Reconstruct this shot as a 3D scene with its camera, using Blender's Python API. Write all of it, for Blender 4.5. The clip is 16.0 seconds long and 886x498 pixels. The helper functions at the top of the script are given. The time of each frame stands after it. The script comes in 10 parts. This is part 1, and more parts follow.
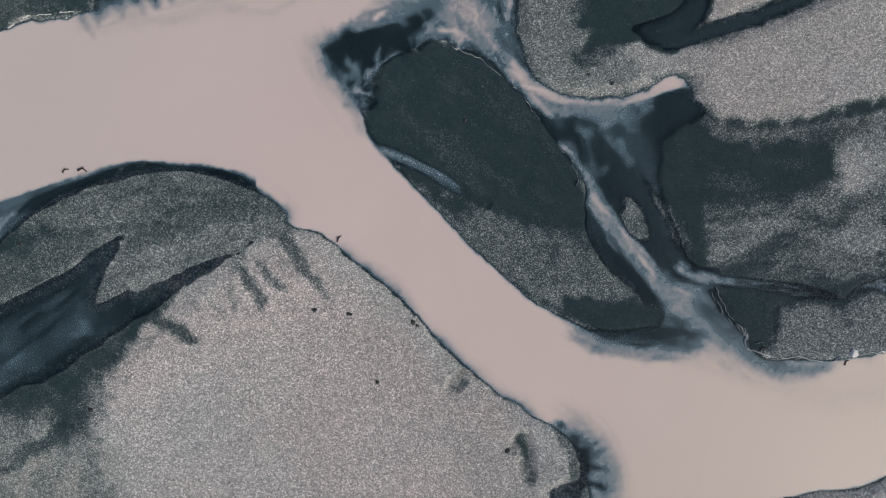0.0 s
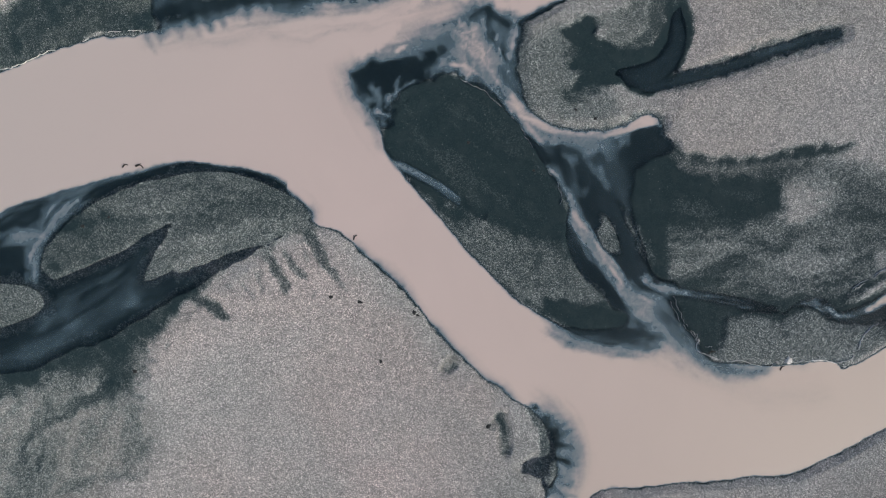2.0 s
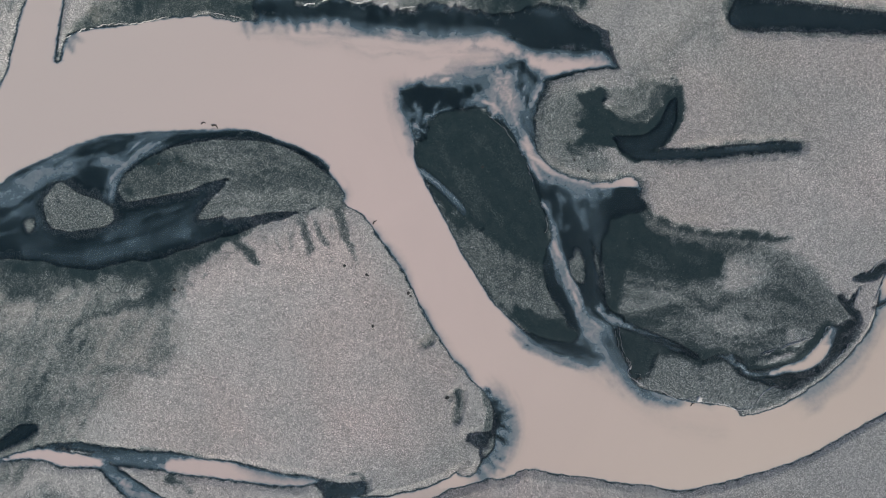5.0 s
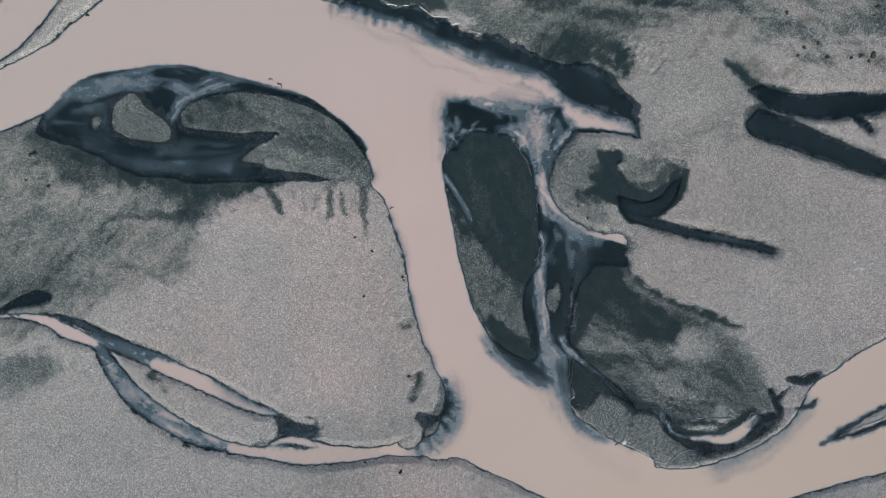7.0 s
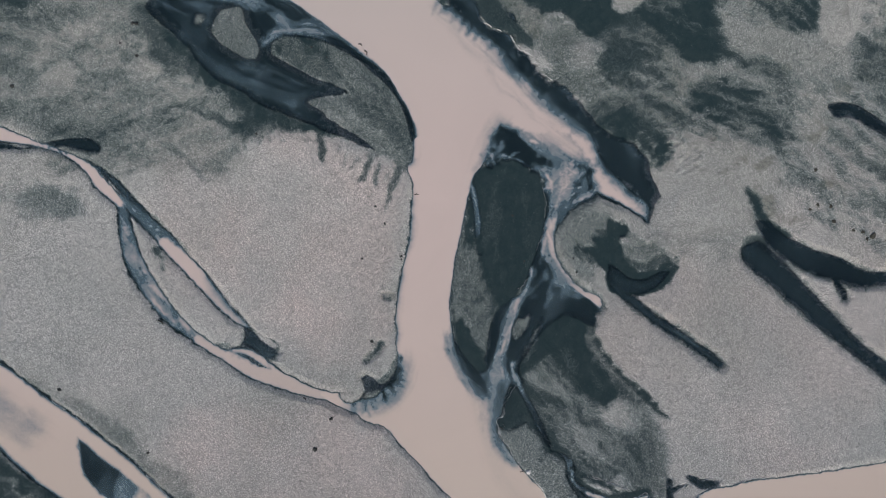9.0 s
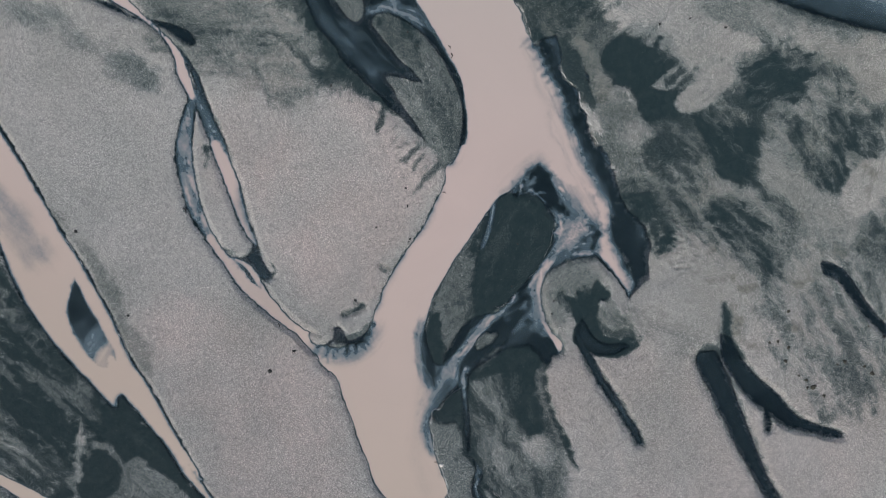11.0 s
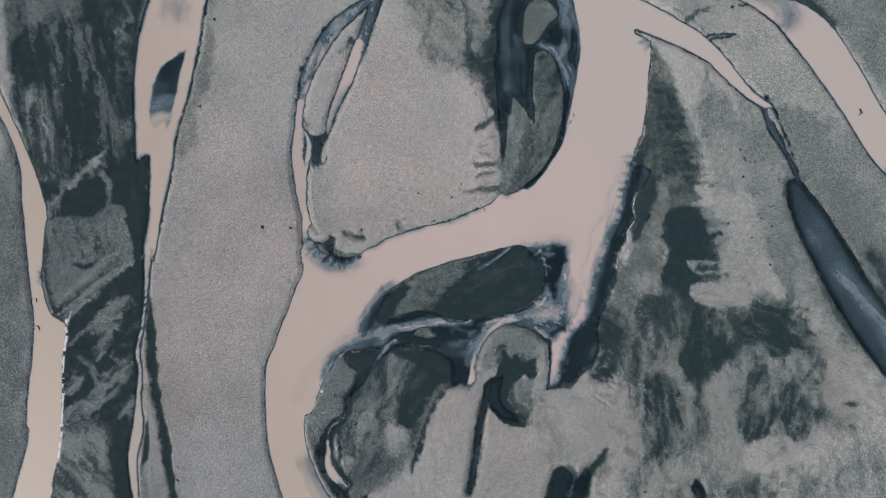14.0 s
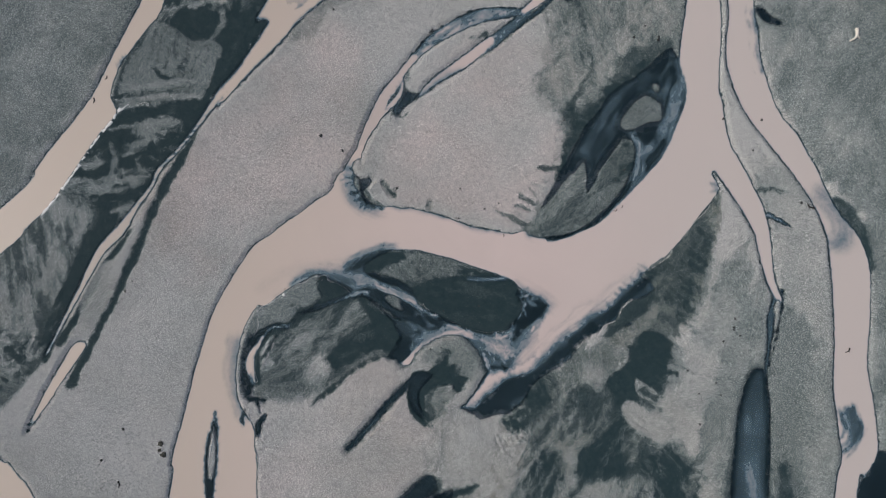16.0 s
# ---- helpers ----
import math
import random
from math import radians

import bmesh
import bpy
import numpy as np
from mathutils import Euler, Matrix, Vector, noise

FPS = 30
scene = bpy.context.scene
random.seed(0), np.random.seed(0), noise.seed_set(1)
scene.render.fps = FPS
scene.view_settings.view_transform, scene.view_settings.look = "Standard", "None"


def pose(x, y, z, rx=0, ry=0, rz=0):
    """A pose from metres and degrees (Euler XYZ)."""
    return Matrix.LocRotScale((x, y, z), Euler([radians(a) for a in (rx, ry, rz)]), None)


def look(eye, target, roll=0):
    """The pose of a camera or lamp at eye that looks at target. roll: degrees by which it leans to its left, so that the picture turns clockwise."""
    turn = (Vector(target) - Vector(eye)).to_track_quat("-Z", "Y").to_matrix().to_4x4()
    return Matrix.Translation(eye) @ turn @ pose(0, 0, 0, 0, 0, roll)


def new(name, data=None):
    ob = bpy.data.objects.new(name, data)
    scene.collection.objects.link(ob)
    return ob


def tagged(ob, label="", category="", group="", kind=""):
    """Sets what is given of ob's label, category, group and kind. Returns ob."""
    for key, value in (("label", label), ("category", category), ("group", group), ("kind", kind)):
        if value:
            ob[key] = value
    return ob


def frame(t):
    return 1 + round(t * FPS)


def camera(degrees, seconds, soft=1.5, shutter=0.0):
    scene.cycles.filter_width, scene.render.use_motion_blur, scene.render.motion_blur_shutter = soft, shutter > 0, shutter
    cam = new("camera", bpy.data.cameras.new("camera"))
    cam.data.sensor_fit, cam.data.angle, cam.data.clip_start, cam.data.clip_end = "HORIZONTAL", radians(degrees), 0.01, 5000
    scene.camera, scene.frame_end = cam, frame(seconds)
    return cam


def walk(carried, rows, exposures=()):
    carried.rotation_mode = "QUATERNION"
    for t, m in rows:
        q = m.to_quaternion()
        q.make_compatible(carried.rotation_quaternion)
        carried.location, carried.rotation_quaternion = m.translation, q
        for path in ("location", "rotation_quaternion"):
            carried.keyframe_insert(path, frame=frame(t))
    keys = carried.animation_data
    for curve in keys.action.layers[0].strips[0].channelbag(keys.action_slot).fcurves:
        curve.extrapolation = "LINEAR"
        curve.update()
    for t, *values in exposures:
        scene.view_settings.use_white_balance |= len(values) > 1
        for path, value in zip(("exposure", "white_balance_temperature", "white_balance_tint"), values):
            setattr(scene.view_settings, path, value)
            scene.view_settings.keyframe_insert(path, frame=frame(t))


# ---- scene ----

cam = camera(73.0, 16.0, soft=1.1)
# straight down: seconds, place, turn about the vertical
ROWS = [
    (0, -0.19, -0.13, 64.22, 0.31),
    (0.5, -0.15, -0.07, 66.96, 0.95),
    (1, -0.18, -0.02, 69.71, 1.68),
    (1.5, -0.23, 0.07, 72.45, 2.53),
    (2, -0.25, 0.16, 75.14, 3.61),
    (2.5, -0.33, 0.17, 77.82, 4.84),
    (3, -0.36, 0.13, 80.53, 6.25),
    (3.5, -0.26, 0.10, 83.27, 8.04),
    (4, -0.21, 0.07, 86.01, 10.52),
    (6.5, -0.14, -0.20, 99.95, 28.01),
    (7, -0.16, -0.21, 102.66, 33.01),
    (7.5, -0.18, -0.31, 105.23, 38.55),
    (8, -0.20, -0.50, 107.84, 44.24),
    (8.5, -0.15, -0.64, 110.47, 50.01),
    (9, -0.05, -0.72, 113.10, 55.77),
    (11.5, 0.06, -1.98, 126.84, 84.12),
    (12, 0.12, -2.22, 129.31, 90.02),
    (12.5, 0.25, -2.44, 131.67, 96.27),
    (13, 0.46, -2.59, 134.00, 103.10),
    (13.5, 0.73, -2.81, 136.57, 110.96),
    (14, 1.28, -2.96, 139.21, 119.64),
    (14.5, 1.90, -3.06, 141.83, 128.60),
    (15, 2.67, -3.02, 144.36, 137.09),
    (15.5, 3.25, -2.99, 146.65, 145.14),
    (16, 3.56, -3.01, 148.79, 152.69),
]
walk(cam, [(t, pose(x, y, z, 0, 0, turn)) for t, x, y, z, turn in ROWS])

# overcast daylight: a wide, weak sun high in the south-east and the sky's own light
SUN_UP, SUN_ROUND = 36.0, 120.0
world = bpy.data.worlds.new("sky")
world.use_nodes = True
scene.world = world
wn = world.node_tree
sky = wn.nodes.new("ShaderNodeTexSky")
sky.sky_type, sky.sun_disc = "NISHITA", False
sky.sun_elevation, sky.sun_rotation = radians(SUN_UP), radians(SUN_ROUND)
sky.dust_density, sky.air_density = 3.0, 1.0
wn.links.new(sky.outputs[0], wn.nodes["Background"].inputs[0])
wn.nodes["Background"].inputs[1].default_value = 0.113
sun = new("sun", bpy.data.lights.new("sun", "SUN"))
sun.data.energy, sun.data.angle, sun.data.color = 2.35, radians(12), (1.0, 0.965, 0.91)
a, b = radians(SUN_ROUND), radians(SUN_UP)
sun.matrix_world = look((0, 0, 0), (-math.sin(a) * math.cos(b), -math.cos(a) * math.cos(b), -math.sin(b)))


class Nodes:
    """A short way to write node materials."""

    def __init__(self, name):
        self.mat = bpy.data.materials.new(name)
        self.mat.use_nodes = True
        self.tree = self.mat.node_tree
        self.tree.nodes.clear()
        self.out = self.tree.nodes.new("ShaderNodeOutputMaterial")
        self.place = self.tree.nodes.new("ShaderNodeTexCoord").outputs["Object"]

    def set(self, socket, value):
        if isinstance(value, bpy.types.NodeSocket):
            self.tree.links.new(value, socket)
        elif isinstance(value, (tuple, list)):
            socket.default_value = tuple(value) if len(value) != 3 or socket.type != "RGBA" else (*value, 1)
        else:
            socket.default_value = value

    def noise(self, scale, detail=2.0, rough=0.5, place=None, warp=0.0):
        n = self.tree.nodes.new("ShaderNodeTexNoise")
        self.set(n.inputs["Vector"], place or self.place)
        self.set(n.inputs["Scale"], scale)
        self.set(n.inputs["Detail"], detail)
        self.set(n.inputs["Roughness"], rough)
        self.set(n.inputs["Distortion"], warp)
        return n.outputs["Fac"]

    def cells(self, scale, place=None, out="Color"):
        n = self.tree.nodes.new("ShaderNodeTexVoronoi")
        self.set(n.inputs["Vector"], place or self.place)
        self.set(n.inputs["Scale"], scale)
        return n.outputs[out]

    def stretch(self, scale, turn=0.0):
        n = self.tree.nodes.new("ShaderNodeMapping")
        self.set(n.inputs["Vector"], self.place)
        n.inputs["Rotation"].default_value = (0, 0, radians(turn))
        n.inputs["Scale"].default_value = scale
        return n.outputs[0]

    def math(self, op, a, b=0.0, c=0.0, clamp=False):
        n = self.tree.nodes.new("ShaderNodeMath")
        n.operation, n.use_clamp = op, clamp
        for s, v in zip(n.inputs, (a, b, c)):
            self.set(s, v)
        return n.outputs[0]

    def span(self, value, lo, hi, to_lo=0.0, to_hi=1.0):
        n = self.tree.nodes.new("ShaderNodeMapRange")
        n.interpolation_type = "SMOOTHSTEP"
        for s, v in zip(n.inputs, (value, lo, hi, to_lo, to_hi)):
            self.set(s, v)
        return n.outputs[0]

    def mix(self, fac, a, b, how="MIX"):
        n = self.tree.nodes.new("ShaderNodeMix")
        n.data_type, n.blend_type = "RGBA", how
        self.set(n.inputs[0], fac)
        self.set(n.inputs[6], a)
        self.set(n.inputs[7], b)
        return n.outputs[2]

    def attr(self, name):
        n = self.tree.nodes.new("ShaderNodeAttribute")
        n.attribute_name = name
        return n.outputs["Fac"]

    def bump(self, height, strength, distance):
        n = self.tree.nodes.new("ShaderNodeBump")
        self.set(n.inputs["Height"], height)
        self.set(n.inputs["Strength"], strength)
        self.set(n.inputs["Distance"], distance)
        return n.outputs[0]

    def surface(self, color, rough, normal=None, gloss=0.5, grainy=0.0):
        n = self.tree.nodes.new("ShaderNodeBsdfPrincipled")
        self.set(n.inputs["Base Color"], color)
        self.set(n.inputs["Roughness"], rough)
        self.set(n.inputs["Specular IOR Level"], gloss)
        self.set(n.inputs["Diffuse Roughness"], grainy)
        if normal is not None:
            self.set(n.inputs["Normal"], normal)
        return n.outputs[0]

    def done(self, shader):
        self.tree.links.new(shader, self.out.inputs["Surface"])
        return self.mat


def sand_material():
    """Dark volcanic sand and gravel: pale where dry, near black where wet, its glints painted into the colour."""
    n = Nodes("sand")
    grit = n.noise(9.0, 3.0, 0.85)
    fleck = n.cells(12.0)
    coarse = n.noise(0.9, 4.0, 0.65)
    mottle = n.noise(2.3, 3.0, 0.7)
    broad = n.noise(0.045, 4.0, 0.6)
    tint = n.noise(0.03, 3.0, 0.5, place=n.stretch((1, 1.6, 1), 30))
    flake = n.tree.nodes.new("ShaderNodeSeparateColor")
    n.set(flake.inputs[0], fleck)
    # random grain tone, with glints put into the colour as bright flecks
    sparkle = n.math("POWER", flake.outputs[0], 2.0)
    glitter = n.tree.nodes.new("ShaderNodeSeparateColor")
    n.set(glitter.inputs[0], n.cells(9.5))
    bright = n.math("POWER", glitter.outputs[0], 4.0)
    value = n.math("ADD", n.math("MULTIPLY", sparkle, 0.42), n.math("MULTIPLY", n.span(grit, 0.25, 0.75), 0.5))
    value = n.math("ADD", value, n.math("MULTIPLY", bright, 0.85))
    value = n.math("ADD", value, n.math("MULTIPLY", mottle, 0.3))
    value = n.math("ADD", value, n.math("MULTIPLY", coarse, 0.3))
    dry = n.mix(n.math("SUBTRACT", value, 0.46, clamp=True), (0.162, 0.165, 0.166), (0.83, 0.815, 0.795))
    dry = n.mix(n.span(broad, 0.35, 0.75, 0.0, 0.4), dry, n.mix(1.0, dry, (0.62, 0.66, 0.65), "MULTIPLY"))
    rosy = n.math("MULTIPLY", n.attr("blush"), n.span(tint, 0.3, 0.62, 0.25, 1.0))
    dry = n.mix(1.0, dry, (0.975, 1.0, 0.985), "MULTIPLY")
    dry = n.mix(rosy, dry, n.mix(1.0, dry, (1.25, 1.09, 1.07), "MULTIPLY"))
    moss = n.mix(n.span(n.noise(1.6, 5.0, 0.75), 0.3, 0.7), (0.042, 0.053, 0.04), (0.2, 0.21, 0.165))
    dry = n.mix(n.attr("moss"), dry, moss)
    blotch = n.noise(0.45, 5.0, 0.6, warp=0.6)
    wet_color = n.mix(n.span(value, 0.6, 1.4), (0.021, 0.041, 0.047), (0.034, 0.06, 0.066))
    wet_color = n.mix(n.span(blotch, 0.42, 0.7, 0.0, 0.85), wet_color, (0.033, 0.055, 0.06))
    wet = n.attr("wet")
    between = n.math("MULTIPLY", wet, n.math("SUBTRACT", 1.0, wet))
    # the moisture creeps from grain to grain, and lies in finer threads than the ground's own relief
    thread = n.noise(1.1, 5.0, 0.7, warp=1.2)
    edge = n.math("ADD", wet, n.math("MULTIPLY", n.math("SUBTRACT", coarse, 0.5), n.math("MULTIPLY", n.math("SUBTRACT", 1.0, wet), 0.3)))
    edge = n.math("ADD", edge, n.math("MULTIPLY", n.math("SUBTRACT", grit, 0.5), n.math("MULTIPLY", between, 1.2)))
    edge = n.math("ADD", edge, n.math("MULTIPLY", n.math("SUBTRACT", thread, 0.5), n.math("MULTIPLY", between, 2.2)))
    grainy = n.math("MULTIPLY", n.math("SUBTRACT", 0.85, value), between)
    edge = n.span(n.math("ADD", edge, n.math("MULTIPLY", grainy, 1.3)), 0.0, 0.92)
    dry = n.mix(n.span(wet, 0.15, 0.6), dry, n.mix(1.0, dry, (0.9, 0.985, 0.985), "MULTIPLY"))
    color = n.mix(edge, dry, wet_color)
    # scattered pebbles, their glint painted on as a pale dot
    stone = n.tree.nodes.new("ShaderNodeTexVoronoi")
    n.set(stone.inputs["Vector"], n.place)
    n.set(stone.inputs["Scale"], 3.4)
    pick = n.tree.nodes.new("ShaderNodeSeparateColor")
    n.set(pick.inputs[0], stone.outputs["Color"])
    painted_glint = n.math("MULTIPLY", n.span(stone.outputs["Distance"], 0.26, 0.14), n.span(pick.outputs[1], 0.88, 1.0))
    color = n.mix(n.math("MULTIPLY", painted_glint, 0.3), color, (0.45, 0.46, 0.45))
    # sky glints on damp sand, painted as pale grey grains
    painted_spark = n.math("MULTIPLY", n.span(glitter.outputs[2], 0.8, 0.97), n.span(wet, 0.98, 0.55))
    color = n.mix(n.math("MULTIPLY", painted_spark, n.span(wet, 0.1, 0.5, 0.0, 0.4)), color, (0.4, 0.43, 0.43))
    normal = n.bump(value, 0.9, 0.085)
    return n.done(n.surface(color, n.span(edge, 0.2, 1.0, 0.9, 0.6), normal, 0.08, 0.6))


def water_material():
    """Glacial water: opaque with silt in the river, clear over dark sand in the pools."""
    n = Nodes("river_water")
    raw = n.attr("silt")
    # the silt hangs in smoky threads where it is neither thick nor gone
    smoke = n.noise(0.85, 6.0, 0.62, warp=1.6)
    loose = n.math("MULTIPLY", raw, n.math("SUBTRACT", 1.0, raw))
    silt = n.math("ADD", raw, n.math("MULTIPLY", n.math("SUBTRACT", smoke, 0.5), n.math("MULTIPLY", loose, 1.3)), clamp=True)
    drift = n.noise(0.05, 4.0, 0.55, warp=1.5)
    rose = n.mix(n.span(drift, 0.3, 0.7), (0.535, 0.436, 0.4), (0.56, 0.455, 0.417))
    ochre = n.attr("ochre")
    milk = n.mix(n.span(ochre, -0.1, 0.9), rose, (0.46, 0.383, 0.322))
    milk = n.mix(n.span(ochre, -0.1, -0.8), milk, (0.515, 0.448, 0.41))
    milk = n.mix(n.span(silt, 0.45, 1.0), (0.185, 0.275, 0.325), milk)
    milk = n.mix(n.span(silt, 0.05, 0.55), (0.058, 0.108, 0.13), milk)
    ripple = n.noise(1.6, 3.0, 0.6)
    normal = n.bump(ripple, 0.06, 0.03)
    body = n.surface(milk, 0.45, normal, 0.3)
    clear = n.tree.nodes.new("ShaderNodeBsdfTransparent")
    n.set(clear.inputs[0], (0.97, 1.0, 1.0))
    gloss = n.tree.nodes.new("ShaderNodeBsdfGlossy")
    n.set(gloss.inputs["Roughness"], 0.08)
    n.set(gloss.inputs["Normal"], normal)
    skin = n.tree.nodes.new("ShaderNodeMixShader")
    fresnel = n.tree.nodes.new("ShaderNodeFresnel")
    n.set(fresnel.inputs["IOR"], 1.33)
    n.set(skin.inputs[0], fresnel.outputs[0])
    n.set(skin.inputs[1], clear.outputs[0])
    n.set(skin.inputs[2], gloss.outputs[0])
    both = n.tree.nodes.new("ShaderNodeMixShader")
    n.set(both.inputs[0], silt)
    n.set(both.inputs[1], skin.outputs[0])
    n.set(both.inputs[2], body)
    return n.done(both.outputs[0])


def plain(name, low, high, scale, rough, lift=0.3):
    """A mottled surface between two colours."""
    n = Nodes(name)
    spots = n.noise(scale, 4.0, 0.65)
    return n.done(n.surface(n.mix(n.span(spots, 0.3, 0.7), low, high), rough, n.bump(spots, lift, 0.05), 0.3))


FOAM = plain("foam", (0.4, 0.41, 0.4), (0.8, 0.79, 0.77), 5.0, 0.7)
DARK_WOOD = plain("wet_wood", (0.012, 0.012, 0.011), (0.04, 0.036, 0.03), 9.0, 0.6)
PALE_WOOD = plain("bleached_wood", (0.42, 0.39, 0.34), (0.68, 0.65, 0.58), 6.0, 0.8)
DARK_STONE = plain("basalt", (0.012, 0.015, 0.016), (0.05, 0.052, 0.05), 4.0, 0.7, 0.6)
PALE_STONE = plain("pale_stone", (0.5, 0.48, 0.45), (0.78, 0.76, 0.72), 4.0, 0.7, 0.6)
PEBBLE = plain("pebble", (0.25, 0.26, 0.26), (0.48, 0.49, 0.48), 3.0, 0.6, 0.4)
TUFT = plain("dark_moss", (0.03, 0.031, 0.026), (0.085, 0.082, 0.068), 5.0, 0.9, 0.8)
SAND, WATER = sand_material(), water_material()


# ---- the plan: a grid of lines, fine in the middle, that runs out to the horizon ----
def lines(fine, end, small, large):
    inner = np.arange(-fine, fine + small / 2, small)
    outer = np.arange(fine + large, end, large)
    far, step = [end + large], large
    while far[-1] < 2600:
        step = min(step * 1.13, 220)
        far.append(far[-1] + step)
    far = np.array(far)
    return np.r_[-far[::-1], -outer[::-1], inner, outer, far]


XS, YS = lines(55, 134, 0.2, 0.35), lines(40, 134, 0.2, 0.35)
GX, GY = np.meshgrid(XS.astype(np.float32), YS.astype(np.float32))


def lumps(u, v, octaves=4, seed=0, keep=0.55):
    """Layered value noise at (u, v), about -1 to 1, with its largest lumps one unit across."""
    total, gain = np.zeros(u.shape, np.float32), 0.0
    for k in range(octaves):
        table = np.random.RandomState(seed * 17 + k).rand(256, 256).astype(np.float32) * 2 - 1
        a, b = u * 2 ** k + 37.3 * k, v * 2 ** k + 11.9 * k
        ia, ib = np.floor(a), np.floor(b)
        fa, fb = (a - ia).astype(np.float32), (b - ib).astype(np.float32)
        fa, fb = fa * fa * (3 - 2 * fa), fb * fb * (3 - 2 * fb)
        ia, ib = ia.astype(np.int64) & 255, ib.astype(np.int64) & 255
        ja, jb = (ia + 1) & 255, (ib + 1) & 255
        low = table[ib, ia] * (1 - fa) + table[ib, ja] * fa
        high = table[jb, ia] * (1 - fa) + table[jb, ja] * fa
        total += (low * (1 - fb) + high * fb) * keep ** k
        gain += keep ** k
    return total / gain * 1.6


def fbm(step, octaves=4, seed=0, sx=1.0, sy=1.0, turn=0.0, win=(slice(None), slice(None)), warp=0.0):
    """Noise on the grid with lumps of step metres, drawn out and turned, and stirred by warp metres."""
    x, y = GX[win], GY[win]
    if warp:
        x, y = x + warp * lumps(x / step, y / step, 3, seed + 40), y + warp * lumps(x / step, y / step, 3, seed + 41)
    c, s = math.cos(radians(turn)), math.sin(radians(turn))
    return lumps((c * x + s * y) / (sx * step), (c * y - s * x) / (sy * step), octaves, seed)


def smooth(lo, hi, v):
    q = np.clip((v - lo) / (hi - lo), 0, 1)
    return q * q * (3 - 2 * q)


def curve(pts, closed, per=5):
    """A Catmull-Rom curve through the points."""
    p = np.array(pts, float)
    n = len(p)
    if n < 3 and not closed:
        return p
    out = []
    for i in range(n if closed else n - 1):
        if closed:
            a, b, c, d = p[i - 1], p[i], p[(i + 1) % n], p[(i + 2) % n]
        else:
            a, b, c, d = p[max(i - 1, 0)], p[i], p[i + 1], p[min(i + 2, n - 1)]
        for k in range(per):
            q = k / per
            out.append(0.5 * (2 * b + (c - a) * q + (2 * a - 5 * b + 4 * c - d) * q * q + (3 * b - a - 3 * c + d) * q ** 3))
    if not closed:
        out.append(p[-1])
    return np.array(out)


def window(low, high, margin, skip):
    """The slices of the grid round a box, and the coarser lines on which a distance is worked out."""
    i0, i1 = np.searchsorted(XS, (low[0] - margin, high[0] + margin))
    j0, j1 = np.searchsorted(YS, (low[1] - margin, high[1] + margin))
    i0, j0, i1, j1 = max(i0 - 1, 0), max(j0 - 1, 0), min(i1 + 1, len(XS)), min(j1 + 1, len(YS))
    cx = np.unique(np.r_[np.arange(i0, i1, skip), i1 - 1])
    cy = np.unique(np.r_[np.arange(j0, j1, skip), j1 - 1])
    return (slice(j0, j1), slice(i0, i1)), XS[cx], YS[cy]


def refine(coarse, cx, cy, win):
    """A field on coarse lines, carried over to all lines of the window."""
    fx, fy = XS[win[1]], YS[win[0]]
    i = np.clip(np.searchsorted(cx, fx, side="right") - 1, 0, max(len(cx) - 2, 0))
    j = np.clip(np.searchsorted(cy, fy, side="right") - 1, 0, max(len(cy) - 2, 0))
    u = ((fx - cx[i]) / (cx[i + 1] - cx[i])).astype(np.float32)
    v = ((fy - cy[j]) / (cy[j + 1] - cy[j])).astype(np.float32)[:, None]
    rows = coarse[:, i] * (1 - u) + coarse[:, i + 1] * u
    return rows[j] * (1 - v) + rows[j + 1] * v


def area(pts, margin=7.0):
    """Window and signed distance (inside negative) of the closed curve through the points."""
    p = curve(pts, True)
    win, cx, cy = window(p.min(0), p.max(0), margin, 3)
    x, y = np.meshgrid(cx.astype(np.float32), cy.astype(np.float32))
    best, inside = np.full(x.shape, 1e9, np.float32), np.zeros(x.shape, bool)
    for (ax, ay), (bx, by) in zip(p, np.roll(p, -1, 0)):
        ex, ey = bx - ax, by - ay
        q = np.clip(((x - ax) * ex + (y - ay) * ey) / (ex * ex + ey * ey + 1e-9), 0, 1)
        best = np.minimum(best, (x - ax - q * ex) ** 2 + (y - ay - q * ey) ** 2)
        if ay != by:
            inside ^= ((ay > y) != (by > y)) & (x < (y - ay) * ex / (by - ay) + ax)
    return win, refine(np.where(inside, -1, 1) * np.sqrt(best), cx, cy, win)


def band(pts, margin=5.0, flow=False):
    """Window and signed distance of a strip along the points (x, y, width); with flow, also the way along and across it."""
    p = curve(pts, False)
    half = p[:, 2].max() / 2
    win, cx, cy = window(p[:, :2].min(0) - half, p[:, :2].max(0) + half, margin, 2)
    x, y = np.meshgrid(cx.astype(np.float32), cy.astype(np.float32))
    best = np.full(x.shape, 1e9, np.float32)
    along, across, done = np.zeros_like(best), np.zeros_like(best), 0.0
    for (ax, ay, aw), (bx, by, bw) in zip(p[:-1], p[1:]):
        ex, ey = bx - ax, by - ay
        size = math.hypot(ex, ey) + 1e-9
        q = np.clip(((x - ax) * ex + (y - ay) * ey) / size ** 2, 0, 1)
        d = np.hypot(x - ax - q * ex, y - ay - q * ey) - (aw + (bw - aw) * q) / 2
        if flow:
            near = d < best
            along = np.where(near, done + q * size, along)
            across = np.where(near, ((x - ax) * -ey + (y - ay) * ex) / size, across)
        best = np.minimum(best, d)
        done += size
    if flow:
        return win, refine(best, cx, cy, win), refine(along, cx, cy, win), refine(across, cx, cy, win)
    return win, refine(best, cx, cy, win)


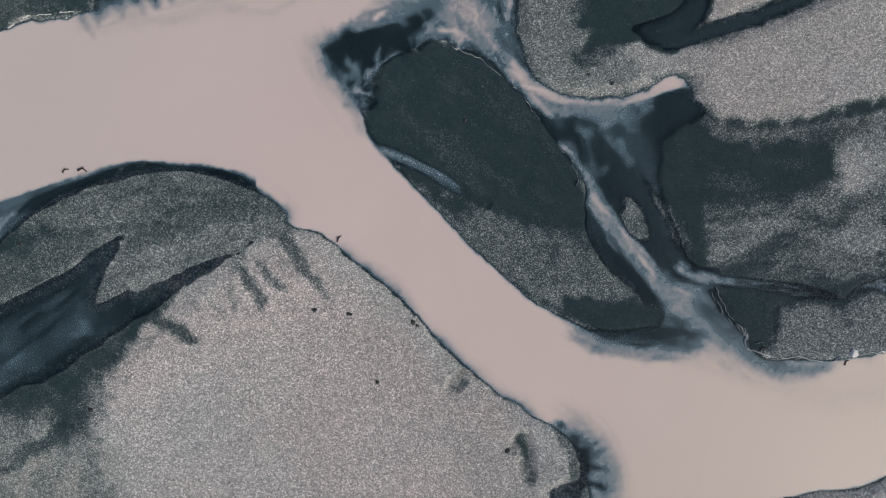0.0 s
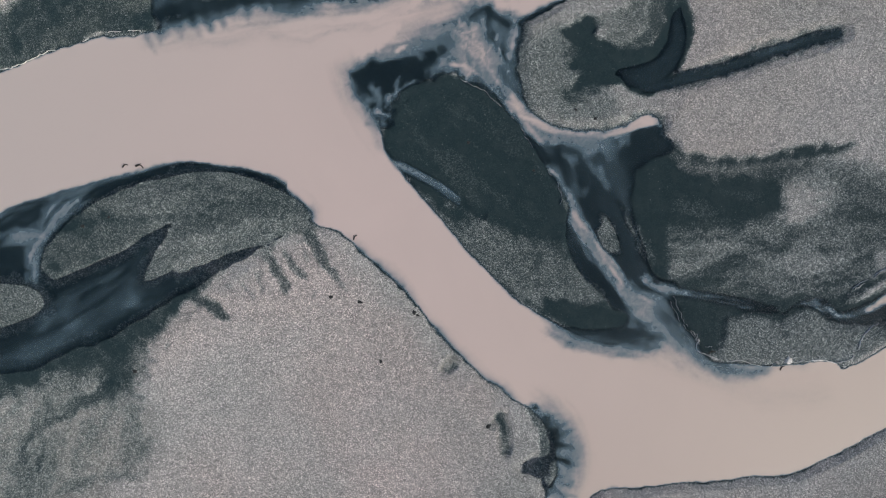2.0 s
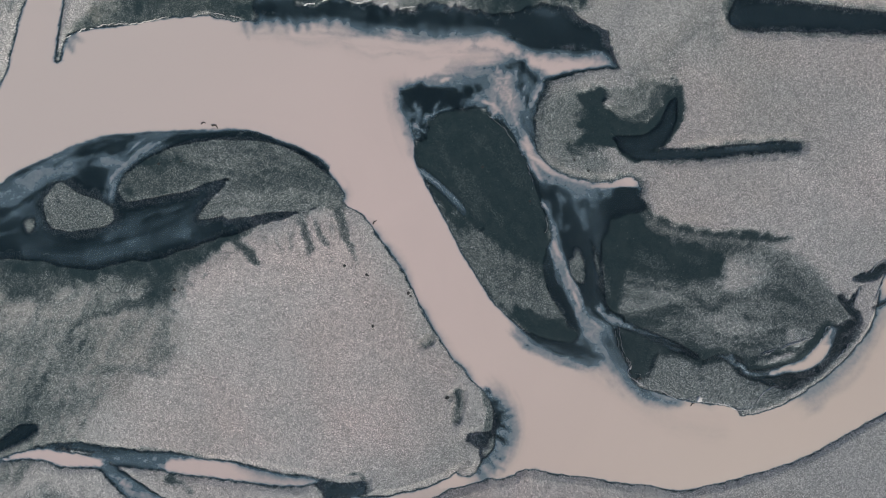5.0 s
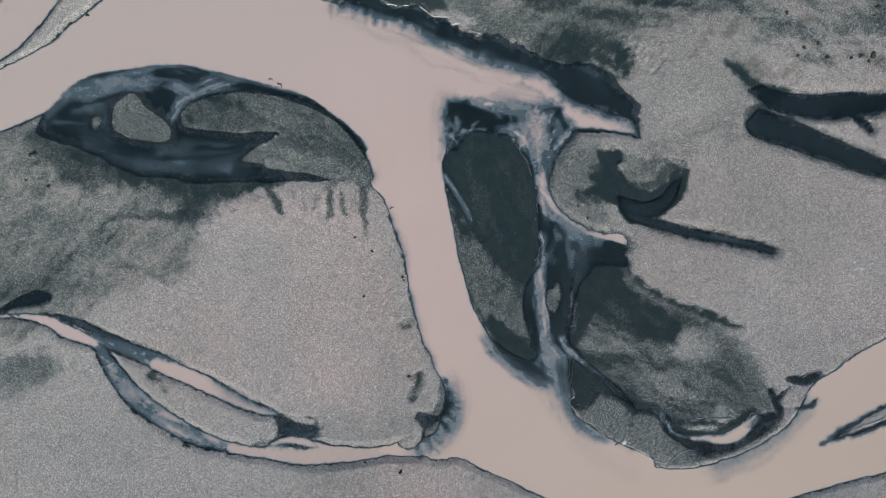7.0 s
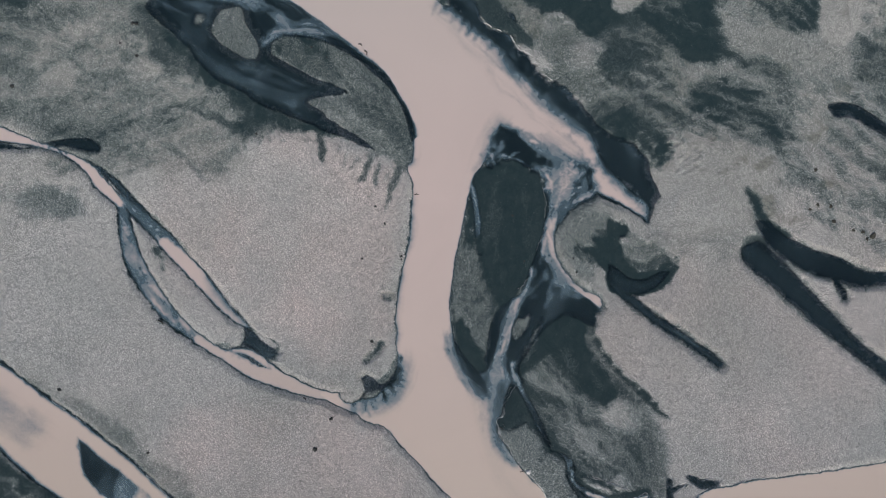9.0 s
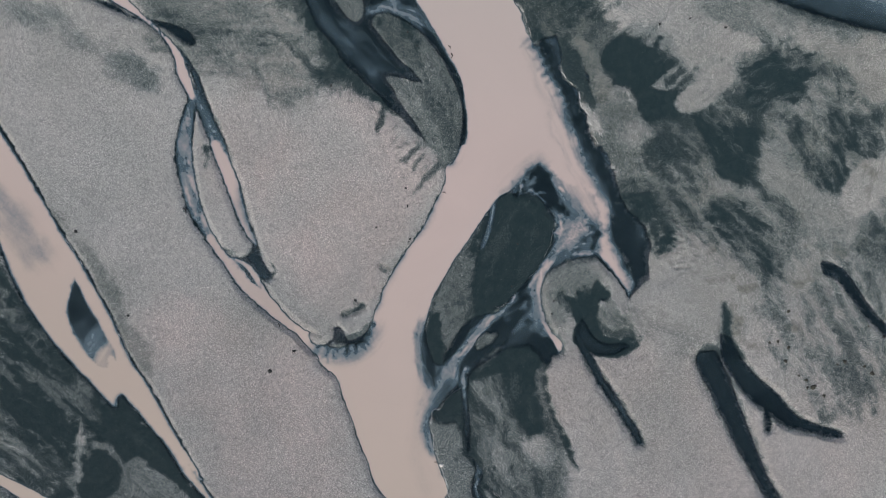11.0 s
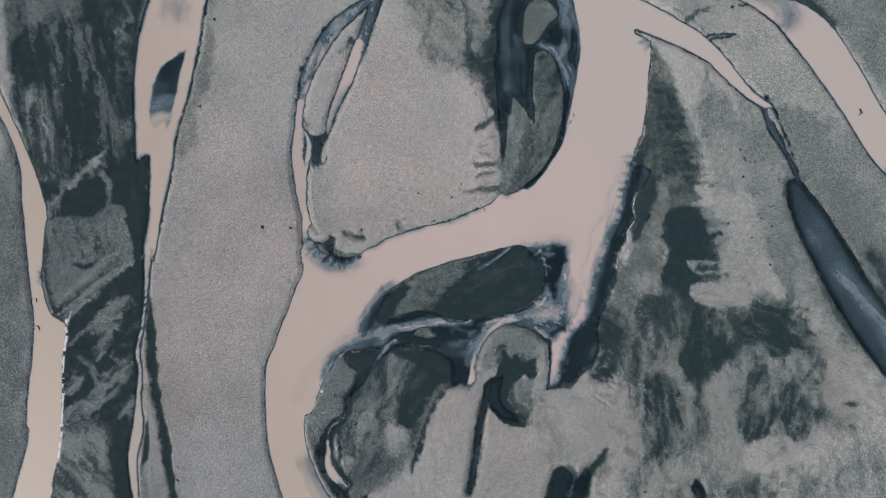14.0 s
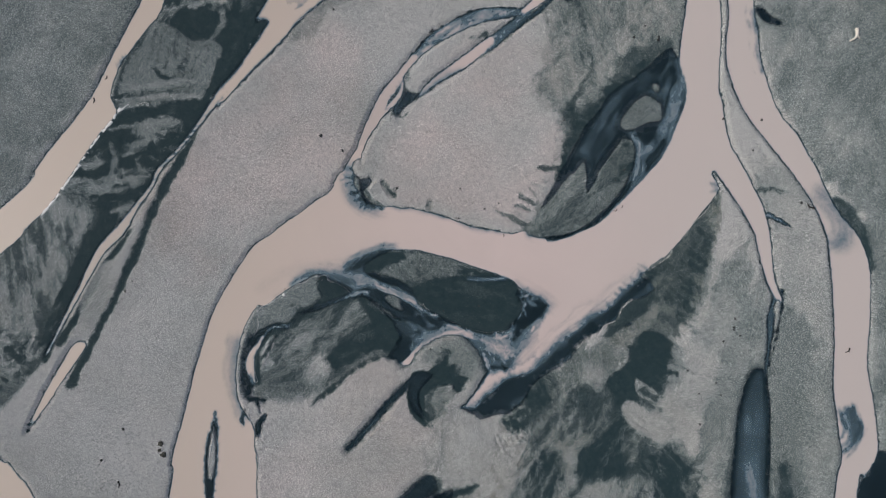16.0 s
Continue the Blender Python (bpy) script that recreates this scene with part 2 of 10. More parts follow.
def combed(win, turn):
    """Noise in long streaks along a direction."""
    return 0.6 * fbm(1.5, 4, 9, 5.0, 0.6, turn, win, 0.8) + 0.6 * fbm(4.0, 4, 13, 2.5, 0.8, turn, win, 2.0)


def carve(name, found, silt, depth, bank, feather, rough=0.0, cloud=0.0, turn=None, clear=0, slope=0.5, puff=0.0):
    """Lay a water body into the ground. A negative silt clears the water that is there."""
    win, d = found
    d = d + N_EDGE[win] * (0.14 + rough) + N_FINE[win] * 0.1 + N_PUFF[win] * puff
    if turn is not None:
        d = d + combed(win, turn) * (0.25 + rough)
    if 0 <= silt < 0.35:
        d = d + N_PUFF[win] * 0.1 + N_FINE[win] * 0.1 + N_GRIT[win] * 0.1
    bed = np.where(d < 0, -depth * smooth(0, bank, -d), d * slope)
    if silt < 0:
        SILT[win] *= 1 + silt * smooth(0, feather, -d)
    else:
        if clear:
            m = smooth(-feather * 0.5, feather, -d)
            HEIGHT[win] = np.where(HEIGHT[win] < bed, HEIGHT[win] * (1 - m) + bed * m, HEIGHT[win])
            SILT[win] *= 1 - m
        HEIGHT[win] = np.minimum(HEIGHT[win], bed)
        value = silt * smooth(-0.05, feather, -d + N_EDGE[win] * feather * 0.3)
        if cloud:
            value = np.clip(value + cloud * np.clip(N_CLOUD[win], -0.3, 1) * smooth(0, 1.5, -d), 0, 1)
        SILT[win] = np.maximum(SILT[win], value)
    if 0 <= silt < 0.4:
        CLEAR[win] = np.maximum(CLEAR[win], smooth(-2.0, 0.0, -d))
    elif silt > 0.6:
        CLEAR[win] *= 1 - smooth(-1.0, 0.0, -d)
    if 0 <= silt < 0.35 and not clear:
        WET[win] = np.maximum(WET[win], 0.6 * smooth(-0.8, 0.1, -d + N_PUFF[win] * 0.5 + N_FINE[win] * 0.4))
    body = BODIES.setdefault(name, len(BODIES) + 1)
    OWNER[win][d < 0.35] = body


def river(name, pts, silt=1.0, depth=0.5, bank=1.0, feather=0.5, rough=0.0, cloud=0.0, turn=None, clear=0, slope=0.5, puff=0.0):
    carve(name, area(pts), silt, depth, bank, feather, rough, cloud, turn, clear, slope, puff)


def stream(name, pts, silt=1.0, depth=0.5, bank=1.0, feather=0.5, rough=0.0, cloud=0.0, turn=None, clear=0, slope=0.5):
    carve(name, band(pts), silt, depth, bank, feather, rough, cloud, turn, clear, slope)


def damp(pts, wet, soft=1.5, grain=0.5, moss=0.0, turn=None, replace=0, swirl=0.0):
    """Moist dark sand with a soft, uneven edge."""
    win, d = area(pts, 4 + 4 * soft)
    stir = N_STREAK[win] if turn is None else combed(win, turn) * 1.2
    m = smooth(-soft, soft * 0.6, -d + (N_EDGE[win] * 0.6 + stir * (0.6 if turn is None else 1.0) + N_PUFF[win] * (0.3 if turn is None else 0.12)) * soft * (0.4 + grain)) * smooth(-2.5 * soft - 3, -2 * soft, -d)
    m = np.clip(1.2 * m, 0, 1) * np.clip(1 - grain * 0.5 * (1 - 1.2 * N_PATCH[win] - 0.8 * stir), 0.05, 1.0)
    if swirl:
        eddy = N_SWIRL[win] if turn is None else 0.55 * fbm(4.0, 6, 8, 4.5, 0.6, turn, win, 1.6) + 0.75 * fbm(1.4, 4, 12, 7.0, 0.5, turn, win, 1.0)
        wet = np.clip(wet + swirl * (1.3 * eddy + 0.3 * stir), 0.05, 1)
    WET[win] = WET[win] * (1 - m) + (wet if replace or swirl else np.maximum(WET[win], wet)) * m
    HEIGHT[win] = np.where(HEIGHT[win] > 0.08, np.maximum(HEIGHT[win] * (1 - 0.75 * m * wet), 0.08), HEIGHT[win])
    if moss:
        MOSS[win] = np.maximum(MOSS[win], moss * m)


def stir(pts, turn, amount=0.35, contrast=1.5, soft=4.0, middle=0.5):
    """Draw the moisture of a region out into streaks along a direction."""
    win, d = area(pts, 3 * soft)
    m = smooth(-soft, soft, -d)
    eddy = 0.65 * fbm(5.0, 4, 15, 3.5, 0.6, turn, win, 3.0) + 0.5 * fbm(1.8, 3, 16, 7.0, 0.5, turn, win, 1.6)
    drawn = np.clip(middle + (WET[win] + amount * eddy - middle) * contrast, 0.04, 1)
    WET[win] = WET[win] * (1 - m) + drawn * m


def fringe(base, tip, wet=None, step=1.2, width=0.8, seed=1, silt=None):
    """Tapering damp fingers, or threads of silt or clear water, that run from one line towards another, of uneven length and spacing."""
    rng = np.random.RandomState(seed)
    lanes = []
    for line in (base, tip):
        p = curve(line, False, 6)
        size = np.r_[0, np.cumsum(np.hypot(*np.diff(p, axis=0).T))]
        lanes.append((p, size / size[-1], size[-1]))
    count = max(int(lanes[0][2] / step), 3)
    for k in range(count):
        u = np.clip((k + rng.uniform(0.1, 0.9)) / count, 0, 1)
        a, b = (np.array([np.interp(u, q, p[:, i]) for i in (0, 1)]) for p, q, _ in lanes)
        way = (b - a) * rng.uniform(0.3, 1.15) + rng.normal(0, 0.12, 2) * np.hypot(*(b - a))
        mid = a + way * 0.5 + rng.normal(0, 0.06, 2) * np.hypot(*way)
        w = width * rng.uniform(0.5, 1.3)
        finger = [(*(a - way * 0.15), w), (*mid, w * 0.7), (*(a + way), 0.05)]
        if wet is None:
            wisp(finger, silt * rng.uniform(0.6, 1.1), soft=0.35 + 0.4 * width, calm=1)
        else:
            dstreak(finger, float(np.clip(wet + rng.normal(0, 0.08), 0.03, 1)))


def rays(pts, pole, middle, amount, long=14.0, short=1.6, soft=2.0, seed=1, moss=0.0):
    """Dark and pale streaks that fan out from a pole, as run-off draws them."""
    win, d = area(pts, 3 * soft)
    x, y = GX[win] - pole[0], GY[win] - pole[1]
    far = np.hypot(x, y)
    turn = np.arctan2(y, x) + 0.05 * fbm(9.0, 3, seed + 50, win=win) + 0.018 * fbm(2.5, 3, seed + 51, win=win)
    reach = float(np.median(far))
    eddy = 0.75 * lumps(far / long + 20, turn * reach / short + 40, 4, seed, 0.75) + 0.7 * lumps(far / (long * 0.5) + 7, turn * reach / (short * 3.5) + 9, 5, seed + 1, 0.7)
    m = smooth(-soft, soft, -d + N_EDGE[win] * soft * 0.6)
    WET[win] = WET[win] * (1 - m) + np.clip(middle + amount * eddy, 0.03, 1) * m
    if moss:
        MOSS[win] = np.maximum(MOSS[win], moss * m * smooth(0.1, 0.9, fbm(3.0, 4, seed + 52, win=win)))


def mottle(pts, low, high, size=4.0, turn=0.0, stretch=2.0, share=0.5, soft=2.0, seed=1, blur=1.0):
    """Ragged blotches of damp ground between drier patches, drawn out along a direction."""
    win, d = area(pts, 3 * soft)
    f = fbm(size, 6, seed, stretch, 0.62, turn, win, size * 0.35)
    fine = fbm(size * 0.28, 5, seed + 7, stretch * 2.2, 0.6, turn, win, size * 0.12)
    f, fine = ((q - q.mean()) / max(float(q.std()), 1e-6) for q in (f, fine))
    f = 0.75 * f + 0.55 * fine
    v = low + (high - low) * smooth(-blur, blur, f + 2.6 * (share - 0.5))
    m = smooth(-soft, soft * 0.6, -d + 0.5 * soft * f)
    WET[win] = WET[win] * (1 - m) + v * m


def blush(pts, amount, soft=4.0):
    """Sand with a rosy tinge from dried silt."""
    win, d = area(pts, 3 * soft)
    BLUSH[win] = np.maximum(BLUSH[win], amount * smooth(-soft, soft, -d + N_EDGE[win] * soft * 0.5))


def dstreak(pts, wet):
    """A narrow damp mark on the sand."""
    win, d = band(pts)
    m = smooth(-0.35, 0.5, -d + N_EDGE[win] * 0.3 + N_FINE[win] * 0.25)
    WET[win] = WET[win] * (1 - m) + wet * m
    HEIGHT[win] = np.where(HEIGHT[win] > 0.08, np.maximum(HEIGHT[win] * (1 - 0.6 * m * wet), 0.08), HEIGHT[win])


def dry(pts, wet, soft=1.0, rough=0.3, rise=0.35):
    """Ground that stands out of the water."""
    win, d = area(pts)
    d = d + N_EDGE[win] * (0.12 + rough) + N_FINE[win] * 0.1
    fall, reach = (0.5, 0.4) if soft < 1.2 else (0.16, 1.8)
    top = np.where(d < 0, rise * smooth(0, soft * 2, -d) + 0.02, -fall * d)
    HEIGHT[win] = np.where(d < reach, np.maximum(HEIGHT[win], top), HEIGHT[win])
    m = smooth(-soft * 0.5, soft * 0.5, -d)
    WET[win] = WET[win] * (1 - m) + wet * m


def wisp(pts, silt, soft=1.5, vein=0.0, sink=0.0, puff=0.0, calm=0):
    """Silt that drifts through clear water in threads, or, where negative, clear water in silt."""
    win, d, along, across = band(pts, 5 + 2 * soft, True)
    thread = lumps(along / 9 + N_EDGE[win] * 0.25, across / 1.1 + N_EDGE[win] * 0.6, 5, 21)
    m = smooth(-soft * 0.7, soft * 0.7, -d + (thread * 0.7 * (1 - puff) + N_CLOUD[win] * 0.4 + N_PUFF[win] * puff * 1.3) * soft) * smooth(-4 - soft, -3 - soft, -d)
    if calm:
        m = smooth(-soft, soft, -d + (N_EDGE[win] * 0.35 + thread * 0.25) * soft) * smooth(-4 - soft, -3 - soft, -d)
    ridge = np.clip(1.0 - 3.0 * np.abs(thread - 0.15), 0, 1)
    mesh = np.clip(1.0 - 4.0 * np.abs(N_VEIN[win]), 0, 1)
    m = m * (1 - vein * (0.85 - 0.75 * ridge - 0.7 * mesh)) * (0.9 + 0.15 * thread)
    m = np.clip(m, 0, 1)
    if silt < 0:
        SILT[win] *= 1 + silt * m
    else:
        SILT[win] = np.maximum(SILT[win], silt * m)
    if sink:
        k = smooth(-0.6, 0.8, -d)
        HEIGHT[win] = np.where(k > 0, np.minimum(HEIGHT[win], HEIGHT[win] * (1 - k) - sink * k), HEIGHT[win])


N_EDGE, N_FINE = fbm(5.0, 4, 1), fbm(0.9, 2, 2)
N_PATCH, N_CLOUD = fbm(7.0, 5, 3), fbm(4.0, 5, 4)
N_STREAK, N_VEIN = fbm(3.0, 4, 5, 2.5, 0.8, 35), fbm(1.8, 3, 6, 0.8, 1.7, 20, warp=1.2)
N_PUFF = fbm(1.7, 5, 11, warp=1.0)
N_GRIT = np.random.RandomState(5).rand(*GX.shape).astype(np.float32) * 2 - 1
N_BROAD, N_SWIRL = fbm(40.0, 4, 7), fbm(4.0, 6, 8, 1.9, 0.7, 60, warp=3.5)
HEIGHT = 0.42 + 0.12 * N_BROAD + 0.02 * N_EDGE
WET = np.clip(0.06 + 0.10 * N_BROAD + 0.05 * N_PATCH, 0, 1)
BLUSH, SILT, MOSS = np.full_like(HEIGHT, 0.12), np.zeros_like(HEIGHT), np.clip(N_BROAD * 0.3 - 0.05, 0, 1)
CLEAR = np.zeros_like(HEIGHT)
OWNER, BODIES = np.zeros(HEIGHT.shape, np.int32), {}


# left flat
damp([(-94.2, -42.1), (-72.0, -22.6), (-62.6, -20.2), (-50.2, -17.3), (-41.9, -12.9), (-33.0, -7.5), (-35.0, -11.8), (-38.0, -16.1), (-38.3, -19.5), (-34.8, -25.1), (-42.2, -32.3), (-49.5, -40.5), (-58.1, -48.4), (-72.9, -60.9), (-89.6, -68.9), (-99.0, -52.5)], wet=0.6, soft=3, grain=0.3, moss=0.3)
# left flat streaks
damp([(-86.8, -34.9), (-71.6, -23.5), (-48.3, -16.9), (-39.7, -17.0), (-41.6, -23.4), (-52.8, -28.4), (-64.0, -37.6), (-79.2, -49.0)], wet=0.5, soft=5, grain=0.4, swirl=0.22, turn=42.0)
# east flat
damp([(24.6, 14.9), (28.5, 13.8), (33.9, 13.5), (40.0, 14.0), (51.1, 16.7), (59.9, 20.6), (64.5, 13.6), (61.5, 6.4), (54.2, 3.3), (53.0, 0.1), (47.4, -4.3), (41.4, -5.8), (32.2, -5.3), (25.2, -1.4), (23.4, 4.5)], wet=0.72, soft=2, grain=0.12, swirl=0.1, turn=-2.0)
# east haze
damp([(52.7, 16.9), (61.3, 21.7), (69.3, 18.8), (68.8, 9.5), (58.4, 6.1), (48.5, 6.5), (47.2, 10.9)], wet=0.55, soft=5, grain=0.5, turn=28.0)
# north marsh
damp([(-1.1, 40.9), (-9.9, 46.0), (-17.7, 45.2), (-31.1, 38.5), (-39.4, 27.2), (-45.8, 29.1), (-39.4, 42.2), (-25.0, 54.8), (-21.9, 63.8), (-25.0, 70.0), (-24.7, 80.4), (-14.6, 89.6), (3.2, 97.7), (27.4, 65.5), (10.7, 56.4), (0.3, 56.9)], wet=0.5, soft=4, grain=0.2, turn=23.0)
# west marsh
damp([(29.9, -97.5), (6.9, -85.5), (19.4, -74.6), (27.2, -72.3), (35.8, -62.5), (44.3, -58.9), (58.4, -53.4), (66.2, -47.8), (80.3, -42.1), (93.9, -31.1), (107.8, -22.2), (119.2, -18.7), (129.3, -17.7), (139.3, -16.7), (121.3, -51.7), (112.6, -50.0), (101.8, -52.7), (85.1, -57.3), (69.6, -65.4), (58.4, -70.0), (58.6, -74.1), (55.3, -78.7), (43.1, -85.1)], wet=0.78, soft=1.2, grain=0.1, swirl=0.15, turn=-175.0)
# west streaks
damp([(1.4, -119.6), (-7.8, -108.9), (11.7, -91.9), (31.4, -83.9), (37.1, -88.3), (25.9, -98.9)], wet=0.62, soft=1.2, grain=0.1, swirl=0.3, turn=-152.0)
# far west flat
damp([(128.6, -61.8), (96.4, -62.9), (78.9, -70.3), (62.9, -78.0), (48.7, -88.1), (34.9, -103.2), (92.5, -131.7)], wet=0.55, soft=4, grain=0.3)
# far east flat
damp([(-99.0, -29.7), (-88.9, -7.2), (-87.9, 8.5), (-88.9, 22.0), (-92.5, 39.8), (-84.9, 60.3), (-70.5, 91.5), (-94.2, 103.8), (-149.6, -3.6)], wet=0.6, soft=2, grain=0.4)
# upper bar flat
damp([(-57.3, -50.3), (-80.7, -37.4), (-68.4, -15.2), (-51.9, -11.5), (-37.2, -5.2), (-32.9, -7.5), (-39.6, -18.3), (-40.1, -30.8), (-49.5, -44.9)], wet=0.45, soft=4, grain=0.3, swirl=0.2, moss=0.3, turn=78.0)
# blue side flat
damp([(-62.3, 50.4), (-59.4, 63.2), (-55.4, 72.3), (-48.2, 81.3), (-40.1, 99.3), (-33.6, 96.1), (-49.9, 66.2)], wet=0.45, soft=3, grain=0.5, turn=61.0)
# side channel flat
damp([(-70.3, -79.9), (-57.7, -62.5), (-52.3, -58.4), (-47.2, -52.9), (-43.6, -53.4), (-49.4, -60.4), (-54.4, -64.7), (-66.7, -82.3)], wet=0.5, soft=2, grain=0.5)
# strip edge
damp([(-38.7, -88.4), (-29.1, -82.2), (-21.6, -77.0), (-13.3, -72.4), (-0.2, -68.4), (11.9, -66.4), (8.9, -70.8), (-4.7, -73.1), (-17.3, -77.4), (-28.2, -82.8)], wet=0.4, soft=2, grain=0.6, moss=0.3)
# dune greys
damp([(-39.4, 73.0), (-5.6, 126.0), (47.4, 91.7), (36.5, 74.9), (24.3, 70.4), (21.5, 64.5), (8.4, 60.6), (-0.3, 53.6), (-7.8, 48.4)], wet=0.38, soft=6, grain=0.2, swirl=0.22, turn=35.0)
# dune veil
damp([(3.3, 55.0), (7.1, 61.5), (15.4, 68.8), (17.5, 73.8), (21.1, 75.2), (23.1, 68.6), (17.6, 67.3), (9.0, 57.6)], wet=0.75, soft=2.0, grain=0.8, turn=39.0)
# dune veil
damp([(-6.9, 64.7), (0.9, 72.3), (12.3, 77.4), (14.3, 74.7), (7.1, 68.0), (-0.4, 62.8)], wet=0.45, soft=3, grain=0.8, turn=39.0)
river("main river", [(-118.1, -98.8), (-86.6, -43.8), (-77.8, -29.3), (-73.7, -23.6), (-69.9, -17.6), (-68.7, -11.9), (-66.7, -8.2), (-62.3, -4.2), (-56.5, 0.6), (-50.1, 3.5), (-42.1, 6.3), (-34.5, 8.6), (-26.5, 8.5), (-20.8, 7.2), (-16.9, 4.0), (-10.6, -0.5), (-1.5, -7.2), (5.1, -1.2), (-1.2, 4.9), (-7.3, 11.2), (-11.4, 18.3), (-12.2, 22.7), (-10.7, 29.9), (-19.1, 30.6), (-27.3, 30.3), (-37.2, 26.9), (-48.0, 23.2), (-56.7, 19.2), (-64.4, 15.4), (-64.8, 10.8), (-70.4, 13.1), (-72.3, 5.4), (-74.0, -2.6), (-77.7, -10.2), (-81.9, -17.5), (-85.7, -25.0), (-92.6, -42.5), (-125.6, -94.9)], depth=1.4, bank=1.0, feather=0.5)
river("main river", [(-20.7, 8.5), (-16.8, 2.4), (-13.5, 1.4), (-9.8, -1.5), (-4.8, -5.5), (-0.6, -10.1), (3.1, -13.5), (7.6, -17.3), (11.2, -18.9), (14.1, -21.5), (15.6, -26.1), (15.5, -30.8), (20.0, -31.8), (21.2, -29.2), (31.3, -27.5), (42.1, -25.3), (50.6, -17.9), (50.4, -10.9), (43.3, -11.6), (38.6, -11.7), (34.2, -11.6), (30.4, -10.4), (27.8, -8.8), (22.5, -10.1), (18.4, -9.8), (14.2, -8.0), (10.3, -5.8), (6.3, -2.7), (1.7, 1.8), (-2.5, 5.9), (-5.7, 9.0), (-8.0, 11.1), (-8.5, 13.8), (-10.0, 16.8), (-11.7, 18.5), (-14.6, 21.3)], depth=1.4, bank=0.8, feather=0.3)
river("main river", [(38.2, -14.3), (30.3, -13.6), (22.9, -19.8), (16.2, -27.2), (8.7, -35.2), (13.0, -34.3), (19.8, -29.8), (24.3, -28.3), (32.2, -27.1), (39.2, -26.2), (45.6, -25.2), (54.3, -20.4), (62.1, -15.0), (71.3, -5.6), (79.9, 4.1), (87.7, 12.6), (92.4, 20.5), (130.3, 67.0), (101.6, 81.8), (72.3, 29.4), (67.4, 19.0), (65.5, 14.4), (65.8, 7.0), (62.3, -0.7), (57.0, -7.4), (51.8, -11.0), (43.0, -13.8)], depth=1.4, bank=0.8, feather=0.35)
river("main river", [(18.0, 34.1), (15.8, 33.3), (11.5, 31.2), (7.6, 28.5), (7.6, 25.6), (3.9, 23.6), (-2.5, 23.4), (-7.7, 21.1), (-9.3, 18.1), (-11.1, 16.6), (-18.2, 14.9), (-30.6, 20.0), (-24.1, 27.8), (-20.4, 28.9), (-14.4, 29.6), (-9.2, 31.9), (-3.1, 34.5), (1.4, 34.2), (5.5, 34.5), (10.4, 35.4), (13.5, 36.5), (15.6, 36.1)], depth=1.2, bank=1.2, feather=1.0)
river("branch channel", [(-75.3, -6.7), (-72.3, 5.4), (-72.4, 15.5), (-72.3, 23.0), (-71.4, 28.0), (-69.7, 33.5), (-66.5, 41.5), (-65.8, 47.0), (-64.2, 47.6), (-63.8, 44.9), (-64.2, 39.8), (-65.6, 33.1), (-66.8, 28.0), (-66.4, 20.5), (-65.1, 10.5), (-64.0, 1.6)], depth=0.9, bank=1.2, feather=0.5)
river("far channel", [(-126.9, -94.4), (-93.6, -42.0), (-87.0, -24.2), (-82.6, -17.1), (-80.4, -12.7), (-79.1, -7.8), (-78.5, 1.5), (-80.0, 10.4), (-82.0, 20.2), (-83.0, 30.4), (-82.3, 38.1), (-78.1, 48.9), (-72.1, 62.0), (-66.7, 71.9), (-62.7, 82.5), (-60.1, 89.0), (-53.8, 97.3), (-23.3, 146.2), (-28.3, 148.8), (-59.9, 98.8), (-63.7, 95.7), (-69.7, 91.1), (-74.6, 79.1), (-77.2, 71.0), (-83.1, 61.0), (-88.4, 50.7), (-89.9, 41.8), (-88.2, 32.8), (-88.3, 21.7), (-87.9, 11.8), (-86.5, 4.4), (-88.3, -7.5), (-91.2, -15.5), (-93.9, -22.9), (-102.3, -37.5), (-135.6, -89.8)], depth=0.9, bank=1.0, feather=0.5)
river("west river", [(-4.6, -157.5), (27.1, -105.5), (40.6, -93.5), (48.5, -87.9), (55.0, -83.3), (62.6, -77.8), (70.3, -73.8), (79.0, -70.1), (86.7, -66.2), (96.6, -62.6), (205.6, -35.2), (209.5, -27.7), (102.1, -52.0), (94.4, -54.6), (86.0, -57.0), (80.5, -59.8), (74.9, -62.7), (68.3, -66.4), (62.5, -68.8), (59.6, -70.6), (59.3, -74.4), (55.6, -78.8), (49.8, -82.2), (43.4, -85.2), (37.5, -88.6), (24.6, -104.3), (-9.6, -154.9)], depth=0.9, bank=1.0, feather=0.45)
river("strand channel", [(-102.8, -128.5), (-57.7, -108.0), (-44.4, -101.3), (-34.9, -97.2), (-24.2, -93.2), (-11.9, -90.8), (-4.0, -88.3), (5.1, -84.0), (13.5, -78.8), (18.7, -75.7), (18.9, -74.1), (16.7, -73.3), (21.6, -70.5), (28.8, -66.6), (35.7, -64.0), (38.2, -61.4), (35.9, -60.6), (24.6, -63.9), (14.7, -67.1), (8.1, -69.9), (1.3, -71.2), (-12.1, -75.3), (-19.3, -78.1), (-35.1, -83.3), (-46.3, -87.5), (-60.4, -93.0), (-105.5, -106.3)], depth=0.8, bank=1.8, feather=1.2)
river("corner channel", [(161.0, -91.1), (128.3, -13.2), (124.6, -8.3), (123.0, -1.5), (121.9, 6.6), (121.3, 55.7), (212.6, 8.7)], depth=0.9, bank=1.2, feather=0.5)
river("strand channel", [(95.6, -24.5), (93.0, -22.3), (100.5, -18.1), (108.5, -13.5), (116.6, -9.9), (109.4, -16.0), (101.9, -20.8)], depth=0.5, bank=1.0, feather=0.5)
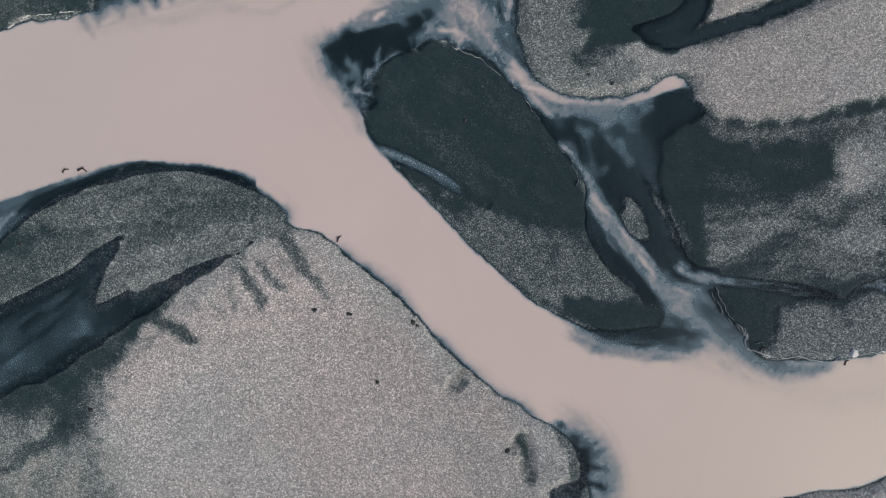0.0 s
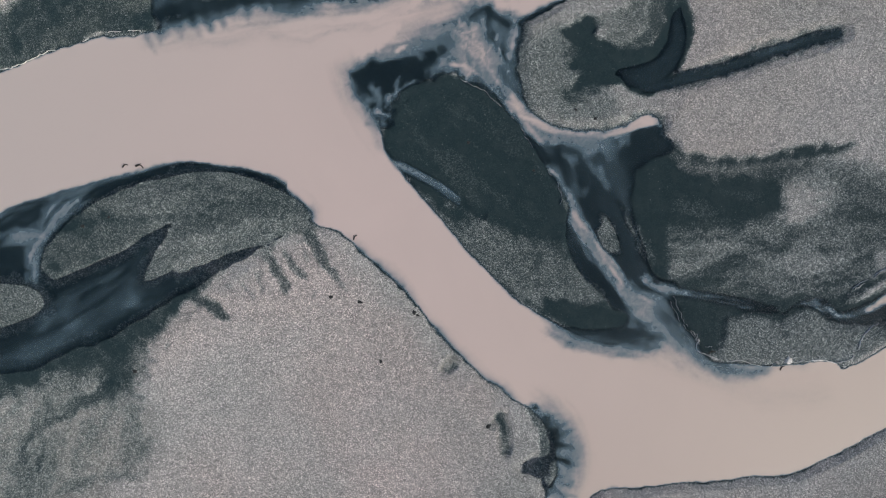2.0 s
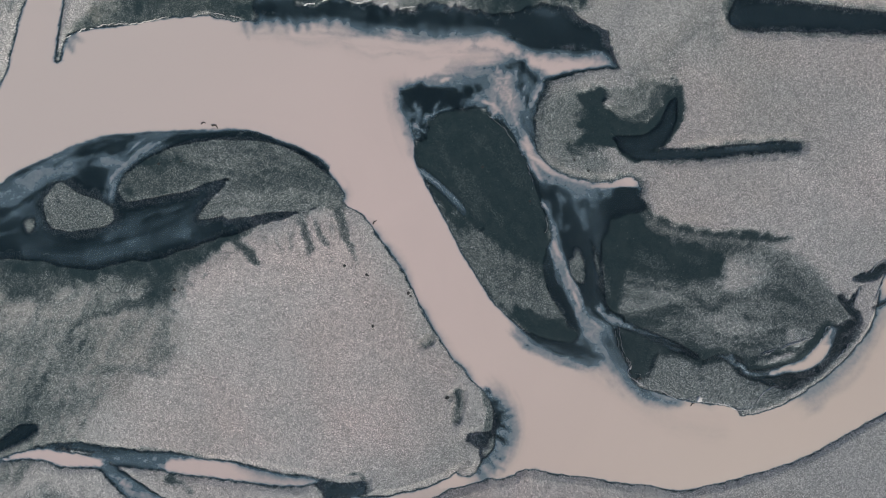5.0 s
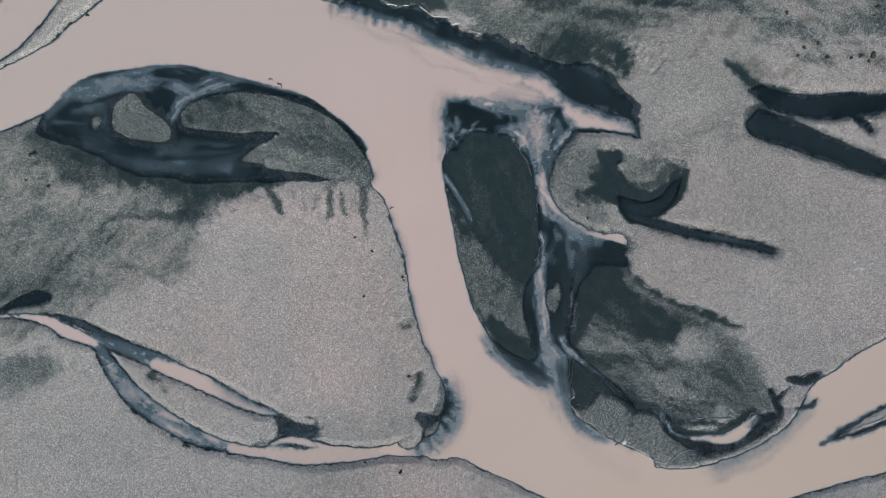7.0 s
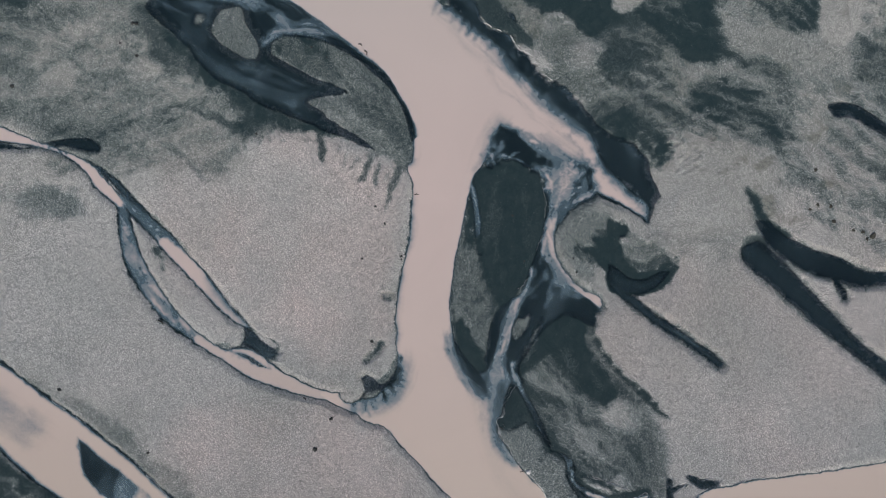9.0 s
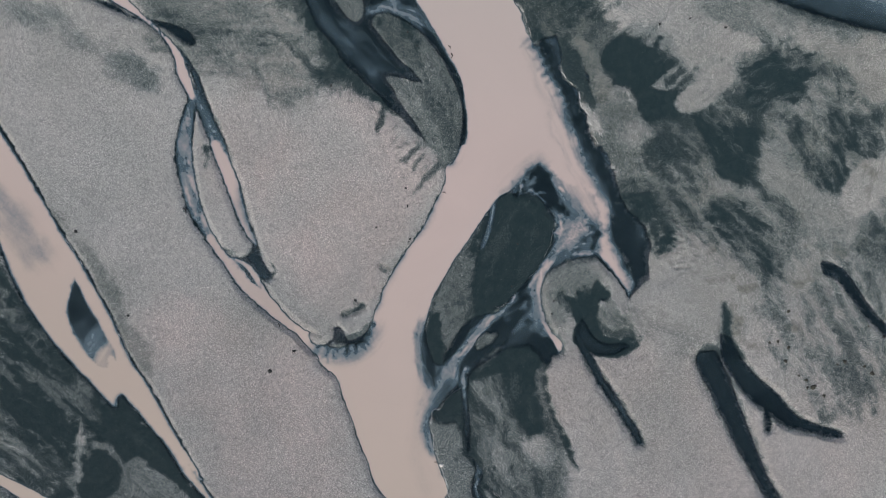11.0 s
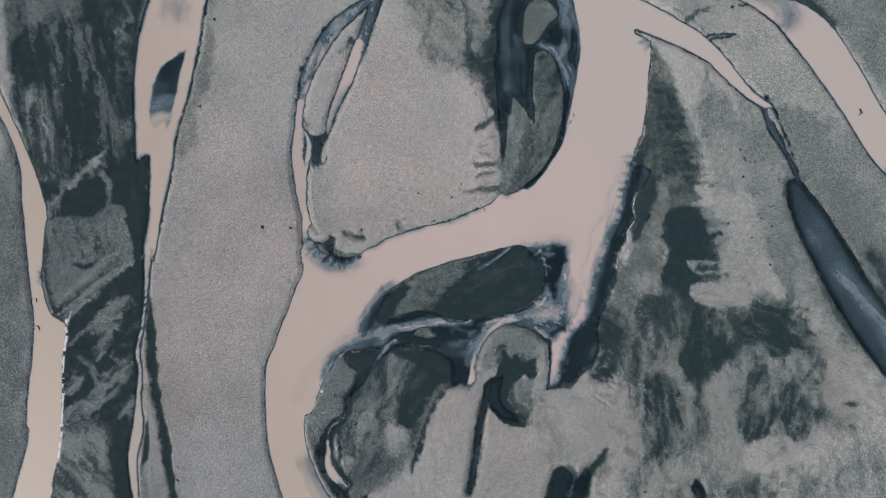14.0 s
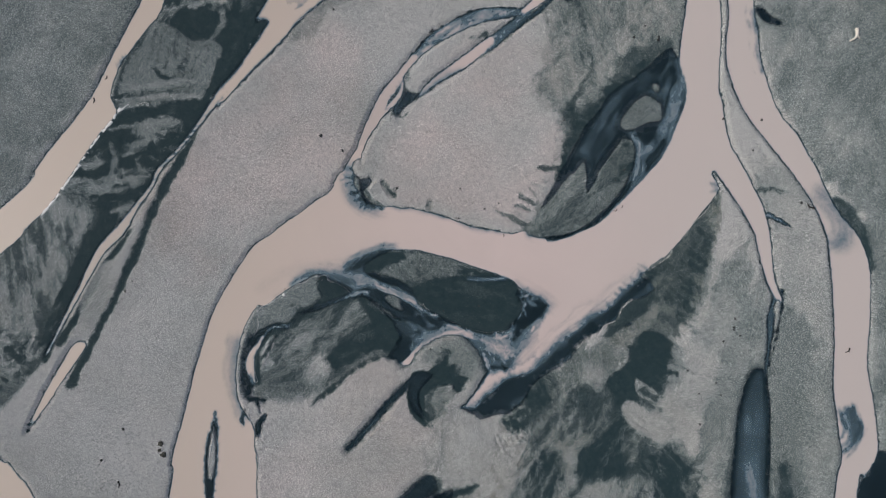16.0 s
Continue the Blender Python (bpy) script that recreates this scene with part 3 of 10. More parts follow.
stream("main river", [(-105.9, -83.0, 9.00), (-121.5, -96.4, 11.00), (-185.9, -155.2, 16.00), (-294.3, -218.2, 20.00), (-440.9, -342.2, 22.00), (-688.4, -439.0, 26.00), (-1177.8, -832.5, 30.00), (-1972.1, -1054.2, 40.00)], silt=1, depth=0.9, bank=1.0, feather=0.5)
stream("main river", [(100.2, 62.7, 20.00), (115.9, 74.1, 22.00), (176.8, 114.8, 24.00), (254.6, 196.9, 26.00), (413.5, 241.3, 28.00), (688.2, 438.8, 32.00), (1183.1, 632.4, 36.00), (1969.2, 1154.0, 40.00)], silt=1, depth=0.9, bank=1.0, feather=0.5)
stream("far channel", [(-22.8, 137.3, 8.00), (-25.1, 147.3, 9.00), (-16.1, 219.6, 12.00), (-68.8, 318.2, 14.00), (-33.7, 499.2, 16.00), (-124.6, 896.8, 20.00), (0.8, 1800.6, 24.00)], silt=1, depth=0.9, bank=1.0, feather=0.5)
stream("west river", [(-5.1, -148.3, 5.00), (-6.8, -156.3, 7.00), (-34.1, -221.1, 10.00), (-141.9, -304.1, 12.00), (-339.6, -389.5, 14.00), (-682.1, -668.9, 18.00), (-1064.2, -1329.6, 20.00)], silt=1, depth=0.9, bank=1.0, feather=0.5)
stream("west river", [(195.9, -32.8, 8.00), (206.8, -31.5, 9.00), (260.1, -3.0, 12.00), (378.7, 50.3, 14.00), (598.9, 46.3, 16.00), (1195.4, 182.6, 22.00), (1993.7, 254.4, 26.00)], silt=1, depth=0.9, bank=1.0, feather=0.5)
stream("strand channel", [(-101.0, -114.9, 6.00), (-116.6, -128.3, 7.00), (-156.2, -144.4, 8.00), (-205.6, -165.8, 10.00)], silt=1, depth=0.9, bank=1.0, feather=0.5)
stream("far channel", [(-127.7, -89.6, 6.00), (-147.2, -109.1, 7.00), (-195.9, -157.5, 8.00)], silt=1, depth=0.9, bank=1.0, feather=0.5)
stream("side channel", [(-95.7, -87.7, 3.60), (-109.5, -95.1, 4.00), (-132.2, -107.7, 5.00)], silt=1, depth=0.9, bank=1.0, feather=0.5)
# west hollow
damp([(-49.3, -114.6), (-44.4, -101.3), (-33.6, -97.2), (-21.7, -93.2), (-7.0, -89.8), (6.4, -84.1), (18.4, -76.6), (21.2, -84.9), (16.4, -92.9), (9.7, -102.3), (-5.0, -114.0)], wet=0.9, soft=1.2, grain=0.1, swirl=0.26, turn=22.0)
# west hollow
damp([(-1.1, -104.5), (-11.6, -92.6), (2.7, -84.9), (13.5, -79.0), (19.3, -77.1), (12.8, -84.6), (16.9, -87.5), (11.2, -93.5)], wet=0.97, soft=0.9, grain=0.22, turn=-160.0)
# west hollow
damp([(17.1, -96.6), (11.6, -94.0), (17.7, -88.6), (23.4, -85.9), (26.0, -89.1)], wet=0.95, soft=0.9, grain=0.22, turn=-160.0)
# west hollow
damp([(36.8, -85.2), (31.0, -84.5), (25.8, -80.8), (31.6, -76.4), (35.7, -76.6), (35.0, -79.7), (37.1, -83.3)], wet=0.97, soft=0.9, grain=0.22, turn=-160.0)
# west hollow
damp([(19.5, -79.9), (19.7, -77.0), (27.8, -71.7), (32.3, -73.7), (25.6, -76.7)], wet=0.92, soft=0.9, grain=0.22, turn=-160.0)
# west hollow
damp([(19.3, -76.9), (16.3, -72.7), (21.8, -72.4), (22.4, -74.4)], wet=1, soft=0.9, grain=0.22, turn=-160.0)
# west hollow
damp([(63.5, -69.7), (54.5, -64.7), (45.5, -59.9), (48.8, -55.3), (56.8, -54.5), (62.5, -55.2), (62.3, -63.8)], wet=0.85, soft=0.9, grain=0.22, turn=-160.0)
# west hollow
damp([(70.7, -65.8), (69.2, -55.1), (67.1, -48.0), (72.4, -54.4), (75.4, -60.4)], wet=0.85, soft=0.9, grain=0.22, turn=-160.0)
# west hollow
damp([(76.8, -51.6), (70.0, -47.3), (76.5, -42.2), (82.4, -44.7), (80.2, -49.0)], wet=0.97, soft=0.9, grain=0.22, turn=-160.0)
# west hollow
damp([(83.9, -53.7), (83.3, -50.7), (89.2, -49.3), (94.6, -49.3), (89.5, -51.8)], wet=0.75, soft=0.9, grain=0.22, turn=-160.0)
# west hollow
damp([(35.6, -91.2), (30.6, -88.2), (23.3, -86.8), (27.9, -85.1), (36.0, -87.5)], wet=0.75, soft=0.9, grain=0.22, turn=-160.0)
# west hollow
damp([(97.0, -45.6), (93.8, -44.0), (99.4, -37.7), (104.9, -40.0), (105.4, -43.1)], wet=0.7, soft=0.9, grain=0.22, turn=-160.0)
# west gully
dstreak([(21.1, -69.9, 1.34), (27.5, -65.9, 2.95), (33.4, -65.7, 2.14), (37.4, -63.5, 1.34)], wet=1)
# west gully
dstreak([(78.4, -46.9, 1.07), (86.8, -39.6, 1.61), (94.8, -32.0, 1.88), (103.9, -23.7, 1.88)], wet=1)
# west gully
dstreak([(39.3, -62.2, 2.41), (50.6, -53.2, 2.41), (57.3, -48.7, 2.68), (65.9, -42.1, 2.14), (72.2, -36.7, 2.68), (83.1, -28.2, 1.88), (90.0, -23.6, 2.14), (100.9, -15.7, 2.68)], wet=0.95)
# west gully
dstreak([(70.0, -42.9, 1.34), (82.4, -36.3, 2.14), (90.4, -30.9, 1.61), (98.9, -25.9, 2.68)], wet=1)
# west gully
dstreak([(51.6, -61.1, 1.34), (55.7, -55.3, 1.34), (62.1, -54.7, 1.07), (63.7, -61.1, 0.80)], wet=0.95)
# west gully
dstreak([(44.2, -77.9, 0.80), (45.1, -73.0, 1.07), (41.6, -71.4, 0.54)], wet=0.85)
# west gully
dstreak([(28.8, -95.9, 0.80), (35.3, -91.0, 1.34), (36.2, -88.2, 1.07), (30.5, -84.9, 0.80)], wet=0.9)
# west gully
dstreak([(47.9, -82.6, 1.07), (51.6, -78.6, 1.34), (57.1, -74.6, 1.07)], wet=0.85)
# west hump
dry([(43.0, -78.7), (36.9, -76.6), (30.3, -71.6), (32.4, -67.8), (39.5, -67.9), (46.2, -69.6), (47.4, -75.4)], wet=0.52, soft=2.2, rough=0.9, rise=0.2)
# west hump
dry([(56.7, -74.1), (45.3, -68.5), (38.7, -63.5), (39.8, -62.2), (48.6, -66.0), (56.0, -68.7)], wet=0.55, soft=2.2, rough=0.9, rise=0.2)
# west hump
dry([(23.6, -100.3), (20.1, -100.3), (24.6, -92.7), (29.3, -90.0), (30.4, -93.5)], wet=0.45, soft=2.2, rough=0.9, rise=0.2)
# west hump
dry([(16.3, -84.5), (16.1, -82.1), (17.7, -78.8), (19.9, -79.3), (19.1, -81.6)], wet=0.45, soft=2.2, rough=0.9, rise=0.2)
# west hump
dry([(79.2, -56.5), (78.4, -51.3), (86.9, -41.8), (91.6, -38.9), (100.2, -38.6), (99.8, -42.5), (90.2, -46.0)], wet=0.52, soft=2.2, rough=0.9, rise=0.2)
# pale thread
dstreak([(22.4, -83.5, 0.54), (19.4, -83.1, 0.80), (17.3, -82.0, 0.67)], wet=0.1)
# pale thread
dstreak([(41.4, -87.5, 0.67), (35.5, -87.9, 0.67), (27.3, -86.4, 0.67), (24.9, -86.6, 0.40)], wet=0.3)
# pale thread
dstreak([(76.8, -55.9, 0.67), (70.5, -52.4, 1.07), (69.8, -47.0, 0.80)], wet=0.4)
# pale thread
dstreak([(68.9, -56.9, 0.54), (64.4, -55.4, 0.80), (60.6, -54.0, 0.67)], wet=0.42)
# pale thread
dstreak([(53.8, -70.5, 0.40), (45.1, -67.0, 0.54), (36.7, -63.3, 0.54)], wet=0.2)
stream("strand channel", [(37.1, -61.6, 2.14), (43.9, -58.1, 1.34), (50.5, -55.2, 1.34), (57.2, -52.9, 1.47), (60.9, -50.0, 1.47), (66.6, -47.3, 1.74), (72.6, -44.0, 2.95), (79.5, -41.5, 2.55), (87.5, -36.0, 1.88), (95.4, -30.5, 1.34), (103.1, -24.9, 1.07)], silt=0.9, depth=0.5, bank=0.4, feather=0.6)
# west lens
dry([(81.1, -35.7), (78.0, -36.4), (80.0, -33.2), (88.3, -26.4), (91.2, -26.2), (91.7, -28.9), (90.1, -30.4), (85.7, -31.5)], wet=0.2, soft=0.6, rough=0.3)
river("lens pool", [(-9.8, -77.8), (-6.1, -79.8), (-2.8, -81.2), (2.1, -80.7), (6.3, -78.9), (9.6, -76.7), (10.3, -74.2), (9.1, -72.5), (4.1, -73.3), (-3.2, -75.7)], silt=-0.95, depth=0.5, bank=1.0, feather=0.9)
# lens tail
wisp([(11.8, -76.1, 2.06), (9.4, -74.3, 4.38), (9.0, -71.7, 2.58)], silt=0.9, soft=4.0, calm=1)
# right prong
wisp([(-9.1, -76.7, 1.03), (-2.4, -74.4, 0.77), (3.7, -72.1, 1.03), (8.8, -71.0, 2.06)], silt=0.8, soft=0.8, calm=1)
# soft edge
wisp([(-41.9, -101.2, 3.35), (-33.0, -97.3, 3.35), (-25.0, -95.0, 3.01), (-18.9, -92.8, 2.52), (-13.1, -91.8, 1.68)], silt=-0.75, soft=2.5)
# grey streak
wisp([(-35.9, -94.6, 2.52), (-29.0, -91.2, 2.52), (-22.0, -86.7, 3.35), (-15.5, -84.0, 2.52)], silt=-0.24, soft=4, calm=1)
# grey streak
wisp([(-33.0, -93.7, 3.74), (-25.8, -89.3, 3.74), (-17.4, -85.4, 2.24)], silt=-0.2, soft=4, calm=1)
# fade
wisp([(52.7, -80.6, 1.41), (53.9, -76.4, 1.97), (57.9, -72.9, 1.69)], silt=-0.6, soft=1.5)
# corner wet
damp([(102.0, -76.5), (112.5, -56.3), (97.1, -61.7), (84.8, -66.8), (86.7, -69.3)], wet=0.5, soft=2, grain=1)
# west marsh
stir([(28.5, -103.1), (5.4, -91.1), (18.7, -75.9), (27.2, -72.3), (36.5, -62.8), (44.9, -59.1), (59.1, -53.6), (66.8, -48.2), (81.0, -42.4), (95.2, -31.7), (109.0, -22.9), (129.3, -17.7), (143.1, -15.5), (125.0, -50.5), (102.4, -51.4), (84.8, -56.3), (69.2, -64.6), (57.8, -69.7), (58.0, -73.8), (54.4, -78.2), (42.4, -84.8)], amount=0.4, contrast=1.2, soft=1.2, middle=0.5, turn=-162.0)
# prong notch
dry([(20.2, -76.5), (19.8, -74.4), (18.4, -73.4), (16.2, -73.6), (17.7, -72.7), (20.2, -72.0), (21.9, -70.6), (22.7, -73.0), (22.0, -75.3)], wet=1, soft=0.5, rough=0.1, rise=0.08)
# prong shade
dry([(23.0, -69.8), (25.9, -67.9), (32.1, -65.8), (35.4, -64.3), (35.3, -65.9), (32.3, -67.7), (28.5, -69.2), (24.6, -70.4)], wet=1, soft=0.5, rough=0.1, rise=0.08)
stream("side channel", [(-98.9, -89.8, 3.63), (-84.6, -78.6, 3.42), (-77.4, -69.9, 3.20), (-69.9, -61.9, 3.20), (-64.9, -57.5, 2.99), (-60.7, -53.9, 1.71), (-55.4, -49.8, 1.17), (-51.0, -47.7, 2.14), (-46.1, -47.1, 2.78), (-41.4, -46.2, 1.71)], silt=0.97, depth=0.6, bank=0.7, feather=0.5)
stream("side channel", [(-41.2, -46.3, 1.92), (-35.2, -48.8, 3.42), (-29.9, -50.5, 3.84), (-23.0, -50.7, 3.63), (-17.2, -50.2, 2.99), (-12.0, -48.6, 1.92)], silt=0.45, depth=0.45, bank=0.9, feather=0.7, cloud=0.3)
# outer milk
wisp([(-30.0, -49.5, 2.05), (-24.3, -49.7, 2.33), (-19.0, -49.2, 2.05), (-14.4, -48.3, 1.64), (-11.0, -47.3, 1.64)], silt=0.72, soft=1.6, puff=0.3)
# outer milk
wisp([(-44.9, -46.4, 1.37), (-41.7, -46.0, 1.37), (-38.9, -46.7, 1.10)], silt=0.85, soft=1.5)
# outer milk
wisp([(-16.8, -49.1, 1.64), (-13.6, -48.0, 1.64), (-9.0, -46.2, 1.91)], silt=0.95, soft=1.6)
stream("side channel", [(-12.0, -48.6, 2.14), (-6.3, -46.1, 2.14), (-0.9, -43.3, 2.99), (2.5, -40.5, 3.42), (7.3, -37.3, 2.56), (12.4, -33.0, 1.71), (16.7, -30.8, 1.50)], silt=0.92, depth=0.5, bank=0.7, feather=0.4)
stream("clear side channel", [(-42.4, -45.5, 1.50), (-37.5, -44.6, 2.56), (-31.3, -43.1, 3.20), (-28.1, -42.7, 2.78)], silt=0.4, depth=0.35, bank=0.7, feather=0.5)
stream("side channel", [(-30.8, -43.7, 2.56), (-24.9, -42.3, 3.20), (-17.0, -41.2, 2.99), (-11.8, -40.3, 2.35), (-8.6, -39.3, 1.28)], silt=0.95, depth=0.45, bank=0.6, feather=0.5)
# inner milk
wisp([(-32.5, -44.1, 1.37), (-29.6, -43.6, 2.33), (-25.8, -42.9, 2.73)], silt=0.85, soft=2.0, puff=0.3)
# inner grey
wisp([(-17.6, -41.1, 1.37), (-14.7, -40.6, 1.64), (-11.8, -40.1, 1.37)], silt=-0.25, soft=2, calm=1)
stream("clear side channel", [(-69.0, -67.8, 1.07), (-63.0, -58.8, 0.75), (-60.3, -55.5, 0.64), (-58.9, -52.6, 0.85), (-56.9, -48.7, 1.50), (-54.3, -45.4, 2.56), (-52.3, -43.9, 1.07)], silt=0.12, depth=0.3, bank=0.6, feather=0.4)
stream("clear side channel", [(-51.8, -47.1, 1.07), (-46.3, -45.0, 1.39), (-40.2, -44.1, 1.39), (-33.1, -42.5, 0.96), (-26.2, -41.4, 0.53)], silt=0.3, depth=0.3, bank=0.5, feather=0.4)
stream("side channel", [(-8.6, -46.9, 1.26), (-6.3, -45.2, 1.58), (-3.3, -43.4, 1.58), (-0.5, -42.0, 1.26)], silt=0.93, depth=0.4, bank=0.7, feather=0.6)
stream("side channel", [(-6.7, -44.5, 0.94), (-5.6, -43.1, 1.58), (-4.2, -41.8, 1.89), (-1.8, -40.9, 1.89), (0.9, -39.9, 1.58), (3.6, -39.0, 1.58)], silt=0.93, depth=0.4, bank=0.7, feather=0.6)
river("clear side channel", [(-10.1, -39.8), (-7.7, -39.3), (-4.9, -37.8), (-2.2, -36.1), (-1.3, -37.5), (-1.0, -39.4), (-2.4, -40.4), (-4.7, -40.9), (-6.1, -42.2), (-6.8, -44.2), (-8.9, -46.2), (-8.9, -45.7), (-6.5, -43.2), (-7.3, -41.0)], silt=0.3, cloud=0.35, depth=0.3, bank=0.8, feather=0.5)
# islet crack
dstreak([(-30.4, -45.6, 0.64), (-28.5, -45.6, 0.53), (-26.5, -46.4, 0.32)], wet=0.9)
# islet crack
dstreak([(-15.0, -42.0, 0.85), (-13.1, -42.0, 0.75), (-11.9, -42.2, 0.43)], wet=0.9)
# strip twig mark
dstreak([(-19.3, -53.3, 0.53), (-18.4, -52.6, 0.64), (-18.6, -51.6, 0.32)], wet=0.8)
river("bar pool", [(-69.9, -21.5), (-70.5, -16.5), (-69.9, -10.6), (-66.1, -5.8), (-62.4, -2.7), (-58.4, 0.8), (-53.8, 3.2), (-48.0, 4.4), (-41.9, 7.0), (-35.6, 9.2), (-28.4, 9.8), (-21.9, 8.1), (-16.5, 4.6), (-16.8, 2.2), (-21.7, 3.4), (-34.2, 0.7), (-34.5, 0.2), (-36.3, -3.4), (-37.0, -6.1), (-29.1, -2.8), (-23.7, -0.9), (-20.1, 0.5), (-28.0, -4.8), (-31.7, -7.9), (-34.8, -8.2), (-37.9, -10.4), (-44.3, -14.4), (-50.1, -17.5), (-55.0, -18.5), (-62.5, -20.4), (-66.5, -21.0)], silt=0.08, depth=0.5, bank=3.0, feather=1.0, rough=0.3, cloud=0.22, slope=0.1)
stream("bar pool", [(-68.5, -16.8, 3.09), (-62.0, -18.0, 5.62), (-53.1, -16.5, 8.43), (-42.5, -10.3, 7.03), (-34.8, -6.5, 4.22)], silt=0.05, depth=0.4, bank=1.5, feather=1.0, cloud=0.25, slope=0.1)
stream("main river", [(-69.9, -18.5, 0.76), (-69.4, -14.6, 1.51), (-67.5, -10.0, 2.08), (-60.9, -3.6, 2.27), (-56.6, 0.5, 2.08), (-50.4, 2.9, 1.89), (-44.2, 5.4, 1.89), (-35.5, 9.0, 1.89), (-28.3, 9.7, 1.89), (-21.8, 7.9, 1.70), (-16.8, 4.7, 1.13)], silt=0.82, depth=0.7, bank=1.6, feather=1.8)
# wisp
wisp([(-51.0, -7.6, 0.57), (-50.5, -3.8, 1.89), (-48.9, 0.1, 2.27), (-45.7, 3.2, 1.32)], silt=0.75, soft=2.2)
# wisp
wisp([(-69.1, -18.1, 1.51), (-66.0, -13.8, 2.27), (-62.6, -10.3, 1.89), (-59.4, -6.2, 1.51)], silt=0.34, soft=2.5, vein=0.4)
# wisp
wisp([(-56.9, -4.9, 1.32), (-54.0, -2.3, 1.51), (-51.9, -0.2, 1.32)], silt=0.3, soft=2)
# pool margin
damp([(-68.6, -21.0), (-62.8, -19.8), (-55.2, -18.1), (-44.6, -13.8), (-36.4, -9.1), (-35.8, -10.2), (-43.7, -15.5), (-54.3, -19.7), (-61.8, -21.7)], wet=0.85, soft=1.8, grain=0.4)
# wisp
wisp([(-67.7, -18.7, 0.47), (-63.9, -15.9, 0.47), (-62.2, -13.9, 0.38)], silt=0.4, soft=1.0)
# wisp
wisp([(-60.7, -13.9, 1.13), (-62.2, -11.4, 1.32), (-65.1, -13.6, 0.76)], silt=0.35, soft=1.5)
# wisp
wisp([(-47.1, -9.2, 1.32), (-42.3, -6.1, 1.51), (-37.1, -1.9, 0.94)], silt=0.12, soft=2.5)
# islet
dry([(-60.5, -11.1), (-60.4, -9.1), (-59.2, -6.6), (-55.8, -7.7), (-52.4, -7.8), (-50.5, -8.9), (-50.5, -10.6), (-53.7, -12.8), (-57.5, -13.8), (-59.3, -13.4)], wet=0.56, soft=2.2, rough=0.3)
# islet wet
damp([(-61.2, -11.3), (-60.2, -7.9), (-57.1, -7.1), (-54.3, -7.9), (-56.2, -8.7), (-58.1, -10.5), (-58.0, -13.1), (-59.1, -14.2)], wet=0.7, soft=1.2, grain=0.8, turn=-45.0)
# small islet
dry([(-62.9, -14.1), (-62.3, -13.1), (-61.7, -12.9), (-61.0, -14.4), (-61.8, -15.5)], wet=0.55, soft=0.8, rough=0.2, rise=0.1)
# pool murk
wisp([(-71.0, -22.4, 1.03), (-69.3, -18.0, 2.26), (-66.6, -12.2, 2.87), (-62.3, -8.2, 2.26), (-58.7, -4.1, 2.05)], silt=0.62, soft=2.2, vein=0.2)
# pool line
wisp([(-67.9, -18.3, 0.31), (-65.7, -17.0, 0.41), (-62.7, -15.5, 0.25)], silt=0.6, soft=0.5)
# pool line
wisp([(-65.8, -14.7, 0.72), (-64.0, -13.1, 0.82), (-63.1, -12.1, 0.41)], silt=0.5, soft=0.8)
# pool drift
wisp([(-49.5, -12.6, 1.54), (-45.2, -9.7, 3.08), (-40.1, -6.1, 2.57), (-37.7, -4.2, 1.03)], silt=0.42, soft=3, vein=0.3)
# lobe bar
dry([(-49.9, -6.0), (-50.1, -2.7), (-48.4, -0.3), (-46.5, 1.6), (-43.3, 3.6), (-39.1, 5.8), (-34.6, 7.4), (-30.4, 8.1), (-25.9, 7.6), (-22.0, 6.4), (-18.9, 4.9), (-16.9, 3.0), (-20.5, 1.1), (-25.7, -1.2), (-29.4, -2.3), (-36.5, -5.9), (-37.2, -5.7), (-36.3, -3.4), (-34.4, 0.4), (-34.8, 1.2), (-38.6, -1.1), (-41.8, -3.1), (-47.6, -6.2)], wet=0.63, soft=1.4, rough=0.3)
# lobe damp
damp([(-49.9, -3.2), (-47.4, 0.8), (-42.1, 4.1), (-35.2, 6.4), (-31.8, 6.5), (-35.3, 1.2), (-40.1, -1.8), (-44.3, -4.9), (-48.8, -6.7)], wet=0.68, soft=1.6, grain=0.6, swirl=0.18, moss=0.4, turn=40.0)
# lobe mottle
damp([(-49.9, -3.2), (-47.4, 0.8), (-42.1, 4.1), (-35.7, 7.2), (-27.8, 7.8), (-23.6, 7.5), (-20.0, 6.2), (-17.1, 3.7), (-22.8, -0.4), (-36.0, -6.2), (-34.5, -0.4), (-34.5, 1.3), (-40.1, -1.8), (-44.3, -4.9), (-48.8, -6.7)], wet=0.62, soft=1.2, grain=0.5, swirl=0.22, moss=0.25, turn=9.0)
# lobe seam
damp([(-35.5, 0.5), (-34.2, 2.3), (-31.6, 6.1), (-29.5, 6.6), (-31.0, 5.0), (-33.3, 1.7)], wet=0.68, soft=0.8, grain=0.8, turn=50.0)
# lobe dark corner
damp([(-49.3, -5.6), (-49.6, -2.5), (-47.6, -0.2), (-45.5, 0.7), (-45.6, -2.0), (-46.9, -5.7)], wet=0.7, soft=1.0, grain=1, turn=-50.0)
# lobe dark knob
damp([(-46.5, 0.1), (-45.0, 1.3), (-44.1, -0.1), (-45.5, -1.1)], wet=0.95, soft=0.9, grain=0.9)
# lobe dark knob
damp([(-43.0, 1.5), (-42.2, 2.4), (-41.4, 1.3), (-42.3, 0.6)], wet=0.9, soft=0.9, grain=0.9)
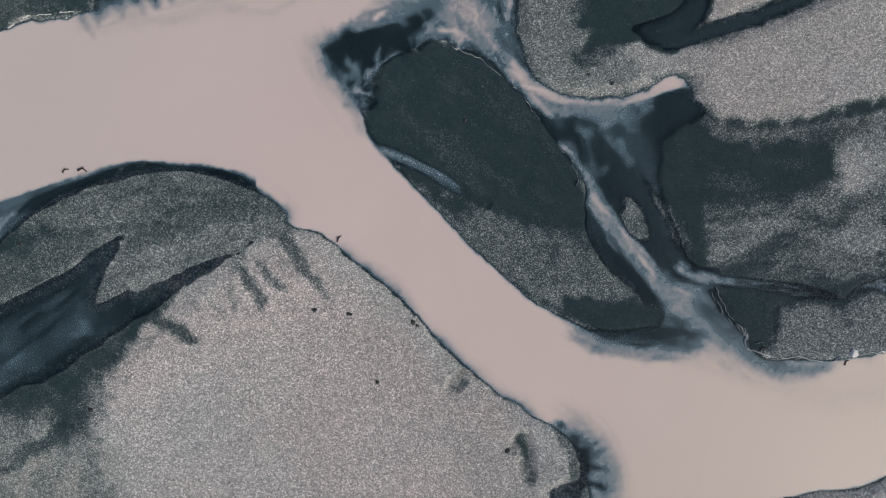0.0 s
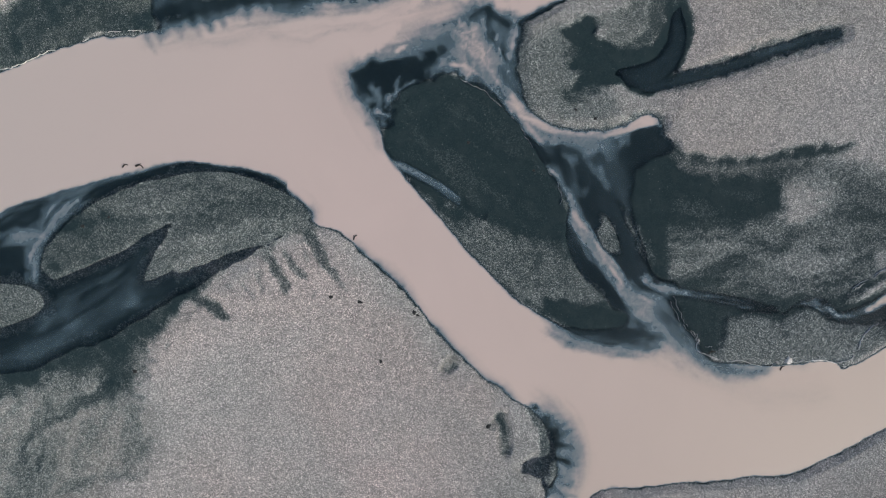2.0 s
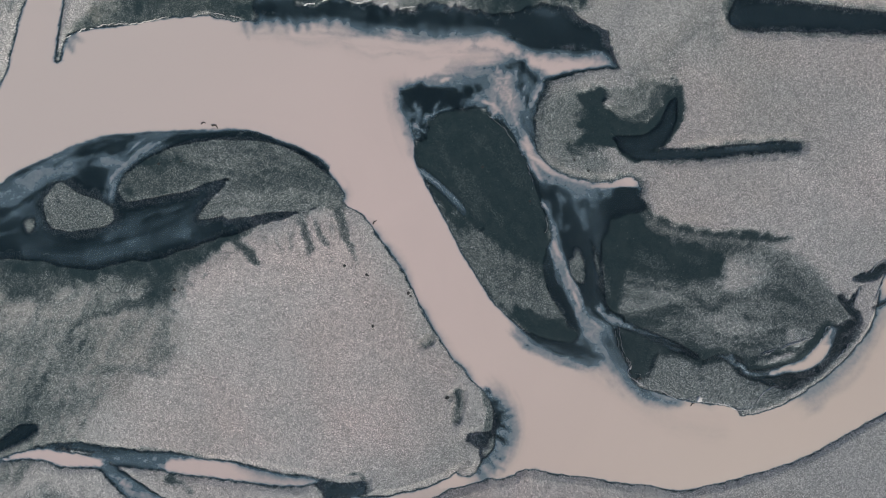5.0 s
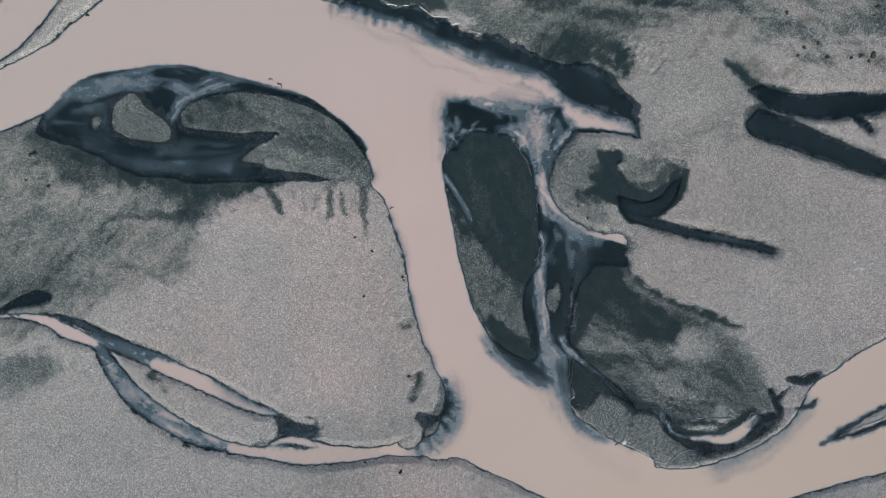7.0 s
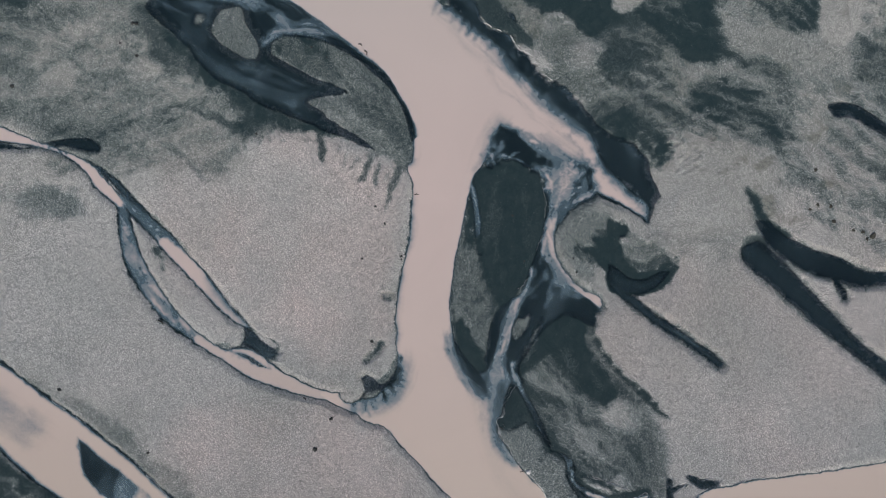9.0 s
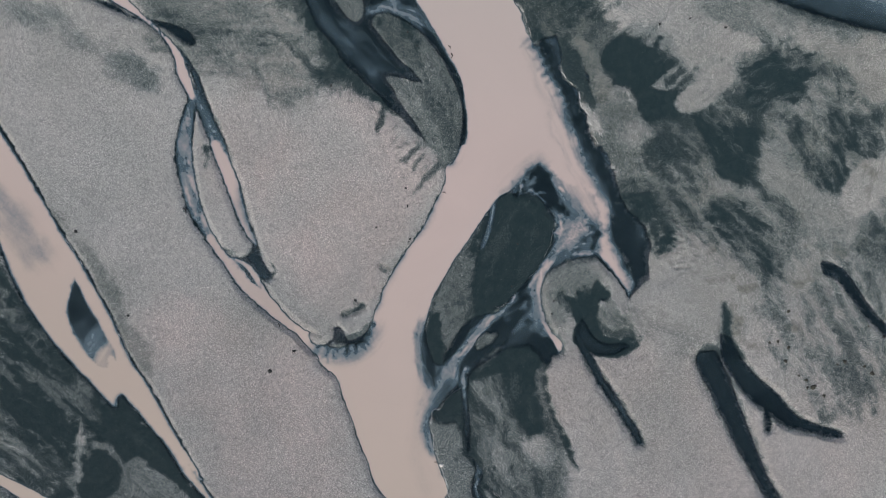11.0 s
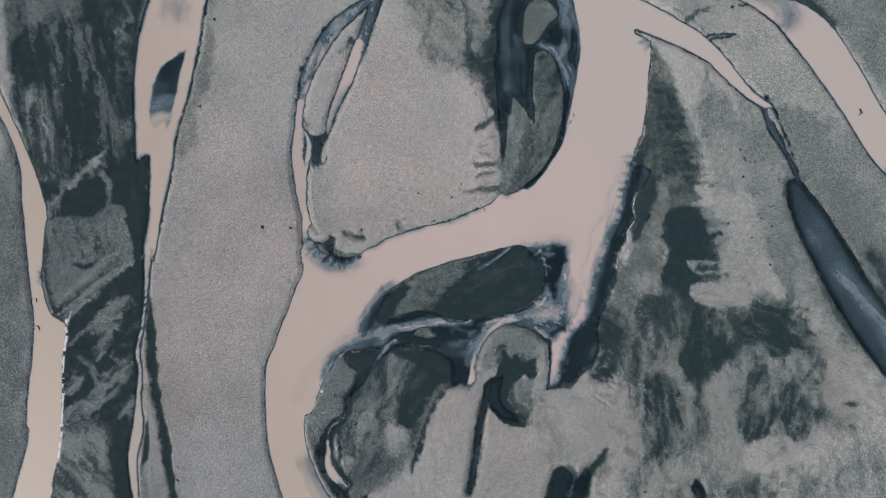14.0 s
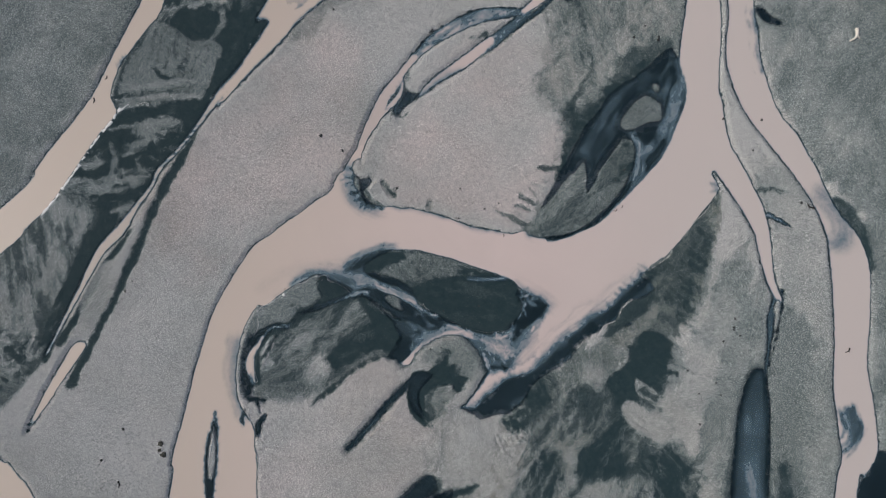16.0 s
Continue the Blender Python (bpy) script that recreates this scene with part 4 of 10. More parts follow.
# lobe rim
damp([(-34.5, 7.2), (-30.1, 8.0), (-25.0, 7.5), (-19.4, 5.1), (-16.7, 3.1), (-17.4, 2.5), (-20.0, 4.3), (-25.4, 6.2), (-29.9, 6.7), (-33.9, 6.2)], wet=0.6, soft=0.7, grain=0.6)
# pool margin
dry([(-70.4, -22.4), (-66.7, -21.7), (-62.8, -20.3), (-58.9, -18.9), (-54.8, -18.9), (-49.3, -17.3), (-43.9, -14.2), (-40.6, -16.0), (-49.7, -20.8), (-57.5, -22.5), (-65.3, -24.3), (-70.0, -24.2)], wet=0.6, soft=1.4, rough=0.6, rise=0.15)
# pool margin
damp([(-70.5, -22.2), (-67.0, -21.1), (-63.0, -19.9), (-59.1, -18.5), (-55.1, -18.4), (-49.5, -16.8), (-44.2, -13.8), (-42.6, -14.4), (-49.3, -18.3), (-55.9, -20.1), (-62.2, -21.5), (-68.3, -23.0)], wet=0.75, soft=1.0, grain=0.9, moss=0.3)
# islet veil
wisp([(-60.6, -11.9, 1.54), (-58.8, -14.7, 1.75), (-54.5, -14.0, 1.75), (-50.7, -11.3, 1.75), (-50.4, -8.1, 1.23)], silt=0.3, soft=2.2, puff=0.3)
# big bar crown
dry([(-37.9, -19.3), (-37.8, -16.2), (-35.5, -11.8), (-32.8, -7.9), (-28.0, -4.9), (-20.0, 0.1), (-16.1, 1.3), (-6.7, -4.6), (0.7, -12.4), (8.9, -17.7), (10.4, -26.5), (1.7, -36.0), (-9.7, -38.9), (-21.7, -39.5), (-29.0, -33.8), (-35.2, -25.3)], wet=0, soft=1.2, rough=0.7)
# rosy strip
blush([(1.6, -67.8), (4.1, -46.4), (15.6, -30.9), (50.0, -27.1), (64.2, -27.0), (61.9, -52.1), (26.8, -59.8)], amount=0.75, soft=8)
# rosy crown
blush([(-36.6, -19.7), (-35.2, -12.5), (-27.7, -5.4), (-16.1, 0.8), (-7.5, -5.1), (0.3, -12.7), (7.7, -18.3), (9.4, -26.5), (1.2, -35.2), (-10.1, -38.1), (-21.7, -38.4), (-29.1, -32.7)], amount=0.7, soft=3)
# bar gutter
dstreak([(-41.7, -21.1, 0.47), (-40.3, -17.9, 0.94), (-38.6, -15.0, 1.32), (-35.9, -12.0, 1.70), (-33.3, -8.9, 1.89), (-30.2, -5.7, 1.70)], wet=0.95)
# bar gutter
dstreak([(-34.7, -8.6, 1.54), (-36.3, -11.6, 1.54), (-38.6, -15.5, 1.13), (-40.3, -18.7, 0.82), (-41.2, -20.8, 0.31)], wet=0.85)
# gutter rags
damp([(-42.2, -17.4), (-39.7, -15.5), (-36.0, -11.7), (-34.6, -9.8), (-34.3, -12.6), (-37.2, -15.9), (-38.9, -19.1), (-41.3, -21.3)], wet=0.8, soft=0.8, grain=0.9, turn=55.0)
# pale wash
damp([(-43.8, -16.5), (-40.4, -12.1), (-36.7, -8.2), (-35.0, -8.0), (-36.4, -10.8), (-40.6, -16.0)], wet=0.36, soft=1.6, grain=0.3, replace=1, turn=50.0)
# pale wash
dstreak([(-43.2, -15.5, 0.94), (-40.6, -12.4, 1.70), (-36.0, -8.8, 0.76)], wet=0.25)
# drip
dstreak([(-22.2, -1.7, 1.42), (-20.8, -3.9, 1.70), (-19.4, -6.3, 1.13)], wet=0.7)
# drip
dstreak([(-20.5, -0.8, 0.66), (-18.3, -3.4, 0.94), (-16.0, -6.6, 0.38)], wet=0.7)
# drip
dstreak([(-17.3, 1.2, 1.13), (-14.7, -2.5, 1.70), (-11.9, -6.3, 0.85)], wet=0.72)
# drip
dstreak([(-31.5, -7.3, 0.85), (-29.2, -8.7, 1.42), (-26.4, -10.1, 0.85)], wet=0.8)
# drip
dstreak([(-24.3, -2.8, 0.57), (-23.1, -4.9, 1.13), (-22.6, -6.5, 0.57)], wet=0.53)
# drip
dstreak([(-26.5, -4.0, 0.66), (-24.4, -6.5, 0.85), (-23.3, -7.7, 0.38)], wet=0.5)
# drip
dstreak([(-18.9, 0.1, 0.38), (-17.3, -1.8, 0.57), (-16.4, -3.4, 0.38)], wet=0.5)
# drip
dstreak([(-27.9, -5.1, 0.66), (-26.7, -6.3, 0.85), (-25.6, -7.3, 0.38)], wet=0.45)
# stain
damp([(0.3, -15.0), (1.0, -13.8), (2.1, -13.0), (2.5, -14.0), (1.8, -15.2), (1.1, -15.6)], wet=0.95, soft=0.5, grain=0.35, moss=0.4)
# stain
damp([(6.7, -21.6), (7.9, -19.9), (9.3, -20.0), (9.7, -23.8), (9.0, -24.9), (8.1, -22.2)], wet=0.9, soft=0.5, grain=0.35, moss=0.4)
# stain edge
damp([(2.8, -26.3), (4.4, -21.2), (7.7, -19.4), (12.8, -20.9), (13.8, -24.7), (10.5, -28.6), (9.4, -34.5), (2.3, -37.3), (-0.6, -37.8), (3.4, -31.3)], wet=0.2, soft=2, grain=1)
# cove fringe
damp([(11.3, -19.1), (13.9, -20.1), (16.3, -22.8), (17.3, -25.8), (17.3, -29.8), (16.0, -32.0), (14.0, -32.6), (14.2, -30.1), (12.5, -27.7), (10.7, -27.0), (13.2, -26.0), (13.7, -23.9), (12.9, -21.3)], wet=0.92, soft=0.4, grain=0.6)
river("cove fringe", [(11.4, -18.7), (13.0, -19.0), (14.7, -21.3), (15.9, -23.0), (15.5, -25.2), (14.7, -27.8), (14.8, -30.2), (14.5, -31.3), (13.9, -29.3), (12.8, -27.9), (11.1, -26.9), (12.9, -25.4), (14.6, -24.2), (13.9, -21.4), (12.9, -19.8)], silt=0.12, depth=0.12, bank=1.2, feather=0.9, rough=0.35, clear=1, puff=0.3, turn=6.0)
# cove smoke
wisp([(13.9, -19.3, 1.26), (16.1, -22.0, 1.58), (16.9, -25.5, 1.89), (16.4, -28.6, 1.58), (15.2, -31.3, 0.63)], silt=-0.5, soft=2.6, calm=1)
# cove sand
dry([(10.0, -29.4), (11.1, -27.7), (12.6, -27.5), (14.1, -29.2), (14.1, -31.7), (12.6, -32.6), (11.5, -32.0)], wet=0.06, soft=0.6, rough=0.2)
# dark island
dry([(-8.4, 14.0), (-7.5, 17.9), (-5.8, 19.5), (-2.2, 21.4), (1.3, 21.3), (4.2, 19.6), (7.1, 16.8), (8.9, 14.7), (10.8, 11.5), (12.6, 8.6), (14.5, 5.4), (15.2, 2.8), (16.3, -0.1), (20.2, -4.7), (23.6, -7.4), (21.8, -8.5), (17.2, -8.6), (13.3, -7.4), (9.2, -5.4), (5.8, -2.4), (1.8, 1.3), (-2.1, 5.6), (-4.9, 8.6), (-7.5, 11.0)], wet=0.9, soft=0.5, rough=0.15, rise=0.12)
river("island pool", [(-13.6, 21.0), (-12.4, 22.8), (-9.4, 24.4), (-7.4, 27.5), (-6.5, 29.6), (-4.3, 30.6), (-0.2, 31.3), (3.7, 30.6), (7.3, 28.9), (7.2, 26.4), (7.4, 23.4), (5.5, 20.9), (2.4, 21.4), (-1.4, 21.8), (-5.8, 19.8), (-7.5, 17.9), (-8.2, 14.0), (-10.4, 16.4), (-12.1, 18.1)], silt=0.14, depth=0.45, bank=1.0, feather=1.8, rough=0.2, clear=1, puff=0.7, cloud=0.15)
# dark island grey
damp([(-4.4, 7.1), (-2.5, 7.0), (-0.5, 6.4), (2.8, 4.5), (6.6, 4.2), (10.5, 3.4), (14.5, 2.0), (16.4, -0.9), (20.2, -4.7), (20.7, -5.4), (13.1, -6.2), (9.6, -5.5), (5.8, -2.4), (1.8, 1.3), (-2.1, 5.5)], wet=0.62, soft=1.6, grain=0.3, replace=1, swirl=0.15, turn=-49.0)
# dark island core
damp([(-7.9, 11.3), (-8.2, 14.0), (-7.2, 18.3), (-5.8, 19.6), (-2.2, 21.4), (1.3, 21.3), (4.2, 19.6), (7.1, 16.8), (8.9, 14.7), (10.8, 11.5), (12.6, 8.6), (14.5, 5.4), (15.2, 2.8), (10.5, 3.4), (6.6, 4.5), (3.5, 5.0), (0.2, 7.3), (-4.4, 10.2)], wet=1.0, soft=2.0, grain=0.35, moss=0.3, turn=-53.0)
# island edge
dstreak([(2.5, 20.5, 0.61), (7.2, 16.6, 0.76), (10.8, 11.3, 0.91), (14.6, 5.2, 1.06), (16.3, -0.1, 1.06), (20.5, -5.0, 0.91)], wet=0.97)
# dark island tail
damp([(12.4, -6.5), (16.9, -5.8), (20.7, -5.6), (23.6, -7.4), (21.8, -8.3), (17.2, -8.4), (14.1, -7.9)], wet=0.85, soft=0.6, grain=0.8)
# wisp
wisp([(-8.2, 11.3, 0.38), (-4.7, 9.8, 0.91), (-1.0, 7.5, 1.06), (2.7, 5.2, 0.61)], silt=0.5, soft=1.4, sink=0.12)
# puff
wisp([(-10.8, 15.4, 1.22), (-8.5, 16.1, 1.98), (-7.0, 17.0, 1.22), (-6.4, 15.3, 0.91)], silt=0.97, soft=2.2, puff=0.8)
# puff
wisp([(-12.2, 19.0, 0.76), (-10.3, 19.0, 1.06), (-9.4, 17.8, 0.91)], silt=0.55, soft=2.0, puff=0.8)
# puff
wisp([(-7.6, 19.0, 1.06), (-5.1, 20.6, 1.67), (-2.3, 22.4, 2.28), (0.2, 24.2, 1.82)], silt=0.72, soft=2.6, vein=0.2, puff=0.7)
# puff
wisp([(-7.7, 24.5, 0.68), (-6.8, 25.2, 0.76), (-5.5, 25.6, 0.30)], silt=1, soft=0.6, puff=0.5)
# puff
wisp([(-6.4, 24.1, 0.61), (-5.2, 24.3, 1.37), (-3.6, 24.1, 0.76)], silt=0.5, soft=1.2, puff=0.7)
# puff
wisp([(-2.6, 29.1, 1.52), (-0.2, 30.9, 1.82), (3.0, 30.1, 1.52), (5.8, 28.9, 0.76)], silt=0.8, soft=2.4, puff=0.6)
river("mixing channel", [(1.0, 29.1), (4.8, 30.4), (8.2, 28.9), (7.7, 25.3), (8.8, 19.9), (11.4, 17.1), (16.3, 16.2), (21.0, 17.0), (23.9, 18.8), (26.2, 18.2), (26.7, 16.0), (28.1, 14.5), (24.0, 12.3), (23.1, 7.6), (24.9, 3.1), (26.4, -1.5), (29.9, -6.5), (33.8, -11.5), (28.7, -9.2), (23.0, -8.3), (21.2, -5.6), (17.3, -2.0), (14.9, 2.4), (14.9, 6.8), (12.4, 10.4), (10.2, 13.7), (7.0, 17.6), (3.8, 20.7), (1.3, 24.3)], silt=0.12, depth=0.4, bank=1.0, feather=1.5, cloud=0.06, slope=0.5)
# main thread
wisp([(1.7, 28.1, 2.59), (2.2, 25.1, 4.26), (3.5, 22.6, 3.80), (5.3, 19.9, 2.43), (7.0, 17.8, 1.14)], silt=0.9, soft=1.8, vein=0.3)
# veins
wisp([(4.3, 28.4, 3.04), (5.7, 26.2, 3.35), (6.7, 23.3, 1.98), (7.3, 20.7, 0.91)], silt=0.45, soft=2.0, vein=0.8)
# veins
wisp([(-2.2, 28.4, 2.28), (-0.6, 26.3, 2.59), (0.6, 23.8, 1.82)], silt=0.5, soft=2.2, vein=0.7)
# pocket thread
wisp([(6.5, 19.1, 0.91), (9.4, 17.3, 1.37), (11.8, 16.5, 1.37), (14.5, 16.0, 1.52), (17.5, 16.2, 1.52), (20.5, 16.9, 1.67), (23.1, 17.6, 1.98), (24.5, 17.3, 1.52)], silt=1.0, soft=1.2)
# pocket veil
wisp([(11.5, 15.3, 1.37), (14.7, 14.6, 2.59), (18.4, 15.0, 2.59), (21.4, 16.1, 1.06)], silt=0.55, soft=3.0, vein=0.3)
# mixing veil
wisp([(15.6, 12.8, 2.28), (18.1, 10.8, 3.04), (20.0, 7.9, 1.82)], silt=0.3, soft=3, vein=0.8)
# long thread
wisp([(7.0, 17.8, 0.76), (8.2, 15.4, 1.22), (10.3, 12.4, 1.37), (12.4, 11.1, 1.06), (14.1, 9.2, 1.37), (15.6, 6.5, 1.67), (17.0, 3.8, 1.82), (19.4, 0.5, 2.28), (22.5, -2.7, 2.59), (25.5, -6.0, 3.35), (28.9, -10.6, 4.56)], silt=0.68, soft=1.8, vein=0.3)
# long veil
wisp([(16.0, 2.1, 1.52), (18.7, -1.4, 2.28), (23.1, -5.9, 3.04), (25.7, -9.0, 3.04)], silt=0.45, soft=2.5, vein=0.3)
river("mixing channel", [(14.6, -8.2), (19.1, -8.7), (22.9, -6.9), (29.3, -7.8), (34.7, -12.2), (30.8, -13.2), (22.6, -10.9), (18.5, -10.5)], silt=1, depth=0.4, bank=0.8, feather=1.0)
# thread
wisp([(-2.3, 29.2, 0.30), (-0.9, 27.0, 0.38), (-0.2, 24.1, 0.38), (2.4, 22.0, 0.30)], silt=0.7, soft=0.45, puff=0.35)
# thread
wisp([(0.0, 29.4, 0.38), (0.6, 27.6, 0.38), (1.6, 25.8, 0.46), (3.8, 23.0, 0.46), (5.6, 20.1, 0.38)], silt=0.9, soft=0.45, puff=0.35)
# thread
wisp([(2.4, 28.5, 0.30), (2.2, 26.6, 0.30), (3.6, 24.5, 0.38), (5.0, 22.0, 0.30)], silt=0.8, soft=0.45, puff=0.35)
# thread
wisp([(3.9, 29.1, 0.30), (4.0, 26.8, 0.30), (5.1, 24.6, 0.30), (5.7, 22.0, 0.30), (6.9, 19.5, 0.30)], silt=0.8, soft=0.45, puff=0.35)
# thread
wisp([(5.5, 28.5, 0.23), (5.0, 26.2, 0.30), (6.0, 24.0, 0.30), (7.2, 23.3, 0.23)], silt=0.7, soft=0.45, puff=0.35)
# thread
wisp([(6.6, 29.0, 0.23), (6.1, 26.7, 0.30), (6.7, 24.1, 0.23)], silt=0.7, soft=0.45, puff=0.35)
# thread
wisp([(3.5, 26.0, 0.23), (5.3, 26.6, 0.30), (6.7, 27.5, 0.23)], silt=0.6, soft=0.45, puff=0.35)
# thread
wisp([(4.4, 24.6, 0.23), (6.0, 24.0, 0.30), (7.4, 23.7, 0.23)], silt=0.6, soft=0.45, puff=0.35)
# thread
wisp([(9.5, 16.7, 0.30), (9.2, 15.2, 0.30), (10.3, 13.0, 0.30)], silt=0.6, soft=0.45, puff=0.35)
# thread
wisp([(10.7, 16.1, 0.23), (11.2, 14.6, 0.30), (13.0, 12.5, 0.30), (14.0, 10.3, 0.30)], silt=0.6, soft=0.45, puff=0.35)
# thread
wisp([(7.0, 18.3, 0.38), (7.9, 16.5, 0.46), (8.9, 14.7, 0.46), (9.9, 12.9, 0.53), (11.6, 11.2, 0.46)], silt=0.95, soft=0.45, puff=0.35)
# thread
wisp([(14.6, 15.4, 0.30), (15.6, 12.8, 0.38), (15.5, 10.5, 0.23)], silt=0.4, soft=0.45, puff=0.35)
# thread
wisp([(16.1, 15.2, 0.30), (18.0, 12.3, 0.38), (17.6, 9.2, 0.23)], silt=0.38, soft=0.45, puff=0.35)
# thread
wisp([(18.4, 15.4, 0.30), (20.2, 13.3, 0.38), (19.7, 10.2, 0.23)], silt=0.36, soft=0.45, puff=0.35)
# thread
wisp([(19.1, 2.5, 0.38), (22.1, -1.0, 0.53), (25.2, -4.5, 0.68), (28.0, -8.8, 0.76)], silt=0.75, soft=0.45, puff=0.35)
# thread
wisp([(16.6, 3.7, 0.38), (18.6, 0.1, 0.46), (22.2, -4.8, 0.61), (24.9, -9.1, 0.76)], silt=0.6, soft=0.45, puff=0.35)
# thread
wisp([(14.1, 9.2, 0.38), (15.9, 5.9, 0.53), (17.3, 3.0, 0.61), (19.7, 0.2, 0.61)], silt=0.97, soft=0.45, puff=0.35)
# thread
wisp([(-11.8, 18.6, 0.30), (-9.4, 18.1, 0.46), (-7.6, 19.0, 0.46), (-5.5, 20.4, 0.38)], silt=0.6, soft=0.45, puff=0.35)
# thread
wisp([(-8.5, 16.6, 0.38), (-7.1, 17.5, 0.38), (-5.9, 16.9, 0.30)], silt=0.6, soft=0.45, puff=0.35)
# thread
wisp([(-3.5, 26.7, 0.30), (-2.5, 24.6, 0.38), (-0.9, 23.6, 0.30)], silt=0.6, soft=0.45, puff=0.35)
# flank streak
wisp([(-6.4, 10.3, 1.33), (-2.9, 8.8, 1.86), (0.8, 6.7, 1.60), (3.4, 5.2, 0.80)], silt=0.75, soft=1.1, sink=0.12)
# pocket milk
wisp([(8.5, 17.3, 1.33), (12.8, 15.9, 2.12), (17.2, 15.6, 2.30), (20.7, 16.3, 2.48), (24.0, 17.4, 2.75)], silt=1.0, soft=1.3)
# pocket bulb
wisp([(22.0, 16.8, 2.83), (24.5, 17.6, 3.01)], silt=1.0, soft=0.9, calm=1)
# pocket haze
wisp([(12.4, 14.2, 2.66), (15.9, 13.2, 4.43), (19.5, 14.0, 3.99), (22.5, 15.2, 2.66), (24.7, 16.3, 1.07)], silt=0.62, soft=3.5, puff=0.35)
# pocket haze
wisp([(14.7, 11.0, 2.66), (17.4, 9.7, 3.10), (19.1, 10.6, 2.22)], silt=0.26, soft=4, puff=0.3)
# long milk
wisp([(9.2, 16.3, 1.33), (11.4, 13.2, 1.59), (13.4, 10.7, 1.77), (15.0, 8.3, 1.59)], silt=0.95, soft=1.1, vein=0.1)
# long milk
wisp([(14.3, 9.6, 1.77), (15.7, 7.0, 2.12), (18.0, 3.4, 2.39), (20.1, 0.0, 2.66)], silt=0.84, soft=2.0, vein=0.25)
# long haze
wisp([(16.5, 8.4, 2.22), (18.4, 4.9, 3.10), (20.7, 1.4, 3.55)], silt=0.5, soft=3, puff=0.3)
# head milk
wisp([(0.0, 27.4, 3.10), (1.8, 25.2, 3.99), (4.2, 22.2, 3.55), (6.7, 19.1, 2.22)], silt=0.8, soft=2.5, vein=0.45)
# milk thread
wisp([(-0.0, 28.2, 0.36), (1.4, 25.2, 0.40), (3.7, 23.5, 0.36), (6.0, 20.9, 0.36)], silt=0.95, soft=0.4, puff=0.3)
# milk thread
wisp([(2.2, 28.7, 0.36), (3.1, 26.1, 0.36), (5.0, 23.1, 0.36), (6.7, 19.8, 0.36)], silt=0.9, soft=0.4, puff=0.3)
# milk thread
wisp([(4.4, 28.8, 0.36), (4.9, 26.6, 0.36), (5.6, 24.4, 0.36), (6.4, 22.2, 0.31)], silt=0.85, soft=0.4, puff=0.3)
# milk thread
wisp([(-0.8, 23.3, 0.40), (1.5, 23.0, 0.40), (3.7, 21.7, 0.40), (6.0, 19.3, 0.36)], silt=1, soft=0.4, puff=0.3)
# milk thread
wisp([(7.1, 28.9, 0.31), (6.7, 26.7, 0.36), (6.5, 24.4, 0.31)], silt=0.8, soft=0.4, puff=0.3)
# milk thread
wisp([(-0.9, 26.4, 0.36), (0.9, 25.6, 0.36), (2.3, 23.9, 0.36)], silt=0.8, soft=0.4, puff=0.3)
# milk thread
wisp([(10.1, 16.6, 0.36), (12.8, 15.3, 0.40), (14.6, 12.3, 0.31)], silt=0.8, soft=0.4, puff=0.3)
# milk thread
wisp([(14.1, 15.8, 0.40), (15.9, 14.1, 0.36), (16.4, 11.9, 0.31)], silt=0.75, soft=0.4, puff=0.3)
# milk thread
wisp([(17.2, 15.5, 0.40), (18.2, 13.3, 0.36), (17.4, 10.6, 0.31)], silt=0.7, soft=0.4, puff=0.3)
# milk thread
wisp([(19.8, 16.0, 0.40), (20.3, 14.2, 0.36), (19.5, 12.0, 0.31)], silt=0.7, soft=0.4, puff=0.3)
# milk thread
wisp([(12.7, 16.2, 0.36), (13.3, 13.6, 0.36), (15.2, 10.1, 0.36), (16.1, 6.6, 0.31)], silt=0.75, soft=0.4, puff=0.3)
# milk thread
wisp([(20.8, 15.1, 0.40), (21.7, 12.9, 0.36), (22.7, 10.7, 0.31)], silt=0.55, soft=0.4, puff=0.3)
# fan
wisp([(24.2, -4.7, 3.29), (26.9, -7.2, 5.92), (29.9, -10.4, 6.58), (33.6, -12.6, 4.60)], silt=0.72, soft=4.0, puff=0.25)
# mouth
wisp([(27.2, -9.7, 1.26), (31.4, -11.5, 2.83), (36.0, -13.0, 1.89)], silt=1, soft=3.0)
# clear wedge
wisp([(16.1, -8.7, 0.76), (20.4, -9.6, 1.06), (24.9, -9.1, 1.37), (27.4, -10.2, 0.76)], silt=-0.1, soft=3.0, calm=1)
# island tail
dry([(13.1, -6.2), (15.5, -5.8), (19.4, -6.0), (22.2, -6.4), (23.4, -7.0), (21.9, -8.6), (18.8, -8.6), (16.0, -8.2)], wet=0.95, soft=0.6, rough=0.7, rise=0.06)
# island edge
dstreak([(0.5, 22.0, 1.07), (4.2, 20.2, 1.20), (7.4, 17.4, 1.33), (10.0, 13.9, 1.46), (12.0, 10.4, 1.46), (13.6, 6.0, 1.33), (15.1, 2.2, 1.20)], wet=0.97)
# tail smoke
wisp([(16.8, -8.9, 1.60), (19.8, -8.9, 2.66), (23.5, -8.7, 3.32), (27.0, -8.3, 2.66), (30.0, -9.0, 1.99)], silt=-0.5, soft=2.6, calm=1)
# tail smoke
wisp([(18.1, -9.3, 0.93), (22.2, -9.8, 1.33), (26.8, -9.9, 1.33)], silt=-0.35, soft=1.6)
# clear rim
wisp([(32.2, -12.1, 0.46), (36.1, -12.8, 0.46), (40.6, -12.4, 0.46), (45.8, -11.3, 0.30)], silt=-0.2, soft=1.2, calm=1)
